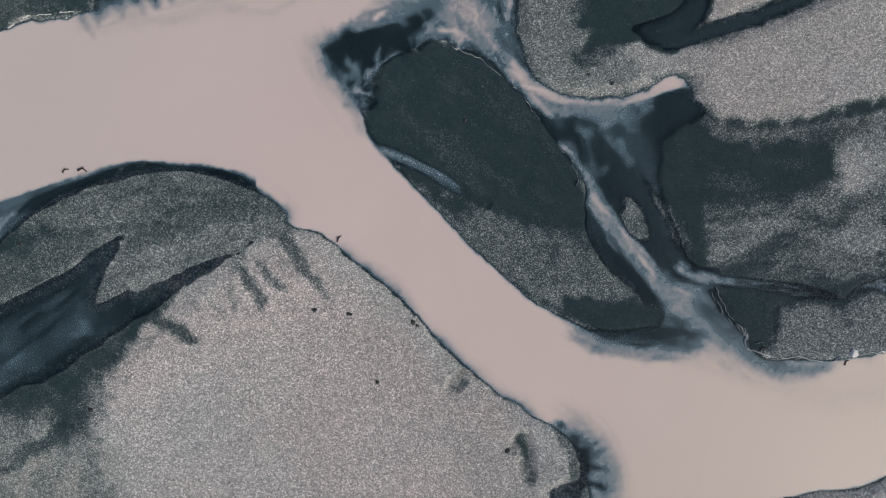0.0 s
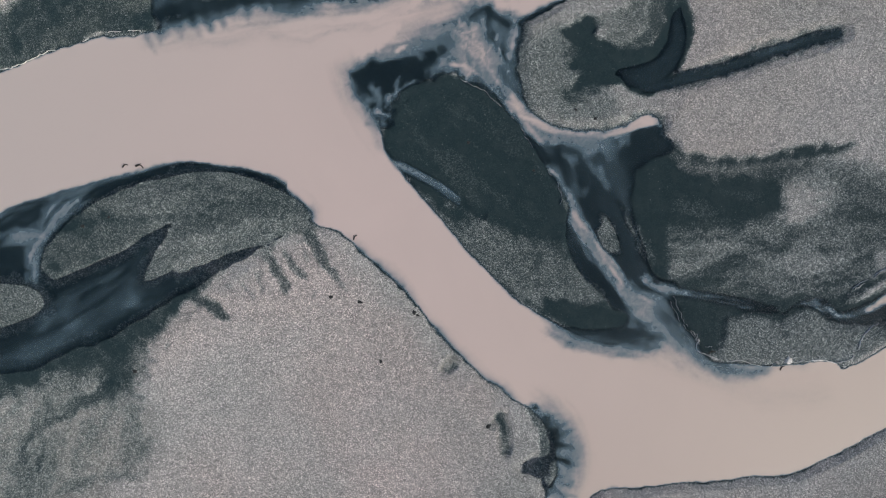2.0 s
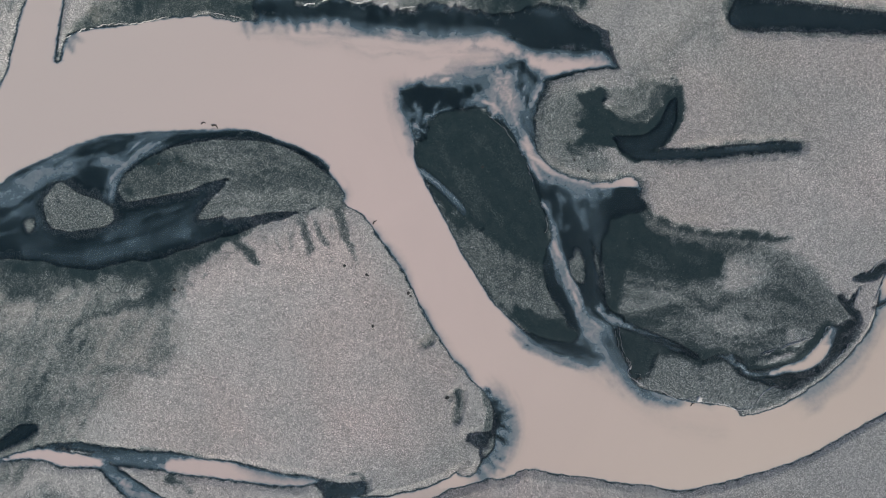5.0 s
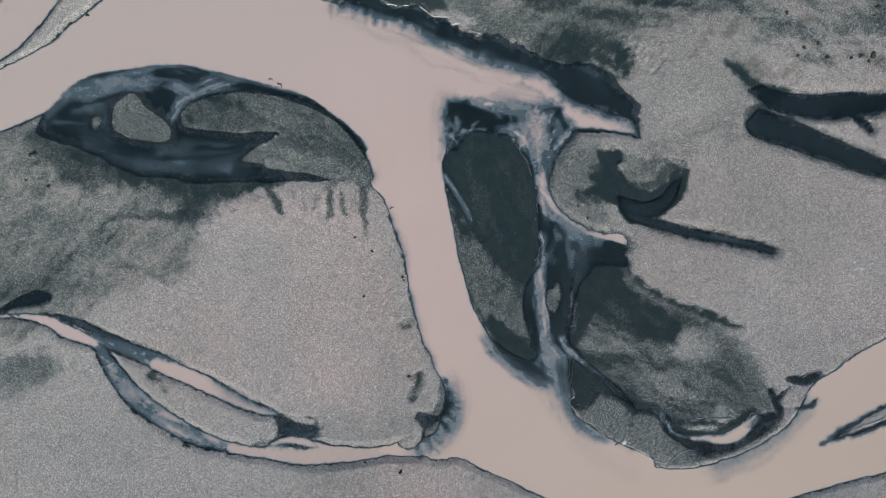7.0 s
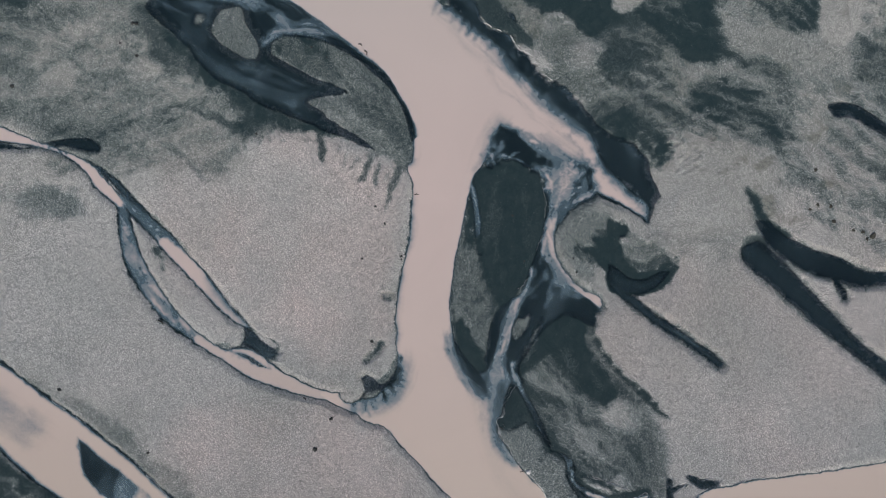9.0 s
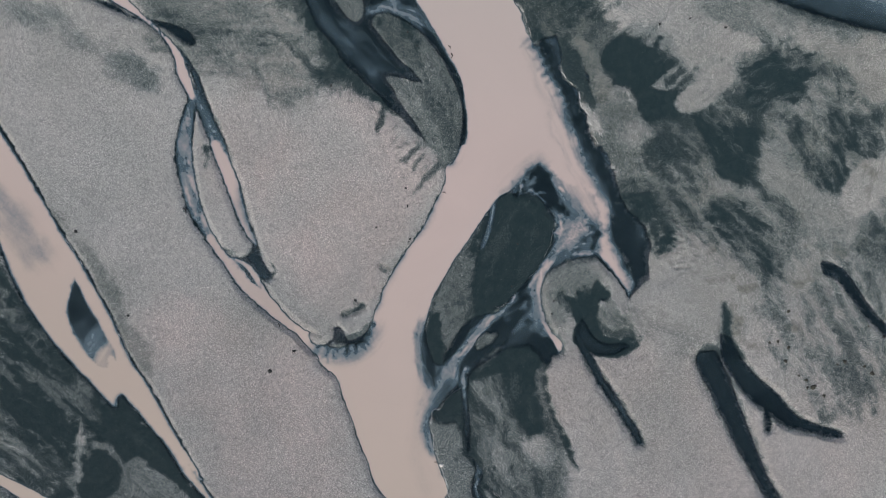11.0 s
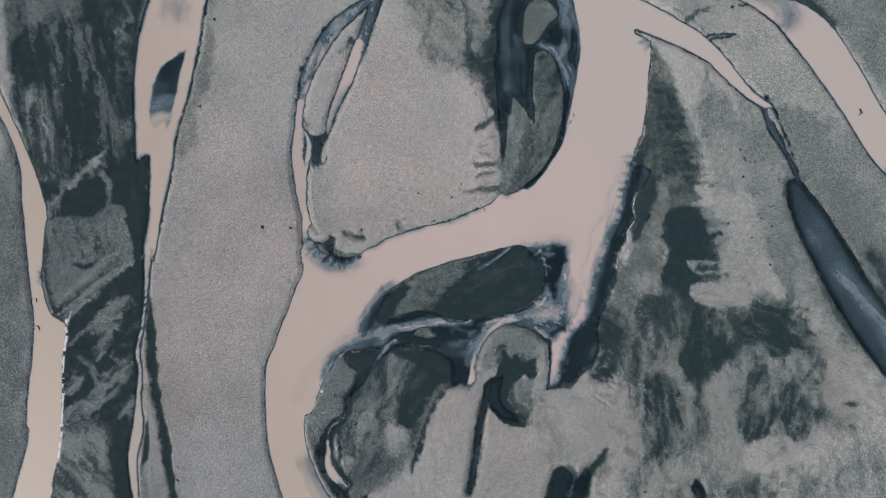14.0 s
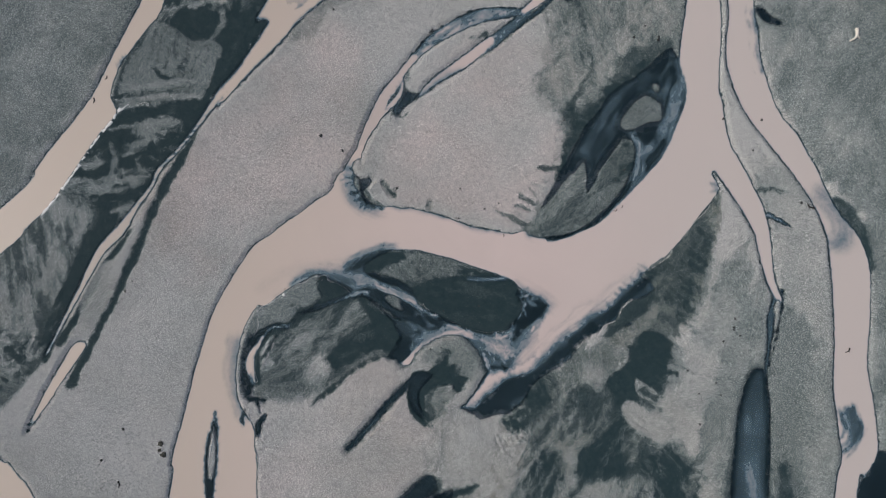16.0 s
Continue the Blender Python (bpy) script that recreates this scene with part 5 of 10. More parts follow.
# islet
dry([(19.2, 5.8), (20.7, 4.9), (22.0, 1.8), (21.5, 0.8), (19.6, 2.5)], wet=0.55, soft=0.6, rough=0.2, rise=0.1)
# islet
dry([(22.6, 7.5), (23.7, 4.9), (25.2, 0.9), (24.7, 0.2), (23.4, 3.0)], wet=0.5, soft=0.6, rough=0.2, rise=0.1)
# east hollow
damp([(20.5, 14.1), (24.6, 14.9), (28.7, 12.1), (34.2, 10.7), (38.0, 10.7), (40.1, 9.9), (39.9, 8.1), (37.7, 6.7), (36.1, 3.8), (34.3, 6.3), (31.0, 5.2), (27.3, 4.4), (25.3, 4.9), (25.3, 3.2), (26.4, -0.5), (25.4, -1.4), (23.3, 3.7), (21.5, 8.1)], wet=1.0, soft=0.7, grain=0.12, turn=-67.0)
# pale patch
dry([(40.0, 5.7), (40.2, 8.3), (41.2, 10.3), (43.3, 11.4), (47.1, 11.7), (48.8, 10.0), (46.1, 7.4), (42.4, 5.7)], wet=0.08, soft=2.0, rough=0.6)
# east line
dstreak([(25.4, 14.5, 0.61), (30.1, 13.6, 0.38), (35.4, 13.5, 0.38), (40.0, 13.6, 0.46), (44.4, 15.1, 1.06), (48.2, 15.5, 0.76), (53.4, 17.3, 0.38)], wet=0.92)
# east stain
damp([(41.3, 2.3), (44.6, 3.8), (45.5, 2.0), (43.0, 0.5), (40.1, -1.3), (38.5, -0.3)], wet=0.8, soft=0.8, grain=0.8)
# east stain
damp([(26.4, -1.3), (31.6, -0.3), (38.5, -0.7), (39.5, -2.2), (31.9, -3.0)], wet=0.65, soft=1.5, grain=0.8, turn=-5.0)
# rivulet margin
damp([(24.9, -1.9), (30.3, -2.4), (38.8, -3.1), (42.7, -3.8), (47.2, -2.4), (50.4, -3.8), (54.7, -1.8), (57.7, 2.2), (59.7, 5.4), (61.9, 2.6), (55.1, -5.0), (50.7, -6.4), (47.5, -5.5), (45.8, -4.2), (43.6, -5.3), (42.3, -6.6), (39.1, -5.4), (33.7, -4.9), (35.5, -7.3), (34.0, -11.2), (29.4, -7.9), (25.9, -4.0)], wet=0.95, soft=0.6, grain=0.3)
stream("rivulet", [(24.6, -2.7, 1.98), (28.1, -3.3, 1.44), (32.0, -3.4, 1.06), (36.6, -3.8, 0.76), (41.3, -4.7, 0.46)], silt=0.66, depth=0.3, bank=0.6, feather=0.7)
stream("rivulet", [(45.7, -3.4, 0.46), (47.6, -3.2, 0.68), (49.3, -4.4, 0.68), (50.9, -5.3, 0.46)], silt=0.6, depth=0.3, bank=0.5, feather=0.5)
stream("rivulet", [(25.2, -4.1, 1.67), (27.6, -5.8, 1.14), (30.5, -7.7, 0.61)], silt=0.66, depth=0.25, bank=0.6, feather=0.8)
stream("bank pools", [(47.5, -6.8, 1.32), (51.9, -6.0, 2.08), (56.6, -4.7, 1.89), (60.2, -1.3, 1.51), (62.4, 2.9, 1.70), (63.3, 5.7, 1.70)], silt=0.1, depth=0.3, bank=0.8, feather=0.6)
stream("rivulet", [(41.5, -4.5, 0.54), (42.8, -5.3, 0.61), (44.0, -4.3, 0.54), (46.1, -3.5, 0.84), (48.2, -4.1, 1.07), (50.0, -5.1, 1.07), (52.1, -4.8, 0.76), (54.8, -3.5, 0.92)], silt=0.68, depth=0.25, bank=0.6, feather=0.6)
stream("bay", [(54.6, -3.1, 1.14), (56.8, -2.3, 1.91), (58.9, -0.6, 2.37), (60.1, 2.1, 2.37), (60.3, 4.6, 1.14)], silt=1, depth=0.5, bank=0.7, feather=0.7)
# islet shore
damp([(31.7, -7.6), (36.0, -12.1), (42.9, -12.6), (51.1, -10.7), (57.4, -5.5), (54.3, -4.7), (47.7, -7.0), (36.2, -6.7)], wet=0.62, soft=1.0, grain=0.3)
# south islet
dry([(35.1, -5.8), (39.1, -5.6), (42.2, -6.3), (43.8, -5.0), (46.5, -4.4), (49.1, -5.8), (52.9, -6.2), (55.0, -5.8), (53.7, -7.8), (50.2, -9.6), (45.0, -10.6), (40.5, -11.7), (35.8, -10.5), (34.6, -9.0)], wet=0.55, soft=0.5, rough=0.2)
stream("bank pools", [(60.0, 2.9, 1.32), (62.3, 5.7, 2.27), (64.4, 7.1, 1.13)], silt=0.06, depth=0.25, bank=0.6, feather=0.5, clear=1)
stream("bank pools", [(60.3, 10.0, 1.32), (62.3, 8.7, 1.51), (63.9, 7.6, 1.32)], silt=0.06, depth=0.25, bank=0.6, feather=0.5, clear=1)
stream("bank pools", [(61.4, 13.3, 1.13), (64.3, 14.8, 2.08), (65.6, 16.9, 1.51)], silt=0.06, depth=0.25, bank=0.6, feather=0.5, clear=1)
stream("bank pools", [(65.1, 9.4, 0.57), (67.2, 11.5, 1.23), (67.8, 13.5, 0.57)], silt=0.06, depth=0.25, bank=0.6, feather=0.5, clear=1)
stream("bank pools", [(62.0, 9.6, 0.94), (62.5, 12.2, 0.94)], silt=0.06, depth=0.25, bank=0.6, feather=0.5, clear=1)
stream("mid channel bar", [(72.4, 6.9, 0.56), (74.8, 10.9, 2.53), (78.2, 16.2, 3.37), (81.8, 22.2, 2.81), (85.7, 29.8, 1.97)], silt=0.06, depth=0.3, bank=0.6, feather=0.7, clear=1)
# bar crest
dry([(74.4, 9.5), (75.3, 13.0), (79.1, 19.0), (81.1, 21.4), (80.1, 18.4), (76.5, 12.3)], wet=0.8, soft=0.4, rough=0.2, rise=0.08)
# east flat
stir([(23.2, 13.6), (33.9, 13.5), (51.1, 16.7), (62.9, 21.0), (66.8, 13.9), (61.6, 4.9), (47.3, -3.6), (32.2, -5.3), (25.2, -1.4)], amount=0.16, contrast=0.9, soft=2, middle=0.55, turn=-5.0)
# east hollow
damp([(12.8, 13.1), (17.3, 13.3), (24.5, 15.3), (28.9, 14.2), (32.2, 11.5), (36.2, 11.7), (39.4, 11.5), (40.7, 9.7), (39.5, 7.8), (36.1, 6.4), (36.3, 3.9), (34.8, 5.3), (31.8, 6.0), (27.8, 5.0), (25.5, 3.7), (26.9, 0.3), (27.0, -2.7), (23.6, 1.5), (20.2, 6.5), (15.6, 9.3)], wet=1.0, soft=1.8, grain=0.35, turn=-3.0)
# east grey
damp([(41.4, 19.6), (59.4, 28.8), (66.7, 30.2), (69.7, 14.2), (57.5, 8.6), (49.1, 9.5)], wet=0.5, soft=5, grain=0.4, turn=22.0)
# east line
dstreak([(26.9, 15.0, 0.33), (31.1, 13.5, 0.66), (35.4, 13.2, 0.40), (40.9, 14.3, 0.93), (45.0, 15.0, 1.07), (49.0, 16.0, 0.53), (52.3, 16.9, 0.33)], wet=0.95)
# east veil
damp([(25.9, 2.8), (32.1, 5.4), (37.2, 4.3), (42.5, 5.7), (43.2, 1.5), (37.1, -1.0), (30.8, -0.6)], wet=0.72, soft=2.0, grain=0.5, turn=6.0)
# east veil
damp([(37.8, 3.2), (44.1, 2.8), (45.0, 1.0), (41.4, -0.6)], wet=0.9, soft=1.0, grain=0.6, turn=17.0)
# dune pale
damp([(30.5, 14.5), (29.3, 18.6), (28.8, 32.1), (23.7, 41.7), (22.6, 53.4), (18.8, 58.1), (22.2, 66.8), (26.2, 78.2), (44.9, 84.3), (70.0, 90.3), (79.8, 9.9), (48.8, 16.2)], wet=0.04, soft=2.5, grain=0.1, replace=1)
# north damp
damp([(-59.0, 31.4), (-64.3, 49.3), (-70.3, 93.5), (-10.2, 100.8), (-7.8, 68.3), (-23.7, 49.1), (-40.1, 40.5)], wet=0.52, soft=6, grain=0.4, turn=40.0)
# dune band
damp([(-63.0, 53.4), (-54.9, 63.9), (-49.1, 73.1), (-44.9, 81.9), (-40.2, 94.3), (-48.8, 93.4), (-52.6, 82.8), (-55.9, 73.9), (-60.2, 66.7), (-64.2, 64.6)], wet=0.5, soft=3.5, grain=0.3, turn=64.0)
# dune band
damp([(-50.1, 83.0), (-47.5, 93.5), (-42.8, 94.0), (-45.7, 85.2)], wet=0.72, soft=2.0, grain=0.5, turn=69.0)
# hook ground
damp([(8.0, 26.7), (13.7, 28.6), (14.8, 20.7), (19.3, 19.5), (17.2, 16.8), (10.9, 18.8), (8.1, 22.3)], wet=0.52, soft=2.5, grain=0.2)
# rosy dune
blush([(26.7, 10.0), (25.2, 35.1), (31.1, 44.1), (28.0, 59.0), (28.1, 75.8), (41.9, 82.6), (66.6, 85.6), (75.2, 4.4), (49.4, 10.4)], amount=0.5, soft=5)
# rosy bar
blush([(-37.1, -12.1), (-30.9, -12.8), (-28.9, -19.4), (-26.1, -22.8), (-26.9, -27.3), (-33.1, -27.0), (-36.4, -19.6)], amount=0.7, soft=5)
# rosy bar
blush([(-13.0, -18.0), (-7.8, -15.6), (-1.9, -17.7), (-0.4, -24.7), (-6.4, -31.1), (-12.7, -27.7)], amount=0.7, soft=6)
# rosy bar
blush([(-42.0, -26.0), (-24.4, -21.9), (-2.2, -22.1), (0.9, -30.9), (-10.4, -44.5), (-37.0, -45.3)], amount=0.5, soft=6)
# rosy bar
blush([(-11.3, -39.4), (-11.9, -32.7), (-6.3, -20.4), (2.5, -24.6), (1.8, -34.8)], amount=0.9, soft=4)
stream("straight ditch", [(47.2, 30.3, 1.73), (40.1, 27.7, 1.89), (33.3, 24.9, 1.89), (28.0, 23.2, 1.73), (23.5, 21.8, 1.26)], silt=0.18, depth=0.5, bank=0.8, feather=0.7, slope=0.4)
river("hook pool", [(17.8, 23.5), (20.6, 24.2), (24.5, 25.4), (26.1, 27.7), (26.6, 31.6), (27.7, 32.4), (28.8, 29.5), (28.4, 26.3), (27.1, 24.4), (25.1, 21.9), (22.5, 21.7), (20.4, 22.8)], silt=0.15, depth=0.5, bank=2.0, feather=2.5, rough=0.35, slope=0.12)
# hook teeth
damp([(12.4, 27.7), (14.2, 28.7), (17.7, 27.9), (16.9, 25.6), (18.3, 23.0), (17.1, 20.6), (14.2, 20.5), (15.4, 22.3), (14.1, 24.2)], wet=0.92, soft=0.9, grain=1.0, turn=-12.0)
# hook stroke
dstreak([(18.6, 26.4, 0.71), (21.3, 25.8, 1.15), (24.0, 26.1, 1.51), (25.3, 27.7, 1.33), (25.5, 29.9, 1.07)], wet=0.7)
# hook veil
damp([(16.8, 29.4), (19.0, 30.8), (22.6, 32.3), (24.9, 32.6), (24.5, 29.1), (21.0, 26.8), (17.9, 26.8)], wet=0.55, soft=1.5, grain=0.9, moss=0.4, turn=37.0)
river("broad ditch", [(33.1, 44.8), (31.8, 49.1), (35.5, 50.6), (41.5, 52.0), (51.3, 53.4), (60.2, 55.2), (72.9, 59.5), (72.3, 55.9), (64.2, 53.2), (56.6, 50.7), (45.5, 47.7)], silt=0.16, depth=0.5, bank=2.0, feather=1.6, slope=0.4)
stream("curved ditch", [(26.0, 52.8, 1.74), (32.4, 51.9, 3.24), (39.6, 54.7, 4.48), (44.9, 58.6, 4.48), (50.1, 62.8, 2.99), (54.2, 70.9, 1.74)], silt=0.05, depth=0.4, bank=1.2, feather=0.4, rough=0.2)
stream("curved ditch", [(45.0, 58.0, 1.99), (50.1, 56.8, 1.25)], silt=0.05, depth=0.3, bank=0.8, feather=0.4)
river("blue pool", [(-50.4, 59.3), (-52.5, 58.9), (-53.7, 61.1), (-51.6, 67.1), (-46.0, 78.5), (-39.8, 89.7), (-23.9, 122.9), (4.5, 179.3), (14.8, 174.0), (-15.1, 118.0), (-31.1, 85.3), (-37.7, 74.4), (-44.7, 64.4)], silt=0.3, depth=0.6, bank=1.4, feather=2, slope=0.3, turn=64.0)
# pool drift
wisp([(-49.0, 64.2, 1.41), (-45.8, 70.6, 3.09), (-40.3, 80.4, 3.93), (-34.6, 90.2, 4.78), (-23.1, 114.3, 7.03)], silt=0.5, soft=3.0, calm=1)
stream("link stream", [(-64.4, 46.0, 2.25), (-60.9, 49.7, 1.97), (-58.0, 54.6, 1.12), (-53.6, 61.0, 1.12)], silt=0.38, depth=0.3, bank=0.6, feather=0.4)
# islet
dry([(-64.3, 46.2), (-64.4, 48.3), (-62.9, 49.7), (-62.6, 48.3)], wet=0.2, soft=0.4, rough=0.1)
# link spur
dstreak([(-65.3, 47.6, 1.12), (-66.4, 50.2, 0.56), (-67.1, 51.7, 0.28)], wet=0.9)
# channel spur
dstreak([(-73.0, 20.2, 1.97), (-76.0, 21.3, 1.41), (-79.7, 24.7, 0.56)], wet=0.8)
stream("branch spur", [(-72.2, 26.5, 1.69), (-74.2, 29.3, 1.12), (-76.1, 32.2, 0.56)], silt=0.6, depth=0.3, bank=0.6, feather=0.5)
# channel bight
damp([(-88.2, 29.7), (-91.0, 33.4), (-92.1, 38.8), (-91.1, 44.0), (-89.7, 49.8), (-87.7, 50.5), (-89.5, 42.5), (-88.4, 35.4)], wet=0.95, soft=0.7, grain=0.3)
# far veil
wisp([(-86.4, 28.7, 2.81), (-87.5, 34.2, 4.78), (-86.0, 40.0, 4.22), (-82.9, 40.0, 2.25)], silt=-0.4, soft=3.0, calm=1)
# far veil
wisp([(-92.5, -19.6, 2.81), (-90.2, -14.5, 1.97), (-87.6, -6.3, 1.12)], silt=-0.6, soft=2.0)
river("north fringe", [(-43.6, 28.0), (-39.5, 25.4), (-34.1, 26.5), (-30.2, 27.2), (-24.8, 29.0), (-20.1, 27.2), (-14.1, 28.0), (-8.6, 30.4), (-2.8, 32.9), (1.3, 33.2), (5.5, 32.6), (10.2, 33.7), (14.0, 34.6), (17.1, 34.8), (14.3, 38.8), (13.2, 42.0), (11.5, 43.7), (7.4, 40.8), (3.7, 39.9), (-2.2, 36.9), (-7.4, 36.6), (-12.2, 35.6), (-16.5, 33.5), (-20.6, 33.1), (-24.8, 33.0), (-30.3, 35.2)], silt=0.1, depth=0.3, bank=1.5, feather=2.6, rough=0.2, clear=1, slope=0.12, cloud=0.15, puff=0.5, turn=-73.0)
# smoke
wisp([(-37.9, 25.5, 1.32), (-29.9, 26.6, 1.51), (-19.8, 27.7, 1.51), (-8.8, 31.2, 1.13)], silt=-0.4, soft=3, calm=1)
# smoke
wisp([(15.2, -8.6, 1.07), (21.2, -9.2, 2.56), (26.9, -9.0, 2.35)], silt=-0.3, soft=3, calm=1)
# smoke
wisp([(47.3, -14.9, 1.12), (39.1, -15.2, 1.69), (28.3, -11.5, 1.97), (19.6, -9.8, 1.69)], silt=-0.1, soft=2.5, calm=1)
# smoke
wisp([(59.7, -5.7, 1.97), (64.3, 1.4, 2.25), (66.1, 10.0, 2.53)], silt=-0.45, soft=2.5, calm=1)
# smoke
wisp([(4.2, 35.0, 0.76), (8.5, 34.8, 1.13), (13.3, 35.9, 0.76)], silt=-0.3, soft=2.5, calm=1)
# smoke
wisp([(-13.7, 21.8, 0.76), (-12.7, 19.6, 0.91), (-10.8, 16.4, 0.91), (-8.5, 13.2, 0.61)], silt=-0.45, soft=2.5, calm=1)
# smoke
wisp([(14.1, -29.0, 1.50), (15.7, -24.9, 2.14), (14.2, -21.3, 1.28)], silt=-0.4, soft=2.5, calm=1)
# fringe smoke
wisp([(-30.9, 28.4, 1.89), (-25.2, 29.9, 1.89), (-16.8, 30.1, 1.89), (-9.3, 32.0, 1.51)], silt=0.5, soft=3, vein=0.4, puff=0.5)
# inlet smoke
wisp([(2.9, 35.4, 1.89), (7.3, 35.1, 1.89), (11.7, 36.9, 1.70), (14.2, 37.2, 0.76)], silt=0.3, soft=3, vein=0.3)
# north moss
damp([(-64.6, 13.9), (-62.8, 18.1), (-58.7, 23.9), (-53.2, 30.0), (-47.0, 36.4), (-39.1, 41.8), (-31.1, 41.8), (-24.4, 38.5), (-25.0, 32.6), (-33.9, 31.0), (-41.3, 27.5), (-48.2, 23.3), (-56.4, 18.5)], wet=0.6, soft=1.2, grain=0.4, swirl=0.3, moss=0.7, turn=79.0)
# north combs
damp([(-7.4, 36.6), (-2.2, 36.9), (3.7, 39.8), (7.4, 40.8), (11.5, 43.7), (7.9, 44.0), (3.2, 44.7), (-1.4, 45.4), (-6.8, 41.4)], wet=0.8, soft=2.0, grain=0.4, swirl=0.25, moss=0.5, turn=94.0)
# north pale bank
dry([(-9.5, 38.7), (-15.8, 38.2), (-23.3, 39.3), (-29.2, 38.2), (-29.8, 41.2), (-20.6, 44.6), (-13.9, 44.6), (-8.3, 43.8)], wet=0.18, soft=2.0, rough=0.8)
# marsh hollow
damp([(-29.1, 40.3), (-32.0, 42.0), (-33.4, 46.8), (-29.0, 51.1), (-25.8, 52.5), (-22.2, 50.1), (-20.7, 50.6), (-20.8, 53.7), (-16.8, 52.9), (-14.0, 56.3), (-11.3, 55.0), (-16.2, 47.6), (-16.3, 44.5), (-21.3, 45.5), (-25.2, 44.0)], wet=1, soft=2.0, grain=0.4, turn=121.0)
# marsh finger
dstreak([(-32.9, 45.5, 1.61), (-35.3, 49.1, 1.21), (-37.8, 52.8, 0.40)], wet=0.9)
# marsh finger
dstreak([(-28.4, 48.1, 2.14), (-31.5, 51.6, 1.34), (-35.0, 54.0, 0.40)], wet=0.8)
# marsh finger
dstreak([(-23.4, 51.0, 2.14), (-26.0, 54.9, 1.34), (-29.4, 57.4, 0.40)], wet=0.95)
# marsh finger
dstreak([(-19.6, 52.1, 1.61), (-22.9, 56.4, 1.07), (-26.2, 58.9, 0.40)], wet=0.95)
# marsh finger
dstreak([(-33.2, 40.2, 1.88), (-37.3, 43.9, 1.07), (-40.9, 46.1, 0.40)], wet=0.8)
# marsh finger
dstreak([(-39.2, 40.8, 1.34), (-42.0, 43.6, 0.80), (-44.5, 45.1, 0.40)], wet=0.7)
# pale finger
dry([(-16.9, 53.5), (-20.1, 54.4), (-20.9, 57.8), (-22.7, 63.2), (-24.6, 69.5), (-20.4, 65.0), (-16.5, 59.5)], wet=0.1, soft=1.0, rough=0.4)
# pale finger
dry([(-21.2, 51.7), (-23.9, 53.9), (-27.0, 58.3), (-25.3, 57.9), (-21.9, 53.7)], wet=0.2, soft=0.6, rough=0.2)
# marsh hollow
damp([(-14.4, 67.7), (-19.2, 69.2), (-22.8, 69.9), (-24.1, 77.4), (-22.3, 81.7), (-16.4, 78.1), (-12.9, 72.2)], wet=0.95, soft=2.6, grain=0.6, turn=26.0)
# marsh hollow
damp([(-3.5, 42.4), (-8.8, 46.8), (-10.7, 53.7), (-16.1, 61.4), (-16.6, 68.2), (-6.3, 70.7), (-0.4, 65.7), (2.7, 58.7), (-4.3, 55.2), (-3.8, 47.2)], wet=0.85, soft=2.8, grain=0.6, turn=18.0)
# marsh column
damp([(10.1, 55.1), (6.2, 58.0), (11.0, 65.0), (22.2, 72.5), (25.4, 68.2), (14.2, 60.7)], wet=0.85, soft=2.5, grain=0.2, turn=43.0)
# marsh column
damp([(-3.5, 70.9), (-7.2, 74.8), (-8.9, 80.3), (1.5, 88.9), (6.2, 84.8), (5.8, 78.7)], wet=0.75, soft=2.5, grain=0.2, turn=20.0)
# pale tongue
dry([(7.0, 70.3), (-0.1, 67.5), (1.6, 73.0), (13.7, 83.7), (17.7, 78.4)], wet=0.22, soft=2.0, rough=0.4)
# pale apron
dry([(16.1, 40.3), (3.2, 44.1), (-1.6, 50.5), (2.4, 58.6), (11.5, 55.3), (21.2, 62.6), (29.5, 53.7)], wet=0.1, soft=2.5, rough=1.2)
# marsh flow
damp([(3.9, 55.4), (6.5, 61.3), (12.1, 68.1), (18.0, 72.4), (19.4, 76.9), (24.8, 79.9), (22.7, 75.3), (24.5, 69.2), (18.8, 63.7), (12.9, 60.0)], wet=0.85, soft=1.6, grain=0.3, swirl=0.25, turn=44.0)
# north marsh
stir([(3.5, 39.2), (-11.0, 45.2), (-19.8, 43.6), (-31.1, 38.5), (-39.1, 29.1), (-44.8, 29.9), (-40.3, 43.3), (-26.7, 56.9), (-25.3, 68.1), (-26.7, 80.6), (-16.4, 91.7), (4.2, 103.2), (33.3, 66.6), (11.5, 55.3), (2.7, 53.7)], amount=0.42, contrast=1.15, soft=3, middle=0.42, turn=20.0)
# moss shore
dry([(-45.0, 24.5), (-45.5, 30.2), (-38.5, 32.7), (-38.9, 27.5), (-37.9, 25.7)], wet=0.8, soft=0.6, rough=0.5, rise=0.12)
# moss band
damp([(-57.2, 20.3), (-57.6, 24.4), (-53.0, 28.7), (-48.9, 30.7), (-46.4, 34.7), (-43.4, 38.9), (-39.5, 43.1), (-34.0, 41.3), (-36.4, 36.1), (-38.2, 32.7), (-39.7, 26.1), (-45.1, 25.6), (-49.9, 22.9)], wet=0.85, soft=1.3, grain=0.7, moss=0.6, swirl=0.2, turn=115.0)
# marsh hollow
damp([(-28.8, 40.6), (-32.1, 41.6), (-34.6, 46.2), (-34.2, 51.3), (-31.3, 54.9), (-28.7, 57.6), (-25.9, 55.1), (-24.6, 49.8), (-23.2, 49.1), (-22.4, 53.6), (-19.0, 53.2), (-16.5, 54.8), (-14.6, 50.8), (-16.5, 46.4), (-19.0, 43.8), (-21.7, 45.9), (-25.0, 44.7), (-26.5, 41.1)], wet=1, soft=2.0, grain=0.4, turn=112.0)
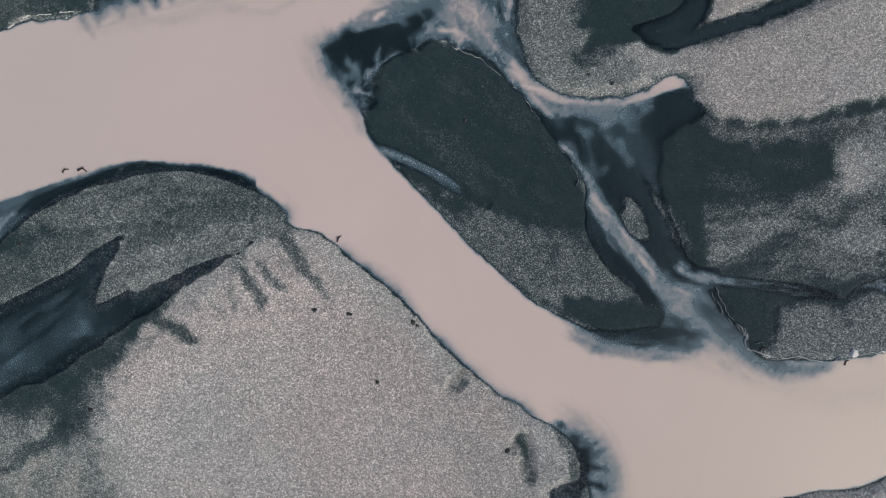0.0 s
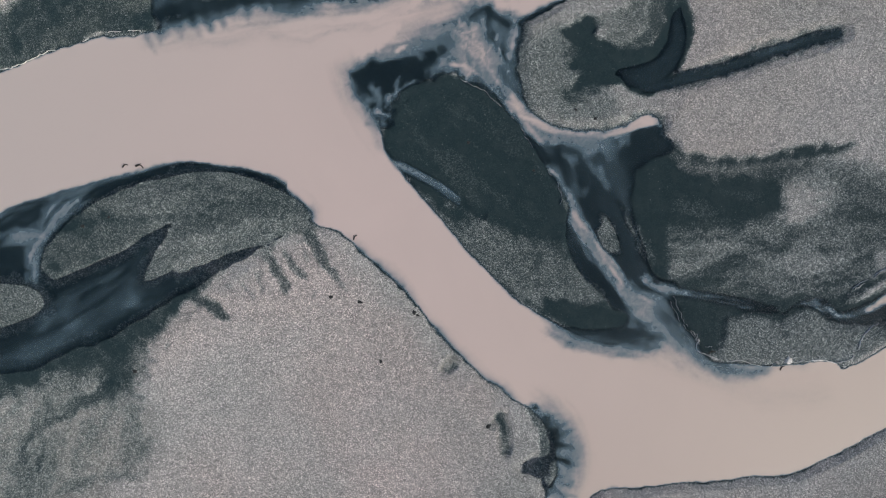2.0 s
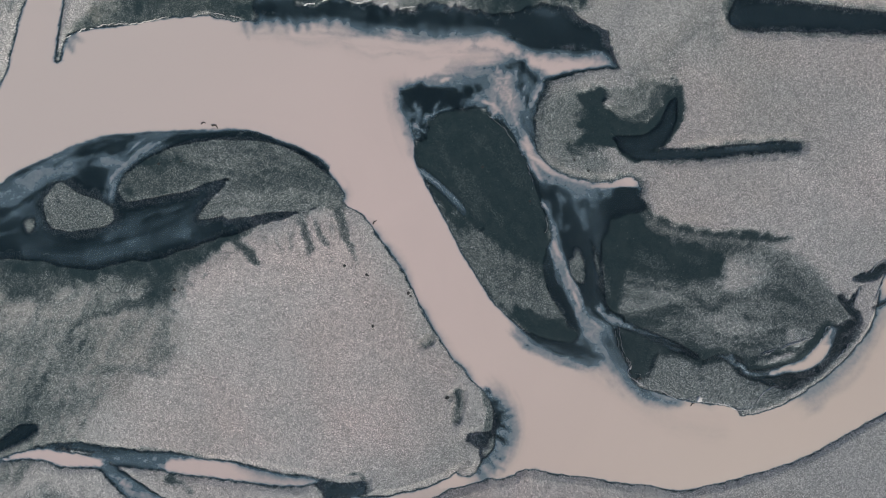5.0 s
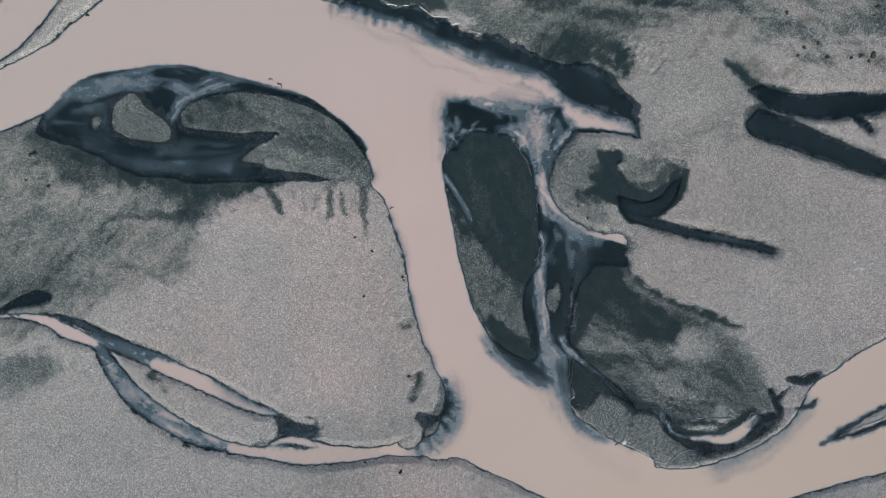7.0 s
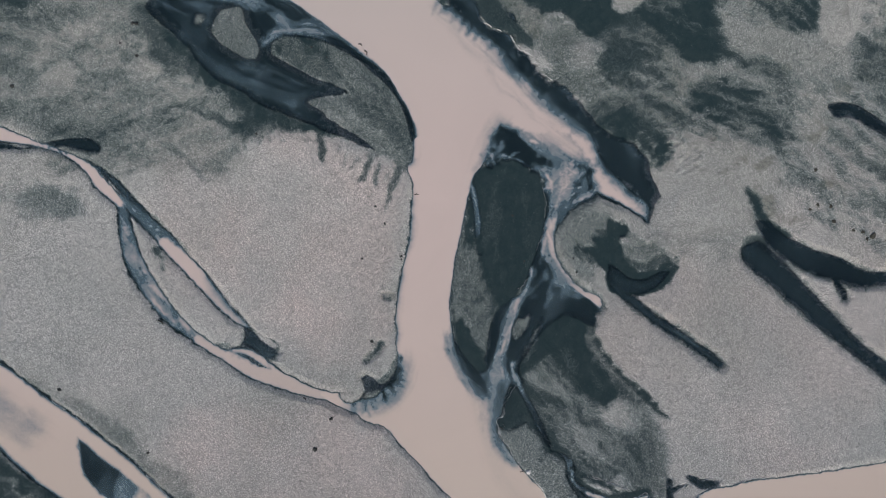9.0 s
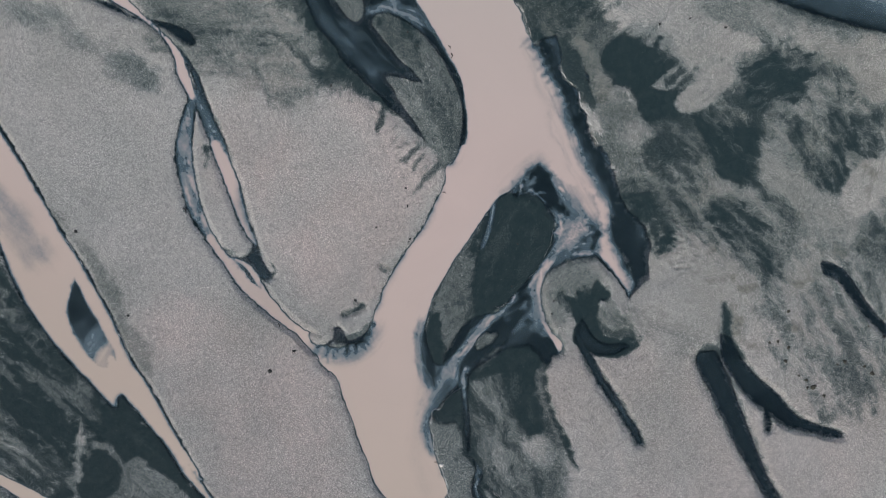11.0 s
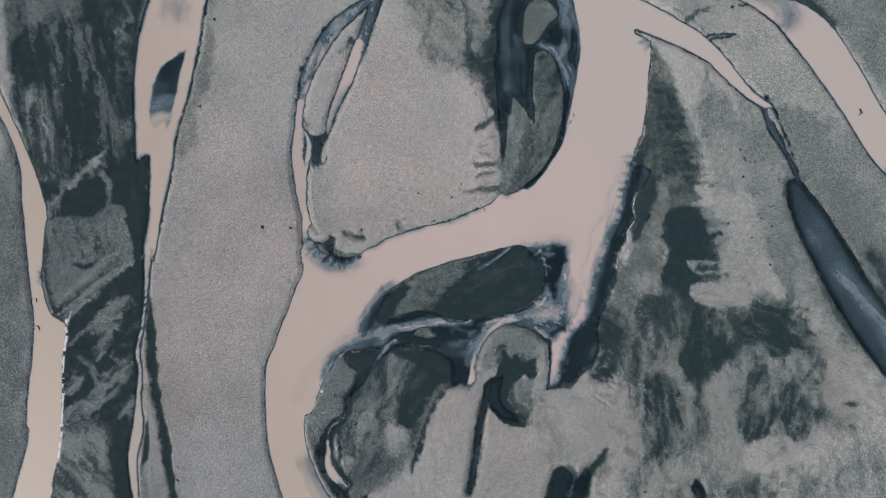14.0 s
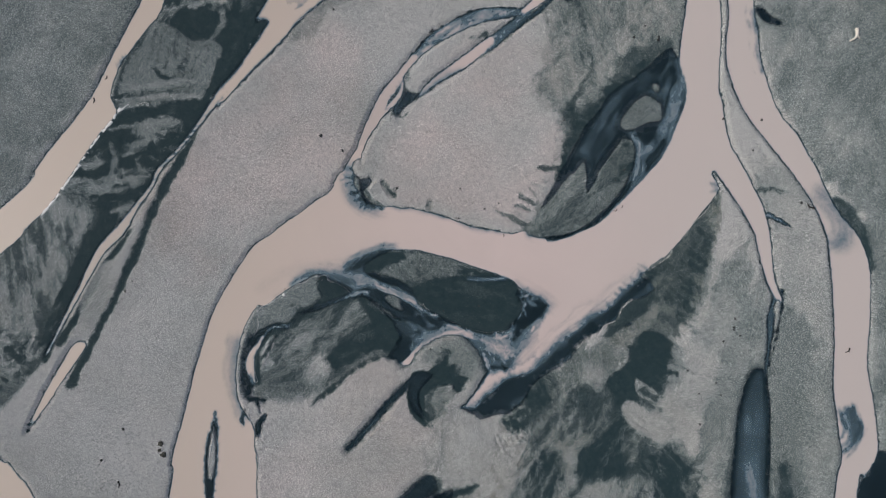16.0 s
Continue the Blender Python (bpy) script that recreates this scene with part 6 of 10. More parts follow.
# marsh flank
damp([(-38.2, 33.4), (-39.7, 38.1), (-34.0, 41.3), (-29.6, 40.5), (-30.1, 36.7), (-31.6, 34.5)], wet=0.7, soft=1.3, grain=0.7, moss=0.5, turn=112.0)
# marsh finger
dstreak([(-40.1, 40.5, 1.17), (-41.7, 42.8, 0.83), (-43.2, 44.8, 0.34)], wet=0.85)
# marsh finger
dstreak([(-35.5, 42.8, 1.35), (-37.8, 45.4, 1.01), (-40.0, 47.3, 0.34)], wet=0.9)
# marsh finger
dstreak([(-33.1, 48.1, 1.35), (-36.6, 51.4, 0.83), (-38.5, 52.9, 0.34)], wet=0.9)
# marsh finger
dstreak([(-31.1, 53.3, 1.17), (-32.0, 56.6, 0.83), (-33.4, 58.5, 0.34)], wet=0.85)
# marsh finger
dstreak([(-28.2, 54.9, 1.35), (-28.6, 57.8, 0.83), (-30.0, 59.3, 0.34)], wet=0.95)
# marsh finger
dstreak([(-24.1, 53.3, 1.17), (-25.2, 56.8, 0.83), (-26.5, 58.8, 0.25)], wet=0.9)
# marsh finger
dstreak([(-49.6, 29.0, 1.01), (-50.9, 30.7, 0.67), (-52.0, 32.4, 0.34)], wet=0.95)
# marsh finger
dstreak([(-47.0, 32.1, 0.83), (-48.1, 34.5, 0.50), (-48.8, 36.9, 0.25)], wet=0.8)
# pale finger
dry([(-36.0, 42.7), (-39.1, 44.0), (-39.8, 46.1), (-37.6, 45.8), (-35.9, 44.0)], wet=0.12, soft=0.8, rough=0.3)
# pale finger
dry([(-39.6, 40.3), (-42.1, 42.8), (-41.3, 43.7), (-39.4, 41.9)], wet=0.12, soft=0.8, rough=0.3)
# pale finger
dry([(-23.5, 49.1), (-26.1, 53.9), (-26.0, 57.6), (-24.5, 57.0), (-22.6, 53.4)], wet=0.12, soft=0.8, rough=0.2)
# pale finger
dry([(-18.6, 52.9), (-21.2, 54.4), (-23.1, 59.3), (-24.6, 64.1), (-24.0, 66.7), (-18.1, 61.4), (-16.6, 56.5)], wet=0.1, soft=1.2, rough=0.3)
# pale bank
dry([(-29.2, 35.5), (-29.2, 40.1), (-23.8, 41.3), (-18.9, 42.8), (-12.1, 42.2), (-7.1, 42.6), (-6.6, 38.9), (-13.3, 36.4), (-21.5, 35.0)], wet=0.26, soft=2.2, rough=0.8)
# bank specks
damp([(-30.8, 34.5), (-30.5, 40.4), (-18.9, 43.2), (-7.1, 43.0), (-5.9, 38.5), (-21.5, 35.0)], wet=0.55, soft=2.0, grain=1.0, moss=0.4, turn=17.0)
# marsh clump
damp([(-24.5, 68.5), (-25.3, 70.7), (-23.9, 75.1), (-24.8, 79.2), (-19.9, 83.9), (-16.5, 85.5), (-15.9, 79.2), (-13.7, 75.3), (-14.8, 70.1), (-19.8, 67.9)], wet=0.97, soft=2.2, grain=0.7, moss=0.3)
# marsh mottle
damp([(-12.3, 44.2), (-14.1, 50.0), (-16.3, 59.9), (-14.5, 68.5), (-6.2, 69.2), (2.6, 65.0), (4.2, 48.3), (-5.7, 45.7)], wet=0.68, soft=2.0, grain=1.0, moss=0.6, swirl=0.2, turn=17.0)
# marsh mottle
damp([(-14.1, 71.9), (-15.7, 85.1), (-10.2, 90.8), (0.8, 85.0), (-3.0, 71.2)], wet=0.6, soft=2.0, grain=1.0, moss=0.6, turn=36.0)
# shore haze
wisp([(-36.2, 29.8, 7.55), (-30.5, 32.0, 6.71), (-24.7, 33.2, 5.87), (-14.8, 34.6, 5.03), (-4.8, 36.7, 5.03), (5.1, 38.6, 4.20)], silt=0.42, soft=2, calm=1)
# shore haze
wisp([(-36.4, 23.0, 5.87), (-28.2, 24.7, 7.55), (-19.9, 25.8, 7.55), (-10.8, 28.0, 7.55), (-2.6, 30.4, 7.55)], silt=1, soft=3.0, calm=1)
# moss shore
dry([(-40.4, 32.6), (-41.2, 39.2), (-31.5, 42.0), (-29.8, 40.8), (-30.1, 34.5), (-34.9, 33.4)], wet=0.55, soft=0.8, rough=0.4, rise=0.2)
# moss ground
damp([(-41.2, 32.3), (-42.1, 39.5), (-34.2, 43.0), (-29.3, 41.4), (-29.5, 34.6), (-34.8, 33.2)], wet=0.72, soft=1.6, grain=0.9, moss=0.6, swirl=0.25, turn=115.0)
# shore murk
wisp([(-39.3, 30.8, 2.52), (-34.8, 32.5, 3.01), (-29.8, 32.9, 2.52), (-23.2, 34.1, 2.18)], silt=-0.6, soft=1.6, puff=0.8)
# marsh grey
damp([(-26.7, 67.9), (-25.6, 84.6), (-25.8, 95.2), (-11.4, 102.3), (-6.1, 93.1), (-10.6, 73.4), (-17.6, 65.8)], wet=0.6, soft=3, grain=0.5, moss=0.4, turn=78.0)
# marsh streaks
damp([(-18.6, 46.7), (-17.9, 57.4), (-9.1, 66.0), (0.3, 63.7), (-3.1, 55.7), (-11.0, 49.4)], wet=0.8, soft=2.5, grain=0.8, moss=0.4, turn=15.0)
# marsh streaks
damp([(-8.2, 43.0), (-8.7, 49.1), (2.0, 57.5), (11.2, 54.0), (5.6, 47.4)], wet=0.7, soft=2.5, grain=0.9, moss=0.4, turn=5.0)
# strip corner
dry([(14.5, -34.1), (16.6, -32.6), (18.7, -31.2), (20.5, -29.9), (23.3, -28.4), (25.0, -31.5), (15.8, -36.5)], wet=0.1, soft=0.6, rough=0.08)
# dune greys
stir([(-39.4, 73.0), (-5.6, 126.0), (44.8, 93.6), (26.7, 73.9), (10.2, 59.4), (-3.3, 49.2)], amount=0.22, contrast=1.0, soft=5, middle=0.4, turn=35.0)
# left flat
stir([(-94.6, -41.3), (-62.1, -21.1), (-41.5, -13.7), (-34.7, -12.2), (-38.3, -19.5), (-35.1, -27.4), (-57.3, -50.1), (-80.9, -65.6)], amount=0.22, contrast=1.3, soft=3, middle=0.42, turn=45.0)
stream("marsh rill", [(20.2, 75.7, 2.74), (23.7, 78.5, 1.74), (30.3, 81.0, 1.12)], silt=0.03, depth=0.2, bank=0.7, feather=0.4)
stream("marsh rill", [(19.2, 75.2, 1.71), (22.1, 78.4, 2.35), (29.2, 81.3, 2.35), (36.1, 85.4, 2.14)], silt=0.03, depth=0.3, bank=1, feather=0.4)
river("corner pool", [(-92.7, -20.4), (-94.2, -20.3), (-95.8, -16.4), (-97.4, -14.4), (-96.3, -13.8), (-93.3, -16.9)], silt=0.05, depth=0.3, bank=0.8, feather=0.4)
river("tail pool", [(-69.6, 91.0), (-64.9, 94.9), (-60.5, 97.3), (-55.4, 105.8), (-68.9, 112.9), (-76.0, 99.2)], silt=0.05, depth=0.3, bank=1, feather=0.5)
# grey tail
wisp([(-67.6, 79.5, 3.09), (-66.1, 84.3, 3.37), (-62.0, 86.9, 1.12)], silt=-0.7, soft=2.0)

# -- marshes --
# moss triangle
damp([(-62.2, 13.4), (-58.8, 20.5), (-51.9, 27.1), (-45.1, 33.8), (-37.3, 43.2), (-31.4, 39.6), (-34.9, 29.8), (-44.9, 26.1), (-53.8, 19.5)], wet=0.66, soft=0.8, grain=0.7, moss=0.6, swirl=0.2, turn=137)
# moss comb
fringe([(-62.0, 15.1), (-57.3, 20.9), (-51.3, 26.5), (-46.7, 31.5), (-41.3, 37.7), (-37.3, 43.2)], [(-62.4, 19.2), (-58.2, 25.5), (-52.9, 31.7), (-48.5, 36.0), (-44.9, 41.0), (-40.9, 46.6)], wet=0.82, step=0.9, width=0.9, seed=3)
# speckled bank
dry([(-6.8, 40.0), (-14.9, 38.3), (-23.5, 36.0), (-32.2, 34.8), (-37.4, 34.1), (-30.6, 38.9), (-25.2, 41.3), (-20.0, 43.9), (-12.8, 44.6), (-7.4, 43.4)], wet=0.26, soft=1.6, rough=0.8, rise=0.25)
# bank mottle
damp([(-6.8, 40.0), (-14.9, 38.3), (-23.5, 36.0), (-32.2, 34.8), (-37.4, 34.1), (-30.6, 38.9), (-25.2, 41.3), (-20.0, 43.9), (-12.8, 44.6), (-7.4, 43.4)], wet=0.55, soft=1.0, grain=1.0, moss=0.5, turn=69)
# marsh hollow
damp([(-29.4, 38.7), (-36.9, 44.7), (-34.6, 50.1), (-30.2, 52.5), (-24.8, 50.6), (-20.3, 53.5), (-21.4, 57.3), (-16.8, 54.9), (-9.8, 56.8), (-7.6, 52.8), (-16.3, 47.9), (-22.9, 44.7)], wet=1, soft=1.0, grain=0.3, turn=126)
# hollow comb
fringe([(-36.1, 44.9), (-34.1, 48.7), (-30.8, 50.6), (-26.0, 51.8)], [(-39.4, 48.6), (-38.0, 53.2), (-33.7, 56.3), (-29.2, 58.4)], wet=0.92, step=0.8, width=1.0, seed=5)
# pale finger
dry([(-24.0, 50.6), (-26.6, 53.8), (-30.3, 58.7), (-33.7, 63.1), (-30.4, 64.7), (-27.5, 59.4), (-24.0, 53.9)], wet=0.15, soft=0.7, rough=0.3, rise=0.2)
# pale finger
dry([(-18.0, 53.6), (-20.9, 54.8), (-23.8, 59.7), (-30.4, 64.7), (-27.7, 70.6), (-23.0, 67.6), (-19.0, 64.9), (-16.4, 60.7), (-16.4, 56.2)], wet=0.12, soft=0.8, rough=0.3, rise=0.2)
# marsh mottle
damp([(-10.8, 55.8), (-14.8, 61.4), (-18.3, 65.6), (-24.3, 69.3), (-24.5, 77.0), (-20.4, 83.4), (-13.9, 88.4), (-6.0, 83.0), (-0.8, 74.5), (2.4, 64.0), (-0.1, 55.2)], wet=0.7, soft=1.6, grain=0.8, moss=0.35, swirl=0.35, turn=64)
# marsh hollow
damp([(-18.1, 65.9), (-24.2, 69.4), (-23.6, 77.0), (-19.1, 81.2), (-17.6, 78.5), (-16.4, 72.2)], wet=0.98, soft=1.4, grain=0.7, turn=98)
# marsh hollow
damp([(-12.8, 59.6), (-14.9, 62.4), (-9.8, 69.8), (-2.8, 74.4), (-5.0, 69.0)], wet=0.9, soft=1.2, grain=0.8, turn=58)
# marsh feathers
fringe([(-5.8, 51.1), (-0.5, 51.8), (3.8, 53.4), (8.1, 54.1)], [(-16.2, 45.9), (-8.9, 44.8), (2.2, 43.7), (8.5, 43.5)], wet=0.75, step=0.8, width=0.9, seed=8)
# marsh feathers
fringe([(-0.1, 55.2), (0.5, 63.9), (-1.8, 73.5), (-5.4, 81.5)], [(11.2, 61.4), (11.9, 70.1), (6.7, 78.6), (1.6, 87.1)], wet=0.7, step=0.9, width=1.2, seed=9)
# shore feathers
fringe([(14.2, 44.6), (9.4, 45.4), (3.6, 45.2), (-3.6, 43.5)], [(15.0, 50.5), (9.2, 51.2), (2.9, 51.5), (-4.8, 50.2)], wet=0.85, step=0.7, width=0.8, seed=10)
# marsh run-off
rays([(-6.4, 42.4), (-15.2, 45.0), (-16.0, 53.2), (-9.8, 56.8), (-13.7, 62.6), (-17.7, 66.3), (-24.8, 70.7), (-23.7, 80.9), (-12.6, 92.8), (-0.3, 85.1), (8.7, 76.7), (10.1, 66.2), (5.7, 53.5), (7.9, 47.8)], (-34.5, 33.2), middle=0.62, amount=1.0, long=9, short=0.8, seed=41, moss=0.5)
# pale run-off
rays([(17.7, 42.4), (8.8, 48.8), (7.5, 57.4), (10.0, 68.1), (8.2, 78.2), (-5.8, 91.2), (-8.7, 104.1), (23.0, 82.1), (35.3, 61.3), (29.0, 48.6)], (-34.5, 33.2), middle=0.24, amount=0.6, long=9, short=0.8, soft=3.5, seed=43, moss=0.6)
# dune run-off
rays([(-28.8, 74.4), (-27.2, 84.1), (-22.9, 98.7), (-10.7, 105.9), (-10.2, 94.4), (-20.9, 83.8), (-23.9, 73.6)], (-38.4, 46.1), middle=0.2, amount=0.3, long=14, short=2.0, soft=3, seed=45, moss=0.3)
# marsh hollow
damp([(-18.1, 65.9), (-24.2, 69.4), (-23.6, 77.0), (-19.1, 81.2), (-17.6, 78.5), (-16.4, 72.2)], wet=0.98, soft=1.2, grain=0.7, turn=98)
# marsh feathers
fringe([(-5.8, 51.1), (-0.5, 51.8), (3.8, 53.4), (8.1, 54.1)], [(-16.2, 45.9), (-8.9, 44.8), (2.2, 43.7), (8.5, 43.5)], wet=0.8, step=0.6, width=0.8, seed=8)
# pale finger
dry([(-24.2, 50.4), (-26.7, 53.7), (-31.3, 59.7), (-34.7, 64.1), (-31.4, 65.6), (-27.5, 59.4), (-24.1, 53.8)], wet=0.08, soft=0.6, rough=0.4, rise=0.2)
# pale finger
dry([(-18.0, 53.6), (-20.9, 54.8), (-23.6, 59.9), (-31.4, 65.6), (-28.2, 71.1), (-23.2, 67.4), (-19.1, 64.8), (-16.4, 60.7), (-16.4, 56.2)], wet=0.08, soft=0.6, rough=0.4, rise=0.2)
# hollow comb
fringe([(-23.6, 55.0), (-24.2, 59.0), (-24.9, 61.5)], [(-25.5, 57.9), (-26.4, 62.5), (-27.5, 64.8)], wet=0.9, step=0.5, width=0.7, seed=61)
# hollow comb
fringe([(-22.3, 49.8), (-19.0, 54.1), (-16.6, 57.9)], [(-25.8, 55.2), (-23.9, 60.9), (-20.3, 64.7)], wet=0.9, step=0.6, width=0.6, seed=62)
# pale combs
fringe([(-15.9, 60.2), (-20.4, 65.5), (-25.9, 69.5), (-28.2, 72.0)], [(-14.0, 64.7), (-18.6, 70.1), (-24.3, 73.6), (-26.9, 76.4)], wet=0.12, step=0.7, width=0.7, seed=63)
# hollow comb
fringe([(-21.7, 66.0), (-24.7, 68.8), (-26.8, 72.5)], [(-24.6, 64.5), (-27.8, 67.5), (-30.1, 71.9)], wet=0.75, step=0.7, width=0.6, seed=64)
stream("link stream", [(-65.7, 43.7, 0.95), (-62.3, 47.9, 0.82), (-59.6, 52.8, 0.82), (-55.4, 58.2, 0.82)], silt=0.2, depth=0.3, bank=0.5, feather=0.4)
stream("link stream", [(-66.7, 44.9, 0.82), (-64.0, 49.5, 0.55), (-59.7, 54.8, 0.55), (-55.3, 59.9, 0.68)], silt=0.3, depth=0.3, bank=0.5, feather=0.4)
# pool drift
wisp([(-49.3, 67.4, 1.09), (-42.8, 76.3, 1.91), (-37.9, 86.6, 2.73), (-33.6, 99.3, 4.09), (-30.2, 112.9, 5.45)], silt=0.5, soft=3.0, calm=1)
# pool drift
wisp([(-51.5, 62.0, 1.91), (-44.9, 70.7, 2.45), (-39.1, 80.3, 2.45), (-34.7, 91.1, 2.45)], silt=0.4, soft=2.5, calm=1)
# dune band
damp([(-64.3, 50.6), (-68.0, 52.2), (-67.7, 58.5), (-59.3, 69.2), (-50.3, 83.3), (-44.0, 96.0), (-41.1, 95.2), (-45.5, 82.5), (-51.8, 69.7), (-57.9, 58.7)], wet=0.55, soft=1.4, grain=0.4, turn=58)
# dune band
damp([(-46.5, 83.4), (-46.6, 87.3), (-43.2, 95.3), (-41.8, 94.9), (-42.4, 89.8)], wet=0.92, soft=1.0, grain=0.5)
# spit mark
dstreak([(-74.4, 21.0, 1.09), (-76.5, 22.0, 1.09), (-77.5, 24.4, 0.41)], wet=0.85)
# spit mark
dstreak([(-73.9, 15.9, 0.55), (-73.6, 22.2, 0.68), (-71.9, 26.1, 0.41)], wet=0.8)
# marsh veil
damp([(-20.7, -127.5), (-26.2, -113.1), (-5.1, -103.3), (11.1, -98.8), (18.1, -98.9), (20.1, -107.8)], wet=0.66, soft=2.0, grain=0.3, replace=1, swirl=0.16, turn=21)
# marsh trough
damp([(-25.3, -108.3), (-28.8, -99.1), (-9.7, -91.3), (3.3, -85.5), (16.3, -78.1), (13.5, -83.4), (15.3, -88.2), (24.8, -87.7), (21.7, -92.2), (1.5, -98.9)], wet=1, soft=0.9, grain=0.15, turn=27)
# trough sheen, painted as a paler streak in the wet sand
dstreak([(-17.8, -98.8, 1.03), (-9.7, -94.9, 1.55), (-1.5, -90.9, 1.03)], wet=0.8)
# grey lens
damp([(22.2, -100.7), (21.6, -95.4), (27.4, -89.1), (33.6, -85.3), (38.6, -86.9), (33.6, -92.6)], wet=0.52, soft=0.8, grain=0.3, replace=1, turn=43)
# marsh trough
damp([(30.0, -84.9), (26.8, -80.3), (31.0, -76.9), (35.4, -75.7), (37.1, -79.4), (36.2, -82.0), (36.2, -85.0)], wet=1, soft=0.6, grain=0.4, turn=150)
# marsh trough
damp([(20.7, -80.6), (21.0, -74.9), (21.3, -70.7), (23.2, -70.9), (24.9, -73.5), (29.5, -72.9), (31.4, -74.2), (26.4, -77.4)], wet=1, soft=0.5, grain=0.3)
# pale fan
damp([(40.3, -83.2), (36.5, -76.6), (35.2, -72.3), (30.6, -70.3), (36.4, -63.9), (44.2, -66.1), (51.5, -70.2), (58.4, -72.9), (53.0, -78.3)], wet=0.5, soft=0.7, grain=0.25, replace=1, swirl=0.12, turn=94)
# fan scratches
fringe([(49.0, -78.7), (46.4, -75.6), (43.4, -71.2), (40.2, -68.3)], [(42.6, -80.1), (40.8, -77.1), (38.2, -72.1), (34.4, -69.4)], wet=0.8, step=1.0, width=0.5, seed=12)
# fan rim
dstreak([(39.1, -83.6, 0.64), (47.1, -81.1, 0.64), (52.9, -78.1, 0.64), (58.7, -73.1, 0.77), (55.6, -71.4, 0.52)], wet=0.95)
# pale thread
dstreak([(37.2, -63.1, 0.52), (44.6, -66.6, 0.52), (51.8, -70.8, 0.52), (54.7, -72.1, 0.26)], wet=0.3)
# fan rim
dstreak([(40.1, -62.8, 0.52), (46.8, -65.8, 0.64), (53.5, -68.7, 0.39)], wet=0.92)
# marsh trough
damp([(41.0, -65.0), (37.9, -62.3), (43.8, -58.0), (49.1, -57.3), (48.2, -60.4), (49.6, -64.0), (52.9, -65.5), (50.3, -66.9)], wet=1, soft=0.6, grain=0.3)
# marsh mottle
damp([(53.0, -64.1), (49.3, -57.9), (56.0, -53.7), (65.0, -48.4), (76.8, -42.5), (80.7, -52.8), (66.7, -60.2)], wet=0.88, soft=0.8, grain=0.5, swirl=0.3, turn=128)
# pale swirls
fringe([(65.2, -61.5), (68.5, -57.5), (74.9, -56.4), (80.2, -55.7)], [(56.3, -54.5), (61.1, -50.9), (67.6, -47.9), (73.7, -45.8)], wet=0.42, step=1.6, width=1.0, seed=14)
# pale thread
dstreak([(26.0, -82.7, 0.39), (22.0, -83.1, 0.64), (20.1, -81.8, 0.64), (20.4, -80.6, 0.39)], wet=0.2)
# thread bank
dstreak([(39.0, -59.8, 0.39), (48.5, -55.7, 0.52), (55.8, -53.3, 0.52), (62.4, -48.8, 0.64), (70.5, -44.7, 0.90), (76.5, -41.7, 0.90)], wet=0.35)
# marsh swirls
rays([(53.0, -64.1), (49.3, -57.9), (56.0, -53.7), (65.0, -48.4), (78.8, -41.1), (83.1, -52.5), (66.7, -60.2)], (45.7, -77.2), middle=0.72, amount=0.9, long=5, short=0.9, soft=1.0, seed=47)
# trough streaks
rays([(-24.2, -110.9), (-28.9, -98.7), (-9.7, -91.3), (3.2, -85.2), (16.3, -78.1), (25.0, -81.0), (30.5, -84.4), (21.9, -92.6), (1.8, -99.6)], (-71.3, -117.9), middle=0.88, amount=0.4, long=20, short=1.5, soft=1.0, seed=48)
# fan streaks
rays([(40.2, -82.8), (36.7, -76.5), (35.2, -72.3), (31.2, -70.1), (36.5, -64.2), (43.9, -66.2), (51.0, -70.4), (57.7, -73.2), (52.8, -78.0)], (65.6, -71.7), middle=0.52, amount=0.35, long=6, short=0.9, soft=0.6, seed=49)
# marsh swirls
rays([(62.4, -68.0), (53.0, -65.7), (48.5, -60.0), (55.6, -54.8), (65.3, -48.1), (74.1, -47.5), (75.5, -55.2), (76.6, -61.0)], (31.8, -72.0), middle=0.8, amount=0.9, long=6, short=0.8, soft=0.8, seed=50)
# marsh mottle
rays([(87.8, -57.0), (77.3, -59.8), (77.1, -52.9), (76.1, -47.1), (87.7, -40.1), (98.7, -29.2), (110.7, -24.0), (132.3, -22.2), (126.4, -45.1)], (44.8, -55.7), middle=0.62, amount=0.8, long=5, short=1.0, soft=1.2, seed=51)
# marsh trough
damp([(81.9, -46.1), (76.6, -47.5), (73.0, -46.7), (79.2, -42.6), (88.2, -37.0), (93.8, -32.5), (91.5, -37.6)], wet=1, soft=0.8, grain=0.4)
# west lens
damp([(88.6, -34.0), (81.8, -37.7), (77.4, -37.9), (82.7, -31.5), (87.8, -26.6), (91.1, -28.1)], wet=0.25, soft=0.6, grain=0.3, replace=1)
# -- end of marshes --

# -- island and flats --
# island core
damp([(-5.4, 18.1), (0.1, 20.8), (3.7, 19.3), (8.6, 15.1), (11.6, 10.3), (13.6, 6.4), (12.9, 2.7), (9.2, 3.9), (5.0, 5.3), (0.7, 6.6), (-4.1, 9.9), (-7.8, 12.9)], wet=1, soft=1.6, grain=0.1, replace=1)
# island flank
damp([(-3.6, 6.3), (0.1, 5.7), (3.8, 3.6), (8.6, 2.4), (12.9, 0.9), (16.6, -2.4), (20.1, -5.4), (13.5, -5.9), (10.5, -4.9), (6.2, -2.5), (2.6, 0.6), (-1.1, 3.9)], wet=0.6, soft=1.5, grain=0.25, replace=1, swirl=0.12, turn=-35)
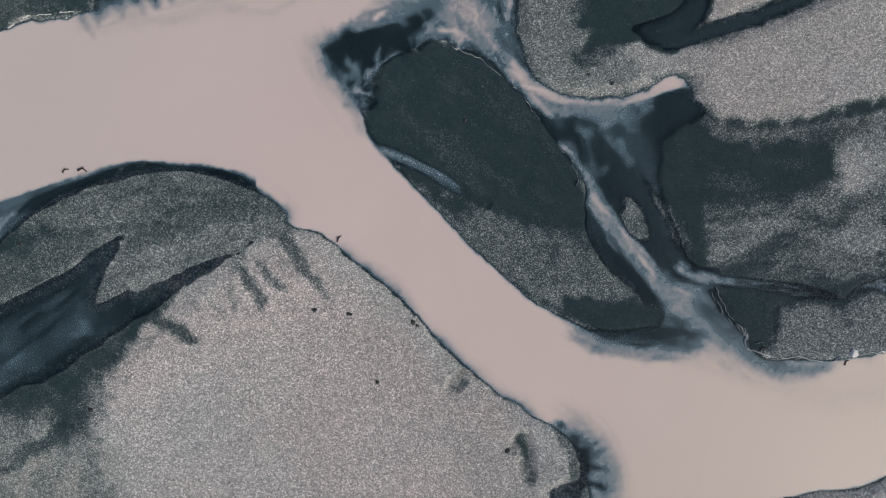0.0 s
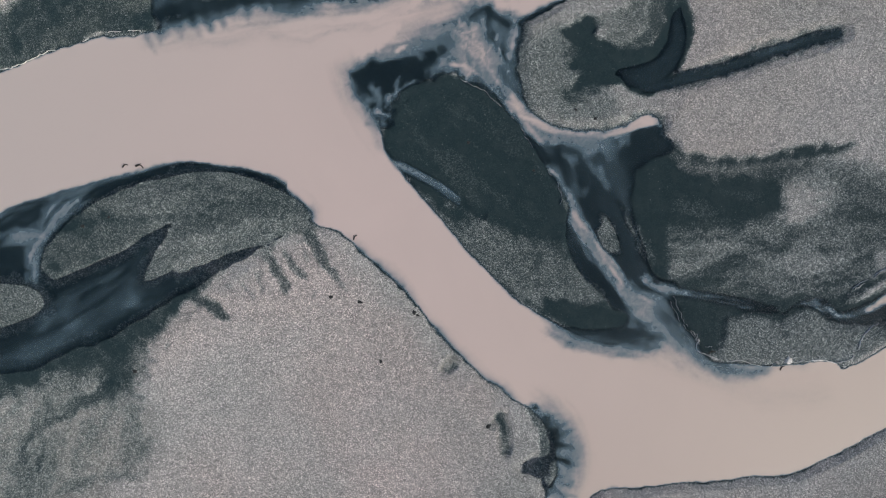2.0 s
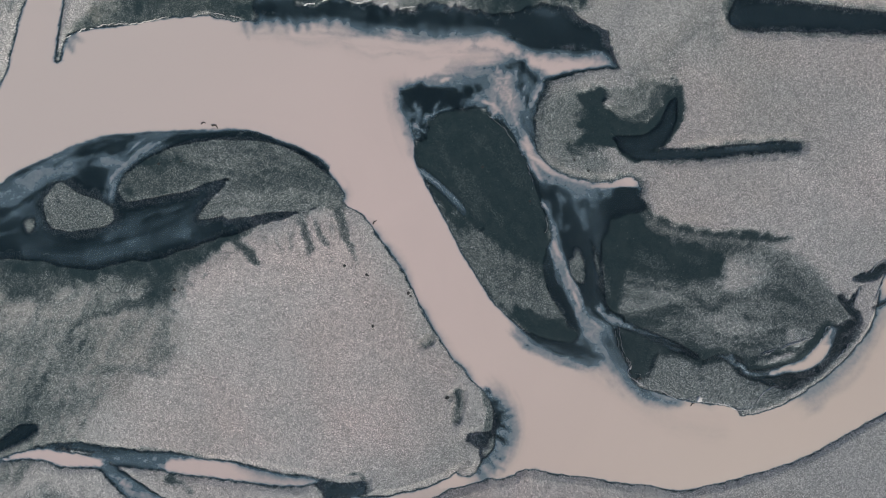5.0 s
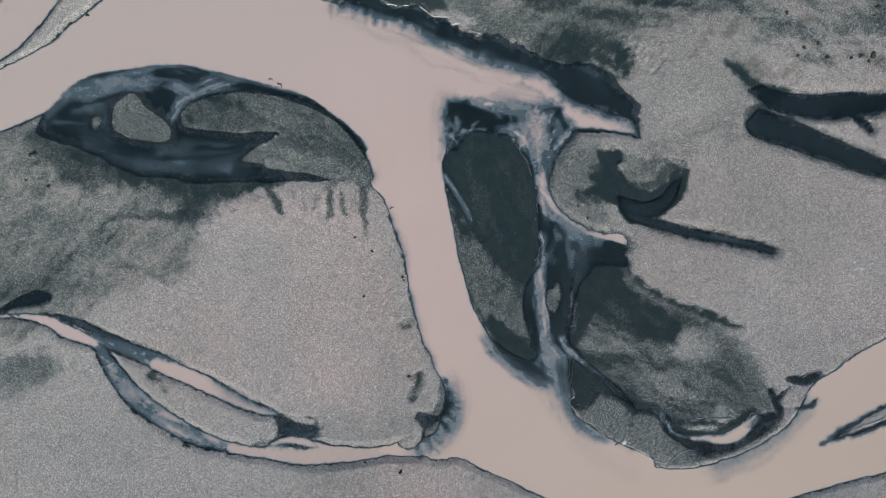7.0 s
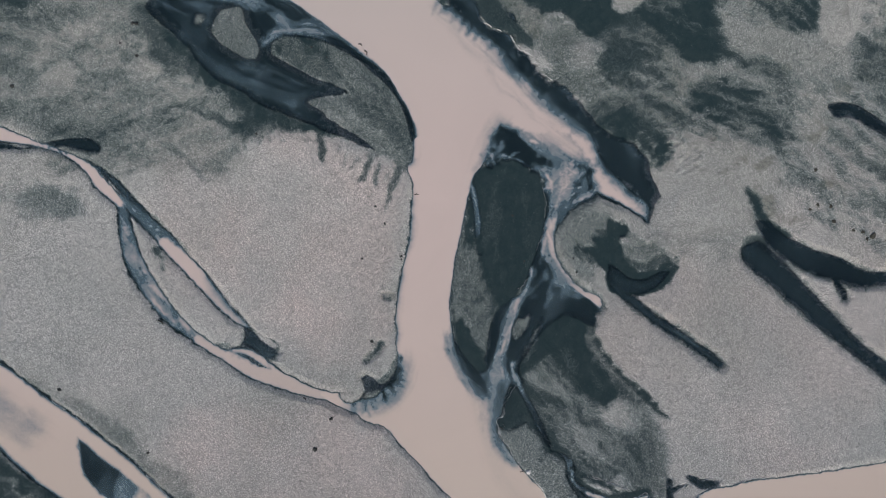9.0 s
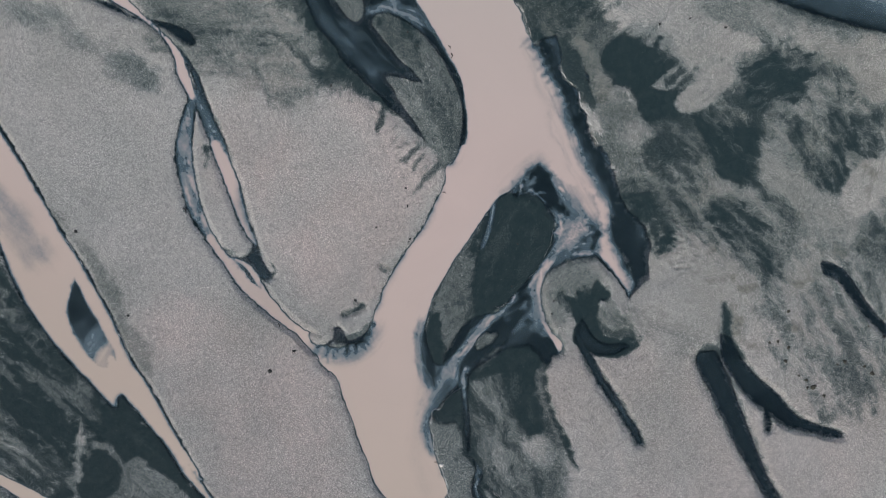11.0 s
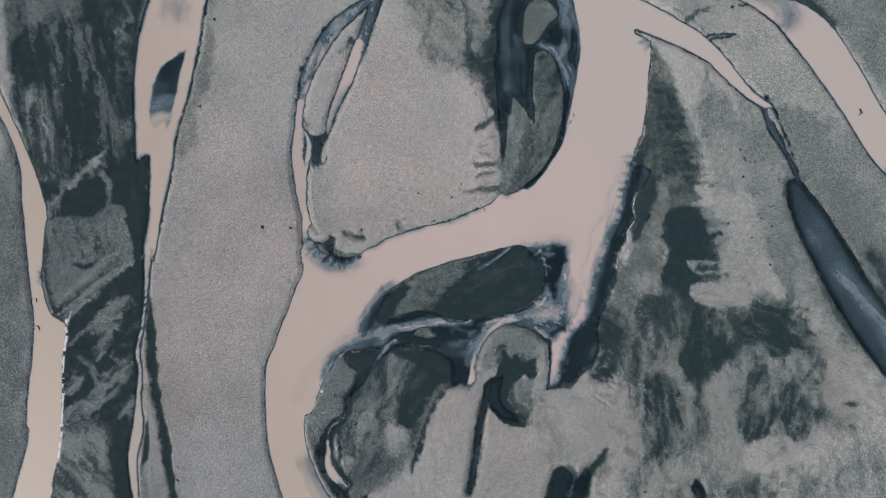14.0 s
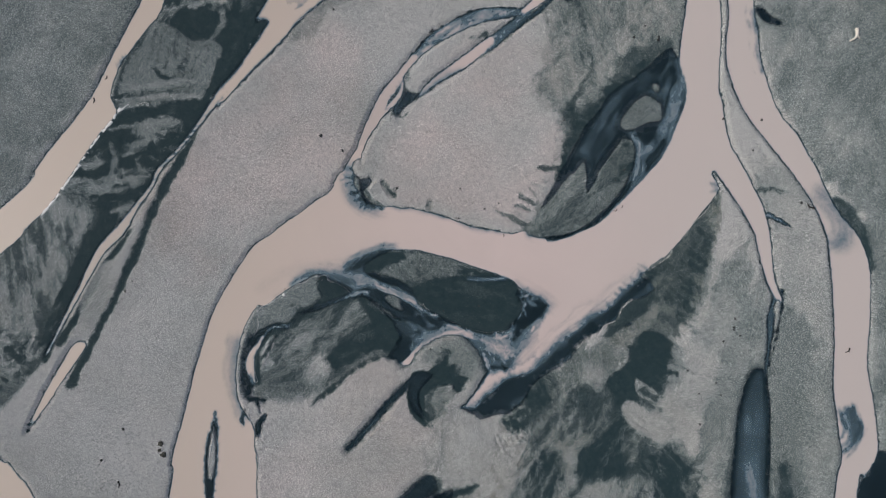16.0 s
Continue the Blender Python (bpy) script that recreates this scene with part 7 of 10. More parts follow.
# island grain
damp([(0.7, 11.8), (3.7, 12.7), (8.0, 11.2), (12.0, 6.7), (10.4, 5.1), (5.6, 6.3), (1.6, 8.4)], wet=0.84, soft=1.6, grain=0.5, replace=1, moss=0.2)
# island moss
damp([(5.6, 14.2), (8.6, 13.6), (9.8, 10.9), (8.0, 9.1), (6.2, 11.5)], wet=0.97, soft=1.0, grain=0.8, moss=0.8)
# island streaks
fringe([(0.1, 6.6), (3.8, 5.1), (8.0, 3.9), (12.3, 2.7), (13.5, 1.2)], [(2.6, 3.6), (6.8, 1.5), (11.7, -0.0), (15.9, -1.8), (17.2, -3.0)], wet=0.88, step=0.7, width=0.8, seed=21)
# island streaks
fringe([(5.0, 2.4), (9.3, 0.6), (12.9, -0.6)], [(8.7, -0.6), (13.5, -3.0), (16.6, -4.2)], wet=0.8, step=0.9, width=0.5, seed=22)
# island tail
damp([(12.9, -5.9), (19.0, -5.6), (23.4, -7.2), (22.6, -8.7), (17.8, -8.9), (14.8, -8.0)], wet=0.93, soft=0.6, grain=0.7, turn=-11)
# island shore
dstreak([(-5.3, 7.8, 0.42), (-2.9, 5.1, 0.42), (0.8, 1.5, 0.42), (4.4, -2.2, 0.42), (8.1, -4.6, 0.36), (11.7, -6.4, 0.36)], wet=0.95)
# flank gravel
dstreak([(-4.4, 8.1, 0.30), (-1.7, 6.3, 0.61), (0.7, 5.4, 0.73)], wet=0.62)
# clear again
river("mixing channel", [(5.5, 18.8), (8.6, 16.2), (11.9, 14.2), (19.5, 15.5), (25.8, 17.6), (25.5, 15.2), (23.7, 13.1), (22.6, 8.5), (25.9, 0.1), (26.9, -2.3), (27.5, -7.2), (23.9, -7.2), (20.2, -4.2), (16.5, 0.0), (13.8, 4.9), (12.9, 9.1), (9.8, 13.6), (6.7, 16.9)], silt=-0.97, feather=0.5)
# silt haze
wisp([(13.4, 13.6, 1.82), (15.9, 10.9, 3.64), (18.3, 8.5, 4.24), (20.1, 5.5, 3.64), (22.6, 1.3, 3.03), (24.4, -1.8, 1.82)], silt=0.2, soft=2.5, vein=0.4)
# silt haze
wisp([(20.7, 13.7, 1.21), (21.9, 11.0, 1.82), (21.9, 8.5, 1.21)], silt=0.14, soft=2.5, calm=1)
# silt drift
wisp([(0.9, 27.2, 4.24), (2.8, 24.2, 3.64), (4.4, 21.2, 2.42), (6.3, 18.8, 0.97), (7.7, 17.6, 0.48)], silt=0.85, soft=1.8, vein=0.5, puff=0.5)
# silt drift
wisp([(6.1, 21.2, 0.61), (7.6, 19.2, 1.09), (9.8, 17.7, 1.09), (12.8, 16.7, 1.21), (15.2, 15.8, 1.21), (17.7, 16.0, 1.33), (20.7, 17.1, 1.09), (23.1, 17.8, 1.58), (24.3, 17.9, 1.70)], silt=1, soft=0.8)
# silt drift
wisp([(7.0, 17.9, 0.30), (8.9, 15.7, 0.36), (10.1, 13.6, 0.48), (11.3, 11.8, 0.67), (13.1, 10.6, 1.09), (14.1, 8.5, 1.21), (15.3, 6.4, 1.45), (16.8, 4.0, 1.70), (18.3, 1.8, 2.06), (20.2, -0.6, 2.42), (22.6, -3.6, 2.79), (24.8, -6.0, 3.03), (26.6, -8.4, 3.39), (28.7, -10.8, 3.64)], silt=0.74, soft=1.2, vein=0.35)
# silt drift
wisp([(11.9, 11.2, 0.30), (13.8, 9.7, 0.55), (14.7, 7.3, 0.61), (16.2, 4.9, 0.85), (18.3, 2.2, 0.97), (20.5, -0.3, 0.61), (22.6, -3.0, 0.24)], silt=0.92, soft=1.0)
# silt drift
wisp([(13.4, 15.2, 2.18), (16.5, 14.1, 3.64), (19.5, 14.3, 3.03), (21.9, 15.2, 1.21)], silt=0.62, soft=2.4, puff=0.4)
# silt drift
wisp([(17.1, 13.7, 0.42), (17.6, 10.9, 0.36), (16.9, 7.9, 0.12)], silt=0.5, soft=0.9, puff=0.5)
# silt drift
wisp([(19.0, 13.7, 0.42), (18.7, 10.3, 0.36), (17.7, 7.0, 0.12)], silt=0.42, soft=0.9, puff=0.5)
# silt drift
wisp([(20.8, 13.7, 0.36), (20.5, 10.8, 0.30), (19.4, 8.5, 0.12)], silt=0.36, soft=0.9, puff=0.5)
# silt drift
wisp([(15.3, 13.7, 0.36), (15.6, 10.9, 0.36), (16.3, 7.8, 0.18)], silt=0.45, soft=0.9, puff=0.5)
# silt drift
wisp([(14.0, 14.3, 0.30), (14.7, 12.1, 0.48), (15.3, 9.1, 0.30)], silt=0.3, soft=0.9, puff=0.5)
# silt drift
wisp([(9.5, 16.5, 0.61), (11.0, 15.4, 1.82), (11.9, 13.8, 1.70), (12.8, 12.2, 0.85)], silt=0.34, soft=0.9, vein=0.3)
# silt drift
wisp([(11.9, 16.7, 0.18), (12.8, 15.2, 0.24), (13.4, 13.6, 0.18)], silt=0.75, soft=0.5, puff=0.6)
# silt drift
wisp([(5.5, 23.0, 0.61), (6.1, 21.5, 0.73), (6.7, 20.3, 0.48)], silt=-0.5, soft=0.8, vein=0.4)
# silt drift
wisp([(25.5, -2.0, 0.36), (27.0, -3.0, 0.61), (29.3, -3.5, 0.67), (32.3, -3.8, 0.61), (36.0, -4.4, 0.48), (38.7, -4.8, 0.24)], silt=0.78, soft=1.0, sink=0.16)
# silt drift
wisp([(25.0, -4.3, 0.97), (26.4, -5.1, 1.21), (27.5, -6.0, 0.61)], silt=0.8, soft=1.2)
# silt drift
wisp([(28.1, -3.9, 0.42), (29.6, -5.1, 0.55), (30.9, -6.4, 0.36)], silt=0.6, soft=0.8, sink=0.14)
# silt drift
wisp([(23.8, -4.8, 1.82), (26.9, -8.4, 3.64), (30.5, -12.0, 4.85)], silt=0.78, soft=3, puff=0.2)
# silt drift
wisp([(27.2, -6.1, 0.61), (29.9, -9.1, 1.21), (33.0, -11.5, 1.33), (36.6, -12.7, 1.09), (40.9, -12.6, 0.73)], silt=-0.7, soft=1.6, calm=1)
# silt drift
wisp([(30.5, -10.2, 0.61), (33.6, -12.6, 0.85), (36.6, -13.5, 0.48)], silt=-0.4, soft=2.2)
# silt drift
wisp([(13.5, -7.3, 0.48), (16.6, -9.1, 0.73), (19.6, -9.5, 1.45), (23.3, -9.6, 2.42), (26.0, -9.9, 1.21)], silt=-0.62, soft=2.2)
# silt drift
wisp([(21.4, -7.8, 0.61), (23.3, -9.0, 0.97), (25.4, -8.7, 0.61)], silt=-0.6, soft=1.4)
# silt drift
wisp([(-7.6, 10.7, 0.24), (-5.3, 9.8, 0.55), (-2.9, 8.6, 0.85), (-0.5, 7.4, 0.73), (1.8, 5.5, 0.18)], silt=0.6, soft=1.1, sink=0.14)
# silt drift
wisp([(-8.1, 20.2, 0.73), (-6.0, 19.6, 1.82), (-3.6, 20.5, 1.45), (-1.2, 21.7, 1.21)], silt=0.5, soft=1.4, puff=0.9)
# silt drift
wisp([(-6.0, 20.5, 0.36), (-4.2, 20.8, 0.61), (-2.4, 22.0, 0.61)], silt=0.7, soft=0.9, puff=0.9)
# silt drift
wisp([(-10.7, 16.7, 0.61), (-8.7, 16.5, 1.45), (-7.3, 15.9, 1.58), (-6.5, 14.7, 0.48)], silt=0.9, soft=1.2, puff=0.9)
# silt drift
wisp([(-12.2, 19.4, 0.48), (-11.1, 18.7, 0.85), (-11.4, 17.6, 0.36)], silt=0.55, soft=1.0, puff=0.9)
# silt drift
wisp([(-7.5, 24.6, 0.48), (-6.0, 24.3, 0.85), (-4.8, 24.8, 0.73)], silt=0.66, soft=0.7, puff=0.7)
# silt drift
wisp([(-6.6, 22.9, 0.36), (-5.4, 23.4, 0.48), (-4.5, 23.8, 0.24)], silt=0.5, soft=0.6, puff=0.7)
# lens islet
dry([(19.3, 4.5), (20.4, 3.7), (21.3, 2.2), (21.6, 1.0), (20.4, 1.0), (19.3, 2.2), (18.8, 3.5)], wet=0.62, soft=0.7, rough=0.2, rise=0.08)
# sliver islet
dry([(21.1, 7.8), (22.0, 7.2), (23.1, 5.4), (24.3, 3.2), (25.0, 0.8), (24.5, 1.0), (23.6, 2.8), (22.3, 5.0), (21.4, 6.6)], wet=0.5, soft=0.5, rough=0.2, rise=0.08)
# flat gravel
damp([(25.9, -0.8), (25.3, 3.7), (27.4, 4.4), (31.1, 5.1), (33.8, 4.8), (36.2, 3.5), (39.5, 4.3), (47.3, 4.3), (49.3, -1.0), (37.2, -2.2), (29.9, -1.7)], wet=0.63, soft=1.2, grain=0.25, replace=1, swirl=0.16, turn=0)
# grey sheet
damp([(22.8, 15.2), (26.8, 14.3), (31.0, 13.7), (37.1, 13.5), (39.5, 12.6), (39.5, 10.9), (32.8, 10.9), (28.6, 11.6), (25.0, 12.9)], wet=0.62, soft=0.7, grain=0.4, replace=1, turn=-5)
# east hollow
damp([(21.3, 14.3), (24.0, 13.3), (25.9, 11.6), (29.2, 10.6), (31.6, 10.3), (34.1, 10.5), (37.1, 10.8), (39.5, 10.2), (40.3, 8.9), (39.0, 7.3), (37.1, 6.9), (34.7, 7.2), (33.2, 6.9), (31.2, 7.9), (31.5, 6.0), (29.2, 6.0), (27.4, 4.9), (25.0, 6.0), (22.9, 8.5), (21.3, 11.0)], wet=1, soft=0.7, grain=0.1, turn=-5)
# hollow fingers
fringe([(25.9, 6.4), (28.6, 6.1), (31.7, 6.5), (34.1, 7.1), (37.1, 6.9)], [(26.7, 3.7), (29.5, 4.2), (33.2, 4.1), (35.4, 4.2), (38.3, 5.6)], wet=0.88, step=0.9, width=1.0, seed=24)
# hollow finger
dstreak([(33.3, 7.3, 0.97), (34.9, 5.6, 0.97), (36.6, 4.1, 0.48)], wet=0.98)
# hollow knob
dstreak([(36.8, 9.2, 0.85), (38.6, 9.6, 0.97), (39.6, 8.9, 0.61)], wet=1)
# hollow streaks
fringe([(25.0, 12.2), (28.6, 10.9), (32.2, 10.5), (35.9, 10.9)], [(26.8, 12.7), (31.0, 11.6), (35.3, 11.2), (39.5, 12.0)], wet=0.85, step=1.0, width=0.5, seed=25)
# east line
dstreak([(24.6, 15.3, 0.30), (28.0, 14.3, 0.30), (31.0, 13.9, 0.30), (34.6, 13.8, 0.12)], wet=0.92)
# east line
dstreak([(35.6, 13.0, 0.24), (38.3, 13.4, 0.48), (41.0, 14.0, 0.55), (43.7, 14.8, 0.61), (47.2, 15.9, 0.61)], wet=0.98)
# east line
dstreak([(38.3, 12.3, 0.61), (41.3, 12.6, 0.85), (44.3, 13.4, 0.61)], wet=0.8)
# sheet seam
dstreak([(30.2, 13.3, 0.36), (30.7, 11.5, 0.30)], wet=0.85)
# flat stain
damp([(37.7, 1.1), (41.2, 2.2), (45.1, 2.5), (45.2, 1.3), (43.4, 0.2), (40.8, -1.1), (37.2, -0.7)], wet=0.86, soft=0.6, grain=0.2)
# stain edge
dstreak([(42.1, 1.8, 0.41), (43.7, 0.9, 0.41), (42.8, -0.1, 0.32), (41.0, -1.1, 0.32)], wet=0.97)
# flat crack
dstreak([(45.0, -0.5, 0.49), (46.5, -1.9, 0.57), (47.3, -3.4, 0.41)], wet=0.9)
stream("rivulet", [(26.2, -1.6, 0.81), (29.8, -3.0, 0.97), (34.9, -4.1, 0.89), (39.2, -4.9, 0.97), (42.7, -5.3, 0.73)], silt=0.12, depth=0.26, bank=0.6, feather=0.5)
# rivulet milk
wisp([(26.3, -2.3, 0.49), (30.7, -3.7, 0.65), (34.9, -4.3, 0.57), (38.7, -4.7, 0.24)], silt=0.8, soft=0.5)
stream("rivulet", [(42.5, -5.0, 0.49), (44.8, -4.0, 0.81), (46.9, -4.0, 0.97), (48.8, -5.3, 0.97), (51.2, -5.0, 1.79), (53.8, -3.7, 1.79)], silt=0.15, depth=0.3, bank=0.8, feather=0.6)
# rivulet milk
wisp([(45.4, -3.6, 0.24), (47.0, -4.3, 0.49), (48.5, -5.3, 0.32)], silt=0.7, soft=0.5)
stream("bay", [(54.5, -4.7, 0.81), (58.6, -2.6, 0.89), (61.3, 0.4, 0.81), (62.2, 3.5, 0.81)], silt=0.08, depth=0.3, bank=0.7, feather=0.7, clear=1)
# bay milk
wisp([(53.5, -4.1, 0.49), (56.1, -2.6, 1.30), (58.6, -0.5, 1.62), (59.8, 1.8, 1.62), (60.5, 4.0, 1.30), (60.7, 5.3, 0.65)], silt=1, soft=0.8, sink=0.3)
# bay shore
dstreak([(49.2, -3.2, 0.81), (53.3, -0.8, 1.14), (57.0, 1.2, 0.97), (58.4, 3.6, 0.65)], wet=1)
# islet crack
dstreak([(42.8, -5.4, 0.32), (42.6, -6.9, 0.32), (43.1, -8.3, 0.41)], wet=0.92)
# islet crack
dstreak([(39.7, -5.5, 0.41), (42.1, -6.5, 0.32)], wet=0.85)
# islet dark
damp([(30.8, -4.0), (34.3, -5.0), (35.3, -6.5), (35.0, -9.0), (32.5, -8.6), (29.5, -6.3)], wet=0.9, soft=0.5, grain=0.4)
# hook shore
damp([(12.7, 28.1), (14.6, 29.7), (16.0, 30.8), (17.1, 29.6), (17.0, 28.1), (18.2, 27.3), (20.9, 26.7), (24.1, 27.3), (25.7, 29.7), (25.8, 32.6), (27.9, 33.8), (29.2, 29.6), (28.5, 26.0), (27.2, 24.1), (25.3, 21.2), (22.4, 21.2), (21.0, 22.1), (17.7, 22.0), (14.6, 20.6), (15.1, 22.3), (16.6, 23.4), (14.0, 23.8), (15.3, 26.1)], wet=1, soft=0.5, grain=0.12, turn=-1)
# hook teeth
fringe([(15.7, 30.4), (14.3, 26.8), (16.0, 24.2), (16.7, 22.7)], [(13.6, 30.4), (12.7, 25.7), (13.9, 23.8), (14.3, 20.3)], wet=0.92, step=0.7, width=0.7, seed=26)
# hook teeth
fringe([(25.7, 32.2), (26.7, 33.2), (27.9, 33.5)], [(24.9, 34.1), (26.2, 34.9), (27.9, 34.9)], wet=0.85, step=0.6, width=0.6, seed=27)
# hook veil
damp([(18.5, 26.3), (22.0, 27.4), (24.0, 30.1), (23.9, 32.7), (25.4, 33.0), (25.3, 29.7), (23.4, 26.7), (20.3, 25.8)], wet=0.85, soft=0.6, grain=0.6, moss=0.5)
# hook shade
damp([(20.8, 32.1), (23.4, 35.9), (26.8, 39.8), (30.8, 44.7), (25.9, 44.6), (21.8, 39.7), (18.7, 34.2)], wet=0.36, soft=3.0, grain=0.4, moss=0.3, turn=56)
# ditch sheen, put into the water colour as thin silt
wisp([(37.4, 26.9, 0.57), (41.3, 28.4, 0.73), (45.1, 29.8, 0.57)], silt=0.4, soft=0.8, calm=1)
# pool sheen, likewise coloured in with silt
wisp([(25.7, 23.5, 0.97), (27.8, 25.6, 1.30), (28.6, 27.8, 0.65)], silt=0.36, soft=1.6, calm=1)
# bar pool's blue sheen, coloured in with silt
wisp([(-47.0, -12.0, 0.97), (-43.5, -8.7, 1.79), (-39.9, -6.0, 1.62), (-37.6, -4.1, 0.65)], silt=0.42, soft=1.6, calm=1)
# pool milk
wisp([(-51.8, -5.1, 0.49), (-51.0, -2.3, 0.97), (-48.8, -0.2, 0.81), (-46.4, 1.6, 0.49)], silt=0.85, soft=1.0)
# shore milk
wisp([(-59.3, -3.6, 0.49), (-55.8, -0.4, 0.65), (-50.5, 2.4, 0.97), (-44.4, 5.2, 0.65)], silt=0.5, soft=1.8, puff=0.3)
# lobe mottle
damp([(-50.0, -5.0), (-49.6, -2.4), (-48.0, -0.1), (-44.6, 1.8), (-40.5, 1.8), (-37.7, 0.2), (-39.9, -1.6), (-44.3, -4.3), (-48.2, -5.9)], wet=0.74, soft=0.9, grain=0.7, moss=0.4, turn=84)
# lobe knob
dstreak([(-48.2, 0.3, 0.65), (-47.2, -0.1, 0.81), (-46.2, 0.7, 0.49)], wet=1)
# lobe knob
dstreak([(-43.1, 1.8, 0.73), (-41.9, 1.5, 0.73)], wet=1)
# lobe knob
dstreak([(-49.3, -5.0, 0.65), (-48.1, -5.4, 0.81)], wet=1)
# lobe knob
dstreak([(-48.2, 1.1, 0.32), (-45.9, 1.8, 0.24)], wet=1)
# pool islet
damp([(-59.9, -8.5), (-57.1, -6.8), (-52.9, -7.0), (-50.8, -8.4), (-50.8, -10.2), (-53.6, -11.9), (-56.6, -13.8), (-58.9, -12.6)], wet=0.5, soft=0.8, grain=0.2, replace=1)
# pool shore
fringe([(-61.5, -18.7), (-56.6, -18.2), (-51.9, -16.7), (-46.4, -15.2), (-42.0, -12.6)], [(-60.3, -20.3), (-56.3, -19.6), (-51.7, -18.1), (-46.2, -16.6), (-41.3, -14.1)], wet=0.9, step=0.5, width=0.7, seed=28)
# grey tongue
damp([(-41.9, -10.9), (-36.2, -8.2), (-34.8, -8.9), (-38.0, -11.8), (-40.9, -16.1), (-42.3, -17.6), (-43.5, -15.3)], wet=0.5, soft=1.0, grain=0.3, replace=1, turn=56)
# tongue shade
damp([(-34.8, -8.8), (-34.1, -9.6), (-36.5, -11.9), (-38.5, -15.6), (-40.3, -19.3), (-41.9, -20.8), (-41.5, -17.4), (-38.6, -12.8)], wet=0.95, soft=0.6, grain=0.5, turn=56)
# tongue fringe
fringe([(-35.1, -9.6), (-36.9, -12.9), (-38.4, -16.0), (-39.7, -19.6)], [(-33.9, -10.6), (-35.1, -13.8), (-36.3, -17.3), (-37.5, -21.2)], wet=0.75, step=0.6, width=0.7, seed=29)
# crown combs
fringe([(-33.3, -6.0), (-29.5, -4.0), (-24.9, -2.1), (-20.4, 0.1)], [(-31.6, -8.2), (-28.1, -6.3), (-23.5, -4.2), (-19.3, -2.2)], wet=0.42, step=0.7, width=0.5, seed=30)
# cove hairs
fringe([(13.5, -20.0), (14.8, -22.3), (14.5, -25.6), (14.1, -27.9), (14.2, -31.0)], [(15.3, -19.4), (17.8, -22.9), (17.9, -26.4), (17.6, -30.0), (15.9, -32.7)], silt=-0.85, step=0.35, width=0.25, seed=31)
# shore puffs
fringe([(-39.3, 26.7), (-33.9, 28.4), (-27.6, 30.2), (-21.3, 31.9), (-14.1, 33.1), (-6.9, 34.6)], [(-37.6, 23.8), (-31.6, 25.2), (-26.3, 27.5), (-20.9, 29.7), (-13.6, 30.2), (-6.5, 32.0)], silt=-0.6, step=0.9, width=0.9, seed=32)
# shore puffs
fringe([(-65.8, 13.6), (-62.9, 15.8)], [(-63.7, 11.1), (-61.3, 13.6)], silt=-0.6, step=0.8, width=0.8, seed=33)
# shore puffs
fringe([(-39.5, 26.3), (-31.7, 29.0), (-23.2, 31.6), (-13.5, 34.5), (-3.5, 36.2)], [(-38.0, 22.7), (-30.1, 25.1), (-21.7, 28.1), (-12.7, 31.2), (-2.9, 33.8)], silt=-0.6, step=0.8, width=0.8, seed=34)
# jagged shore
dry([(-40.9, 29.5), (-38.9, 31.9), (-31.6, 34.2), (-24.1, 35.3), (-22.6, 34.6), (-26.0, 32.3), (-31.9, 29.9), (-37.6, 29.3)], wet=0.85, soft=0.8, rough=1.4, rise=0.15)
# shore teeth
fringe([(-1.8, 40.2), (3.3, 40.7), (8.4, 40.9), (11.3, 42.3)], [(-3.7, 42.4), (1.8, 44.0), (7.0, 43.9), (10.2, 44.3)], wet=0.95, step=0.5, width=0.6, seed=35)
# -- end of island and flats --

# -- shores --
# clean apron
damp([(2.9, 41.0), (5.2, 50.3), (13.8, 59.0), (21.1, 60.2), (27.1, 53.3), (27.4, 46.4), (21.1, 35.3), (12.6, 41.9)], wet=0.07, soft=2.2, grain=0.1, replace=1)
# marsh band
damp([(-7.6, 66.3), (25.2, 98.3), (35.9, 87.3), (27.5, 78.5), (17.7, 71.0), (7.1, 61.4)], wet=0.74, soft=3.0, grain=0.3, replace=1, swirl=0.2, turn=33)
# marsh band
damp([(-0.9, 53.6), (7.3, 61.2), (14.4, 65.7), (19.3, 72.3), (24.8, 69.5), (25.1, 65.5), (19.9, 65.8), (12.8, 59.9), (5.4, 54.5)], wet=0.82, soft=1.6, grain=0.5, swirl=0.25, turn=33)
# band feathers
fringe([(2.3, 51.8), (7.4, 55.3), (13.1, 59.7), (17.9, 63.5)], [(7.0, 51.4), (11.3, 54.2), (16.1, 58.1), (20.0, 60.6)], wet=0.55, step=0.7, width=0.8, seed=71)
# shore combs
fringe([(-3.6, 40.4), (-0.0, 41.0), (4.0, 41.3), (7.6, 42.7), (10.1, 43.8)], [(-2.5, 42.9), (0.6, 44.8), (4.4, 45.3), (7.3, 46.0), (9.9, 45.7)], wet=0.85, step=0.5, width=0.7, seed=72)
# ditch head
fringe([(29.7, 52.9), (27.1, 53.3), (25.0, 53.3)], [(24.6, 54.4), (22.7, 53.9), (22.8, 52.6)], wet=0.9, step=0.4, width=0.8, seed=73)
# ditch head
dstreak([(22.6, 52.8, 0.81), (26.4, 52.6, 1.63), (30.2, 52.6, 2.04), (34.4, 53.9, 2.24)], wet=0.97)
# ditch end
damp([(30.5, 47.7), (32.5, 50.2), (35.4, 49.9), (35.3, 47.0), (33.2, 45.6)], wet=0.97, soft=0.6, grain=0.6)
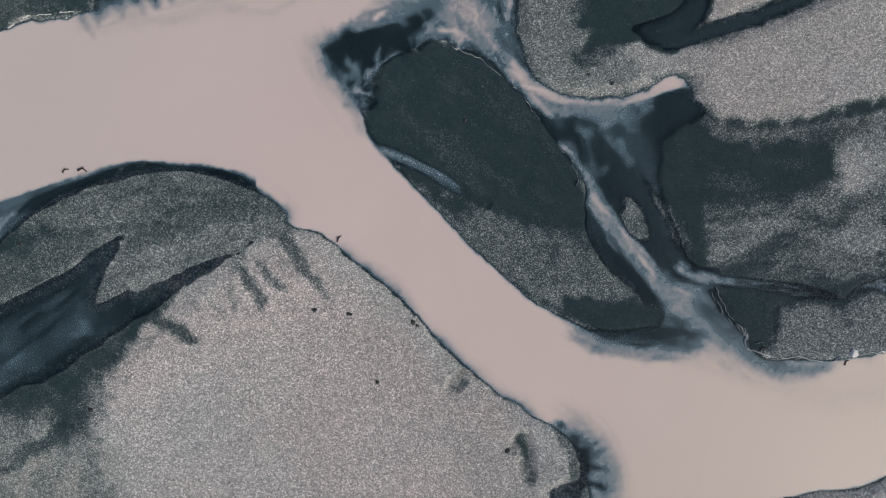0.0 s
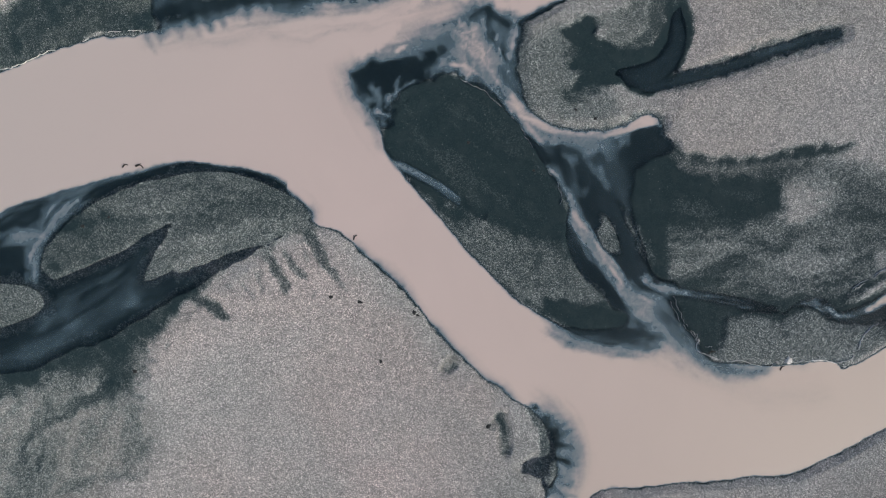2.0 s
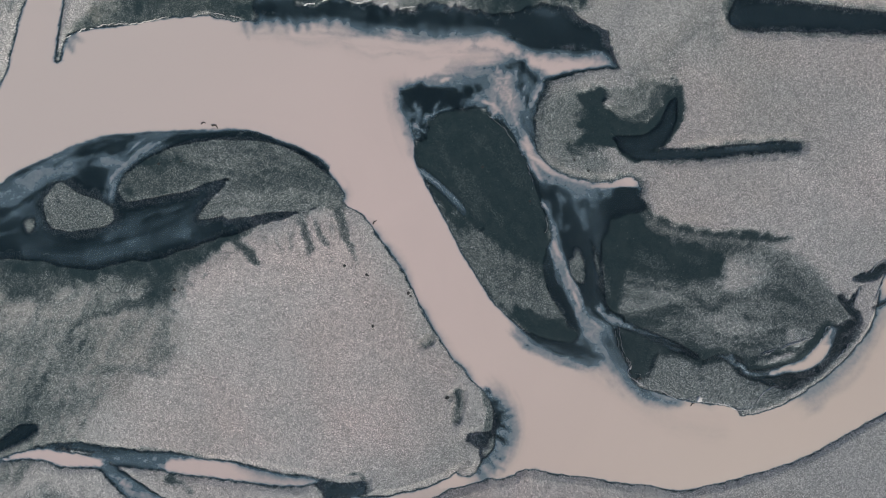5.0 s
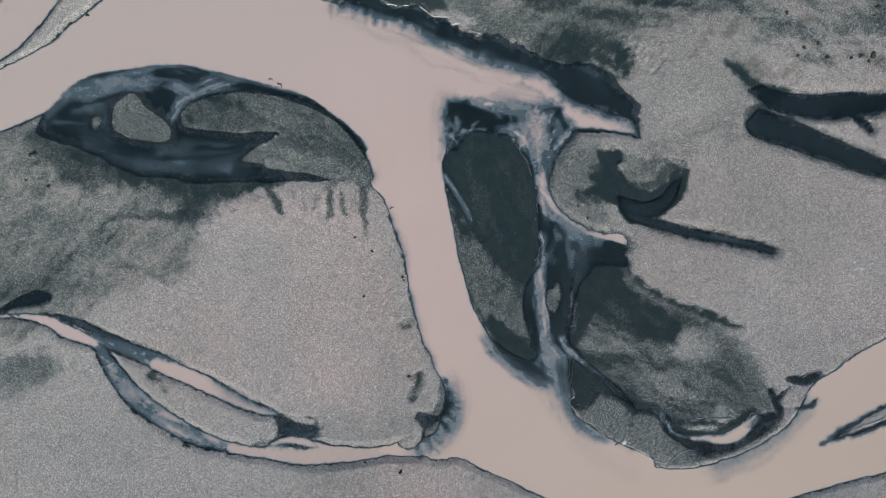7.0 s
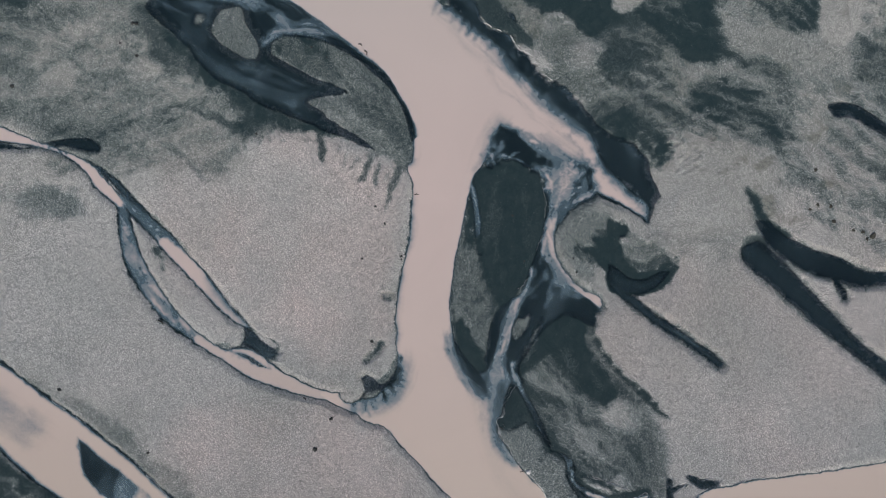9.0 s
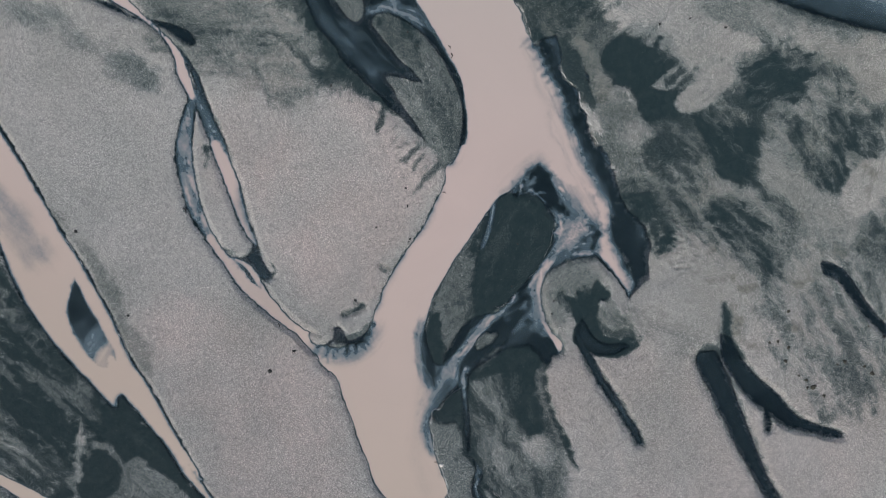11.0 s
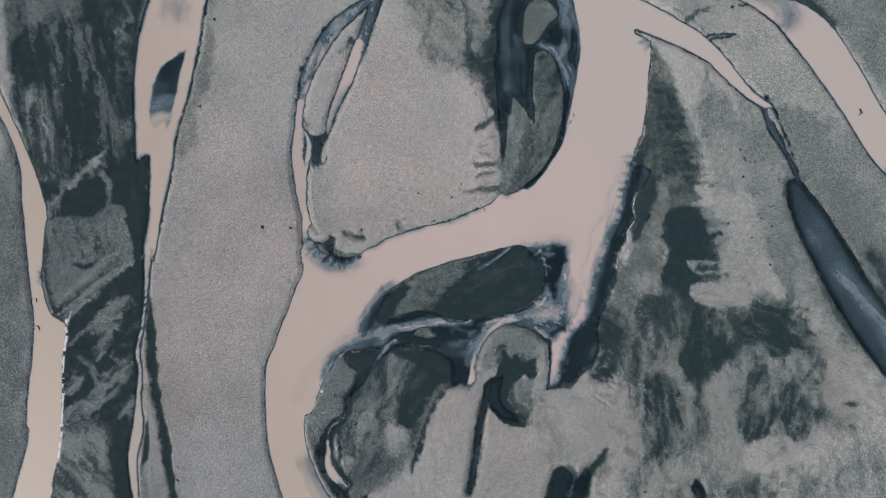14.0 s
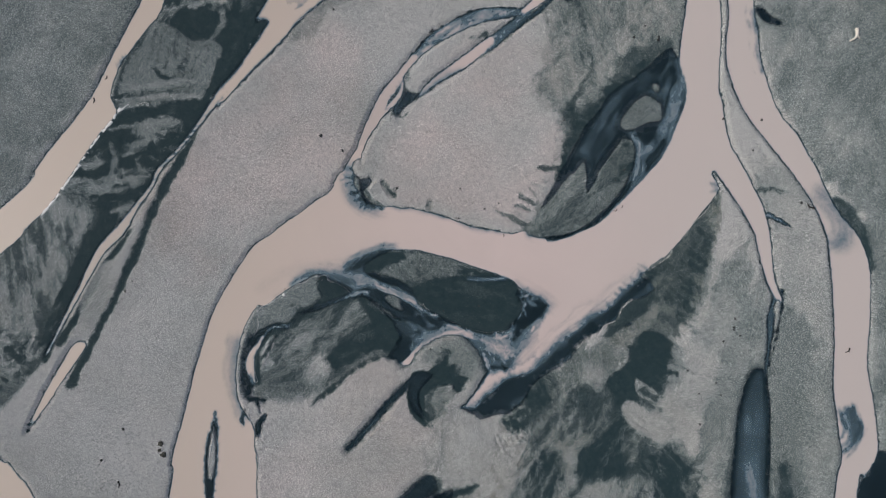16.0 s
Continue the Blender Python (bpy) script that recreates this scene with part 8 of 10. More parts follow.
# channel milk
wisp([(-39.7, -47.3, 1.02), (-34.0, -50.3, 1.83), (-26.4, -51.5, 2.24), (-18.5, -50.9, 2.04), (-12.2, -48.6, 1.22)], silt=0.62, soft=1.1, puff=0.2)
# channel milk
wisp([(-37.2, -47.7, 0.31), (-32.9, -49.9, 0.51), (-25.7, -51.5, 0.61), (-17.3, -50.6, 0.51), (-11.1, -48.2, 0.41)], silt=0.9, soft=0.6)
# channel milk
wisp([(-37.5, -45.2, 0.81), (-31.5, -44.8, 1.22), (-27.0, -43.5, 0.81)], silt=0.6, soft=0.9)
# channel milk
wisp([(-7.0, -39.3, 1.02), (-4.0, -39.5, 1.42), (-2.5, -38.1, 0.81)], silt=0.5, soft=0.8, puff=0.5)
# channel milk
wisp([(-8.2, -45.4, 0.81), (-3.3, -43.1, 1.02), (1.1, -40.3, 1.02)], silt=0.75, soft=0.8)
# channel rim
dstreak([(-9.0, -39.5, 0.61), (-7.2, -39.1, 0.51), (-4.5, -37.5, 0.51), (-2.5, -36.7, 0.51), (-1.6, -38.7, 0.51)], wet=0.97)
# flat stain
damp([(-53.9, -59.7), (-51.7, -56.2), (-46.3, -53.7), (-44.5, -56.3), (-47.4, -60.6), (-50.7, -63.0)], wet=0.6, soft=1.4, grain=0.5)
# lobe shore milk
wisp([(-39.0, 7.9, 0.76), (-33.8, 9.7, 1.06), (-28.5, 9.7, 0.99), (-23.0, 8.7, 0.91), (-19.4, 6.9, 0.76), (-17.4, 5.1, 0.46)], silt=1, soft=0.7, calm=1, sink=0.5)
# pool mouth milk
wisp([(-60.1, -1.7, 0.76), (-55.9, 1.4, 1.06), (-50.8, 4.0, 1.06), (-44.9, 6.3, 0.91)], silt=0.75, soft=2.0, puff=0.3)
# pool islet
damp([(-59.5, -7.4), (-55.0, -6.4), (-50.7, -7.6), (-50.0, -9.8), (-52.9, -11.7), (-56.6, -13.0), (-58.9, -12.7)], wet=0.62, soft=1.0, grain=0.3, replace=1)
# pool margin
damp([(-58.4, -16.9), (-51.6, -16.7), (-47.2, -15.2), (-42.4, -13.6), (-39.6, -14.4), (-43.2, -16.7), (-49.1, -18.1), (-54.4, -19.1), (-58.2, -19.3)], wet=0.85, soft=0.9, grain=0.9)
# crown edge
fringe([(-37.7, -13.4), (-37.4, -18.3), (-36.8, -23.2), (-35.8, -27.1)], [(-35.4, -13.8), (-35.2, -18.7), (-34.9, -23.6), (-34.0, -27.6)], wet=0.5, step=0.45, width=0.5, seed=75)
# flat scratches
fringe([(-46.4, -33.2), (-41.8, -31.1), (-36.9, -31.0)], [(-41.7, -31.5), (-37.1, -29.8), (-32.1, -30.1)], wet=0.45, step=0.8, width=0.5, seed=76)
# flat scratches
fringe([(-50.3, -25.7), (-45.8, -23.2), (-41.3, -20.7)], [(-45.9, -22.4), (-41.4, -19.9), (-36.9, -17.4)], wet=0.75, step=0.8, width=0.5, seed=77)
# bare sand
damp([(-0.4, -13.7), (2.7, -13.4), (3.0, -15.8), (-0.0, -15.9)], wet=0.06, soft=0.5, grain=0.1, replace=1)
# bare sand
damp([(6.3, -19.4), (10.0, -19.1), (10.3, -25.5), (7.0, -25.5)], wet=0.06, soft=0.5, grain=0.1, replace=1)
# bar stain
dstreak([(0.3, -15.2, 0.61), (1.0, -14.8, 0.85), (1.6, -15.3, 0.48)], wet=0.95)
# bar stain
dstreak([(1.7, -14.0, 0.42), (2.2, -14.6, 0.61)], wet=0.95)
# bar stain
dstreak([(6.7, -21.7, 0.42), (7.8, -21.6, 0.55)], wet=0.95)
# bar stain
dstreak([(8.0, -20.3, 0.61), (8.5, -21.8, 0.97), (9.2, -24.7, 0.55)], wet=0.95)
# bar stain
dstreak([(7.9, -20.0, 0.36), (8.5, -21.2, 0.61)], wet=0.95)
# bar stain
damp([(7.9, -20.0), (9.3, -20.6), (9.7, -24.9), (8.8, -24.9), (8.1, -22.5)], wet=0.6, soft=0.4, grain=0.8, moss=0.5)
# shore combs
fringe([(-2.7, 42.1), (1.0, 41.7), (4.3, 42.1), (7.5, 42.4), (10.1, 42.4)], [(-3.5, 47.2), (1.0, 46.6), (4.5, 46.6), (7.7, 45.7), (10.3, 44.8)], wet=0.95, step=0.45, width=0.9, seed=78)
# inlet depth
wisp([(-3.3, 36.0, 1.94), (3.1, 36.7, 3.88), (10.6, 35.8, 2.91)], silt=-0.75, soft=1.5, calm=1)
# pool margin
damp([(-69.3, -22.5), (-61.4, -20.5), (-53.1, -19.0), (-42.9, -15.2), (-34.0, -9.3), (-32.9, -11.0), (-41.4, -17.4), (-52.9, -22.8), (-63.6, -24.2), (-69.2, -24.4)], wet=0.78, soft=1.3, grain=0.9)
# pool margin
fringe([(-67.2, -22.3), (-59.1, -20.5), (-51.0, -18.7), (-42.8, -15.3), (-35.4, -10.7)], [(-66.5, -24.1), (-58.4, -22.4), (-50.4, -20.6), (-41.9, -17.0), (-34.5, -12.0)], wet=0.9, step=0.6, width=0.8, seed=79)
# -- end of shores --

# -- west marsh --
# marsh strokes
fringe([(10.1, -112.3), (7.9, -109.5), (5.4, -106.3), (2.9, -103.2)], [(32.3, -92.9), (33.6, -88.1), (32.6, -84.6), (28.4, -83.7)], wet=0.92, step=0.9, width=0.7, seed=81)
# marsh strokes
fringe([(18.2, -105.2), (17.9, -100.6), (17.5, -95.8), (16.5, -92.3)], [(33.5, -92.2), (32.9, -88.3), (31.0, -85.9), (27.7, -83.9)], wet=0.5, step=1.1, width=0.5, seed=82)
# marsh strokes
fringe([(2.0, -102.1), (-0.5, -99.0), (-3.0, -95.9)], [(22.9, -85.4), (21.2, -82.2), (19.2, -78.6)], wet=1, step=0.9, width=1.2, seed=83)
# marsh sheen, painted as thin paler streaks
fringe([(7.5, -96.1), (7.1, -91.3), (4.1, -89.7)], [(19.6, -87.6), (19.0, -82.6), (16.1, -81.1)], wet=0.72, step=1.6, width=0.5, seed=84)
# marsh trough
damp([(33.8, -86.2), (29.3, -83.8), (26.7, -79.0), (25.8, -74.0), (30.0, -71.7), (33.2, -74.3), (33.3, -78.0), (37.6, -79.7), (38.2, -83.0)], wet=1, soft=0.6, grain=0.3, turn=160)
# pale curls
fringe([(39.3, -88.3), (35.2, -86.8), (28.7, -85.1), (23.7, -83.1)], [(33.8, -86.2), (28.3, -84.6), (23.2, -83.5), (19.1, -81.7)], wet=0.4, step=1.2, width=0.5, seed=85)
# dark curls
fringe([(34.8, -90.6), (29.3, -88.1), (23.4, -86.0)], [(29.3, -88.1), (23.9, -85.5), (18.4, -84.0)], wet=0.95, step=1.0, width=0.7, seed=86)
# pale fan
damp([(43.6, -85.6), (39.0, -83.7), (35.7, -77.8), (29.9, -74.8), (30.7, -69.4), (36.8, -66.3), (44.4, -68.3), (51.1, -72.4), (57.9, -73.4), (52.6, -79.7)], wet=0.55, soft=0.6, grain=0.2, replace=1, swirl=0.1, turn=150)
# fan lines
fringe([(44.7, -84.7), (41.2, -83.7), (37.8, -80.4), (34.5, -76.2), (30.5, -73.4)], [(56.9, -74.3), (51.9, -73.4), (47.0, -70.5), (42.0, -68.5), (35.9, -67.4)], wet=0.78, step=0.9, width=0.4, seed=87)
# fan threads
fringe([(56.1, -74.4), (50.6, -72.8), (45.6, -69.9)], [(46.8, -72.4), (40.9, -69.4), (35.5, -65.7)], wet=0.36, step=0.6, width=0.5, seed=88)
# fan threads
fringe([(59.0, -73.8), (54.0, -71.8), (48.6, -69.3)], [(51.4, -69.6), (44.6, -66.4), (37.5, -64.0)], wet=0.9, step=0.5, width=0.5, seed=89)
# fan rim
dstreak([(42.9, -86.8, 0.67), (48.5, -83.1, 0.80), (54.7, -78.0, 0.80), (58.8, -73.4, 0.67)], wet=0.95)
# marsh trough
damp([(26.1, -73.9), (23.0, -70.9), (28.7, -66.9), (34.8, -63.8), (39.5, -62.1), (35.5, -66.8)], wet=1, soft=0.4, grain=0.2)
# pale curls
fringe([(60.4, -70.1), (55.5, -67.2), (50.0, -64.7)], [(63.1, -62.8), (58.2, -59.9), (51.8, -57.2)], wet=0.5, step=1.2, width=0.6, seed=90)
# pale curls
fringe([(69.8, -62.6), (64.9, -59.7), (58.9, -57.6)], [(69.6, -55.9), (65.6, -53.1), (61.0, -51.6)], wet=0.45, step=1.0, width=0.7, seed=91)
# dark curls
fringe([(76.9, -58.6), (72.5, -55.3), (68.1, -51.9)], [(77.8, -51.1), (73.4, -47.7), (70.2, -46.0)], wet=0.97, step=1.0, width=1.0, seed=92)
# strand notch
dry([(24.0, -75.5), (22.0, -74.4), (19.4, -72.0), (20.7, -70.2), (23.0, -70.9), (25.4, -73.0)], wet=1, soft=0.5, rough=0.2, rise=0.08)
stream("strand channel", [(8.5, -73.8, 2.14), (16.8, -70.3, 2.14), (23.3, -66.6, 2.14), (30.8, -63.1, 2.01), (36.9, -60.4, 1.20)], silt=1, depth=0.4, bank=0.6, feather=0.5)
# lens fade
wisp([(4.5, -80.5, 1.07), (1.6, -78.5, 4.02), (-0.6, -75.6, 1.34)], silt=0.3, soft=2.2, calm=1)
# lens fade
wisp([(7.2, -78.6, 1.61), (4.7, -76.5, 4.55), (2.2, -74.1, 1.87)], silt=0.6, soft=2.2, calm=1)
# lens fade
wisp([(10.0, -76.7, 1.87), (7.9, -74.7, 4.55), (5.4, -72.5, 2.14)], silt=0.95, soft=2.2, calm=1)
# lens fade
wisp([(13.0, -75.1, 2.68), (10.5, -73.1, 4.55)], silt=1, soft=1.5, calm=1)
# hollow comb
fringe([(-35.6, 42.6), (-33.0, 46.9), (-29.9, 50.5), (-25.4, 52.4), (-21.4, 53.8)], [(-38.6, 47.5), (-36.8, 52.7), (-33.6, 56.6), (-29.0, 59.0), (-24.9, 60.8)], wet=0.93, step=0.7, width=1.0, seed=93)
# marsh hollow
damp([(-31.3, 38.3), (-35.7, 43.0), (-30.0, 49.6), (-24.0, 51.8), (-19.2, 52.2), (-15.0, 52.2), (-20.6, 46.4), (-26.5, 43.0)], wet=1, soft=0.6, grain=0.1)
# marsh feathers
fringe([(6.8, 44.7), (1.1, 45.3), (-3.5, 46.8), (-8.1, 48.3)], [(6.9, 38.5), (0.9, 38.8), (-4.8, 41.1), (-9.8, 43.1)], wet=0.9, step=0.4, width=0.5, seed=94)
# marsh feathers
fringe([(-4.5, 47.7), (-6.0, 51.6), (-7.9, 55.2)], [(-12.7, 42.9), (-13.6, 47.3), (-14.7, 51.9)], wet=0.85, step=0.5, width=0.6, seed=95)
# moss comb
fringe([(-56.7, 19.7), (-51.4, 24.9), (-45.2, 29.9), (-39.4, 33.5)], [(-58.0, 23.5), (-52.9, 28.9), (-46.8, 34.1), (-41.1, 37.7)], wet=0.85, step=0.7, width=0.6, seed=96)
# marsh columns
fringe([(1.8, 52.7), (1.1, 55.6), (-2.4, 57.9)], [(15.0, 64.1), (13.9, 67.5), (7.6, 66.8)], wet=0.8, step=0.8, width=1.4, seed=97)
# -- end of west marsh --

# -- marsh and flat details --
# open sand
damp([(-38.3, 45.0), (-44.0, 52.1), (-35.4, 60.7), (-25.8, 68.3), (-20.8, 59.5), (-29.8, 53.5)], wet=0.24, soft=1.8, grain=0.6, replace=1)
# marsh ground
mottle([(-5.6, 42.5), (-13.1, 47.7), (-17.5, 57.9), (-23.3, 65.2), (-26.9, 70.9), (-26.2, 79.2), (-20.8, 85.2), (-12.4, 87.6), (-0.5, 92.0), (13.9, 84.6), (26.5, 69.0), (9.3, 51.8)], 0.3, 0.85, size=5.0, turn=27, stretch=1.8, share=0.42, soft=2.5, seed=61, blur=1.7)
# marsh hollow
mottle([(-11.4, 52.1), (-15.4, 54.4), (-17.4, 60.5), (-12.0, 65.7), (-4.9, 65.3), (-0.8, 63.4), (-3.5, 57.1)], 0.6, 1.0, size=3.5, turn=27, stretch=2.2, share=0.7, soft=1.8, seed=62, blur=1.7)
# marsh hollow
mottle([(-17.6, 67.2), (-24.3, 67.8), (-25.2, 71.4), (-25.4, 78.1), (-20.7, 84.1), (-17.8, 78.2), (-14.1, 72.6)], 0.55, 1.0, size=3.5, turn=98, stretch=1.5, share=0.72, soft=2.0, seed=63, blur=1.7)
# marsh column
mottle([(4.7, 53.3), (1.8, 55.8), (4.7, 61.9), (19.5, 73.4), (24.2, 69.7), (12.9, 60.2)], 0.4, 0.95, size=3.0, turn=39, stretch=3.0, share=0.66, soft=1.6, seed=64, blur=1.7)
# marsh blotches
mottle([(-2.0, 74.5), (-9.4, 76.3), (-11.0, 83.6), (-2.2, 89.8), (4.0, 85.3), (4.9, 80.9)], 0.35, 0.95, size=3.0, turn=17, stretch=1.8, share=0.6, soft=2.0, seed=65, blur=1.7)
# pale column
damp([(0.1, 67.6), (-4.2, 67.6), (0.3, 73.8), (11.2, 83.8), (16.0, 77.7), (6.8, 72.1)], wet=0.3, soft=1.2, grain=0.2, replace=1)
# bare sand
damp([(6.4, 81.2), (-0.5, 87.7), (3.9, 92.9), (10.6, 84.5)], wet=0.05, soft=0.8, grain=0.2, replace=1)
# pale tongue
damp([(-24.2, 47.7), (-25.8, 50.3), (-27.7, 55.2), (-26.3, 55.6), (-23.6, 52.1), (-23.2, 49.6)], wet=0.25, soft=0.5, grain=0.2, replace=1)
# pale tongue
damp([(-18.5, 51.9), (-21.0, 52.5), (-23.3, 56.6), (-26.1, 62.9), (-23.3, 65.2), (-18.5, 58.8), (-17.4, 54.8)], wet=0.16, soft=0.5, grain=0.2, replace=1)
# hollow comb
fringe([(-35.3, 43.3), (-33.1, 47.1), (-30.0, 49.6), (-25.9, 50.8), (-22.4, 52.5)], [(-38.8, 47.3), (-36.3, 51.0), (-32.8, 54.2), (-30.3, 55.9), (-26.4, 58.4)], wet=0.93, step=1.3, width=1.1, seed=66)
# run-off line
dstreak([(-6.0, 51.6, 0.94), (-0.2, 51.9, 0.80), (4.9, 53.1, 0.40)], wet=0.8)
# dark spot
dstreak([(-13.7, 96.1, 0.67), (-14.7, 97.8, 1.07), (-15.6, 99.1, 0.54)], wet=0.9)
# dark spot
dstreak([(-9.7, 99.2, 0.67), (-9.8, 101.0, 0.67)], wet=0.9)
# dark spot
dstreak([(-6.9, 90.3, 0.54), (-7.3, 91.3, 0.67)], wet=0.9)
# dark spot
dstreak([(-13.8, 85.1, 0.80), (-16.2, 85.5, 0.94), (-18.0, 85.6, 0.67)], wet=0.9)
# pool haze
wisp([(-44.5, 68.8, 1.07), (-39.7, 77.8, 2.94), (-35.5, 89.7, 4.55), (-29.5, 104.8, 5.35), (-21.6, 124.8, 5.89)], silt=0.64, soft=2.4, calm=1)
# pool haze
wisp([(-50.1, 61.8, 0.80), (-45.5, 68.9, 1.34), (-41.3, 76.6, 1.07)], silt=0.45, soft=1.6, calm=1)
# pool haze
wisp([(-37.1, 88.5, 0.67), (-33.3, 96.6, 1.20), (-28.6, 106.9, 1.34), (-21.6, 124.8, 1.34)], silt=0.82, soft=1.4, calm=1)
# pool shore
damp([(-52.7, 56.1), (-55.1, 58.7), (-47.1, 75.3), (-37.7, 95.7), (-30.2, 105.6), (-22.9, 111.4), (-27.0, 93.1), (-35.4, 77.8), (-43.8, 66.8)], wet=0.85, soft=1.6, grain=0.6, turn=60)
# pool shore
fringe([(-40.2, 72.0), (-35.2, 79.7), (-30.4, 88.7), (-27.6, 96.9)], [(-36.5, 73.8), (-31.5, 84.7), (-27.9, 94.1), (-24.9, 103.3)], wet=0.7, step=1.2, width=1.0, seed=67)
# marsh strokes
mottle([(9.1, -113.1), (-4.9, -95.6), (11.4, -83.9), (20.8, -77.4), (22.9, -85.4), (29.3, -88.1), (36.5, -90.6)], 0.62, 1.0, size=3.2, turn=39, stretch=4.0, share=0.62, soft=1.0, seed=68)
# marsh strokes
mottle([(18.5, -105.6), (15.2, -101.4), (28.4, -90.1), (33.0, -90.6), (31.9, -94.5)], 0.35, 0.85, size=2.6, turn=39, stretch=3.5, share=0.45, soft=1.4, seed=69)
# marsh curls
mottle([(59.0, -73.8), (54.7, -69.5), (46.2, -60.9), (53.1, -54.5), (60.6, -51.1), (67.1, -46.3), (73.0, -47.2), (80.1, -56.1), (78.0, -62.1), (66.5, -67.0)], 0.42, 1.0, size=4.2, turn=160, stretch=2.4, share=0.6, soft=1.2, seed=70)
# marsh ground
mottle([(83.5, -59.4), (75.9, -50.9), (87.0, -41.2), (102.0, -30.0), (111.2, -41.5), (97.4, -54.3)], 0.34, 0.8, size=3.6, turn=70, stretch=2.2, share=0.48, soft=1.5, seed=71)
# marsh trough
mottle([(75.9, -50.9), (71.1, -47.0), (80.3, -41.4), (90.1, -36.5), (100.8, -28.4), (102.0, -30.0), (87.0, -41.2)], 0.85, 1.0, size=3.0, turn=33, stretch=3.0, share=0.75, soft=0.7, seed=72)
# pale curl
dstreak([(20.0, -81.8, 0.54), (21.9, -82.8, 0.94), (24.5, -82.7, 0.67)], wet=0.03)
# pale curl
dstreak([(28.4, -85.4, 0.54), (30.5, -85.0, 0.80), (33.6, -86.3, 0.67), (35.8, -87.0, 0.54)], wet=0.30)
# pale curl
dstreak([(47.0, -70.9, 0.54), (50.6, -72.8, 1.07), (55.0, -75.8, 0.80)], wet=0.38)
# pale curl
dstreak([(36.8, -62.4, 0.54), (41.2, -64.9, 0.94), (47.4, -68.5, 1.20), (53.2, -70.7, 0.94), (59.1, -73.2, 0.67)], wet=0.30)
# pale curl
dstreak([(58.9, -57.6, 0.67), (61.0, -57.6, 0.94), (61.1, -54.9, 0.67)], wet=0.45)
# pale curl
dstreak([(61.6, -52.3, 0.67), (67.3, -52.6, 1.07), (72.7, -55.1, 1.07), (78.3, -57.2, 0.80)], wet=0.45)
# pale curl
dstreak([(63.8, -48.6, 0.67), (69.5, -48.3, 1.07), (72.7, -49.1, 0.80)], wet=0.42)
# pale curl
dstreak([(64.8, -64.9, 0.80), (65.2, -61.1, 1.87), (67.7, -57.8, 1.34)], wet=0.50)
# pale curl
dstreak([(25.2, -80.7, 0.80), (27.0, -77.6, 1.61), (30.4, -75.9, 1.34), (33.1, -75.6, 0.80)], wet=0.50)
# pale curl
dstreak([(38.5, -87.3, 1.07), (42.8, -84.5, 1.34), (46.6, -80.8, 1.07)], wet=0.50)
# dark curl
dstreak([(30.7, -88.7, 0.67), (29.6, -86.9, 1.07), (27.7, -86.3, 0.54)], wet=1)
# dark curl
dstreak([(35.4, -90.4, 0.80), (33.8, -88.7, 1.34), (34.5, -87.0, 0.80)], wet=1)
# dark curl
dstreak([(46.5, -75.2, 0.54), (46.0, -73.1, 0.94), (43.8, -71.7, 0.54)], wet=1)
# dark curl
dstreak([(31.3, -70.2, 1.07), (36.0, -65.3, 1.34), (41.8, -61.8, 1.20), (46.1, -61.8, 1.07), (53.1, -67.4, 0.80)], wet=1)
# dark curl
dstreak([(47.2, -60.1, 1.07), (51.0, -58.4, 1.20), (55.4, -59.5, 1.07), (58.9, -57.6, 1.07)], wet=1)
# dark curl
dstreak([(56.3, -54.2, 0.80), (60.8, -51.3, 0.94), (64.6, -47.5, 1.07)], wet=1)
# flat hollow
damp([(23.5, 14.2), (29.2, 10.8), (32.8, 10.2), (38.7, 10.5), (40.2, 9.1), (40.0, 7.8), (34.9, 7.1), (35.6, 4.7), (33.0, 5.5), (29.7, 4.1), (25.8, 3.8), (23.8, 5.4), (21.0, 9.9)], wet=1, soft=2.2, grain=0.5, turn=-4)
# hollow teeth
fringe([(26.4, 4.4), (29.7, 4.5), (33.0, 5.6), (35.5, 7.3)], [(26.8, 2.7), (30.4, 3.0), (34.3, 3.6), (37.1, 4.1)], wet=0.93, step=0.7, width=0.9, seed=73)
# dark line
dstreak([(26.4, 15.6, 0.33), (28.8, 13.9, 0.39), (34.7, 13.2, 0.46), (39.9, 14.2, 0.66), (42.6, 15.3, 0.53), (45.2, 15.7, 0.92), (47.1, 15.6, 0.79), (50.4, 16.5, 0.53)], wet=0.95)
# dark line
dstreak([(32.8, 11.2, 0.33), (36.1, 10.5, 0.39), (39.8, 10.2, 0.46), (40.3, 8.8, 0.39)], wet=0.97)
# dark line
dstreak([(30.4, 13.4, 0.26), (30.9, 11.5, 0.39)], wet=0.80)
# dark line
dstreak([(39.1, -0.8, 0.53), (43.0, 0.3, 1.05), (44.8, 2.0, 0.79), (43.3, 2.6, 0.39)], wet=0.92)
# dark line
dstreak([(36.3, -5.8, 0.53), (42.1, -4.0, 0.66), (45.7, -2.9, 0.79), (51.5, -1.1, 0.79)], wet=0.98)
# dark line
dstreak([(32.8, 10.2, 0.66), (36.8, 9.2, 1.18), (38.8, 9.1, 0.79)], wet=1.00)
# pale line
dstreak([(28.5, 12.6, 0.39), (32.1, 11.9, 0.53), (33.5, 10.9, 0.33)], wet=0.62)
# pale line
dstreak([(22.2, 7.6, 0.33), (23.8, 4.0, 0.46), (24.9, 0.8, 0.33)], wet=0.62)
# pale line
dstreak([(30.3, 7.2, 0.26), (30.9, 5.2, 0.33)], wet=0.62)
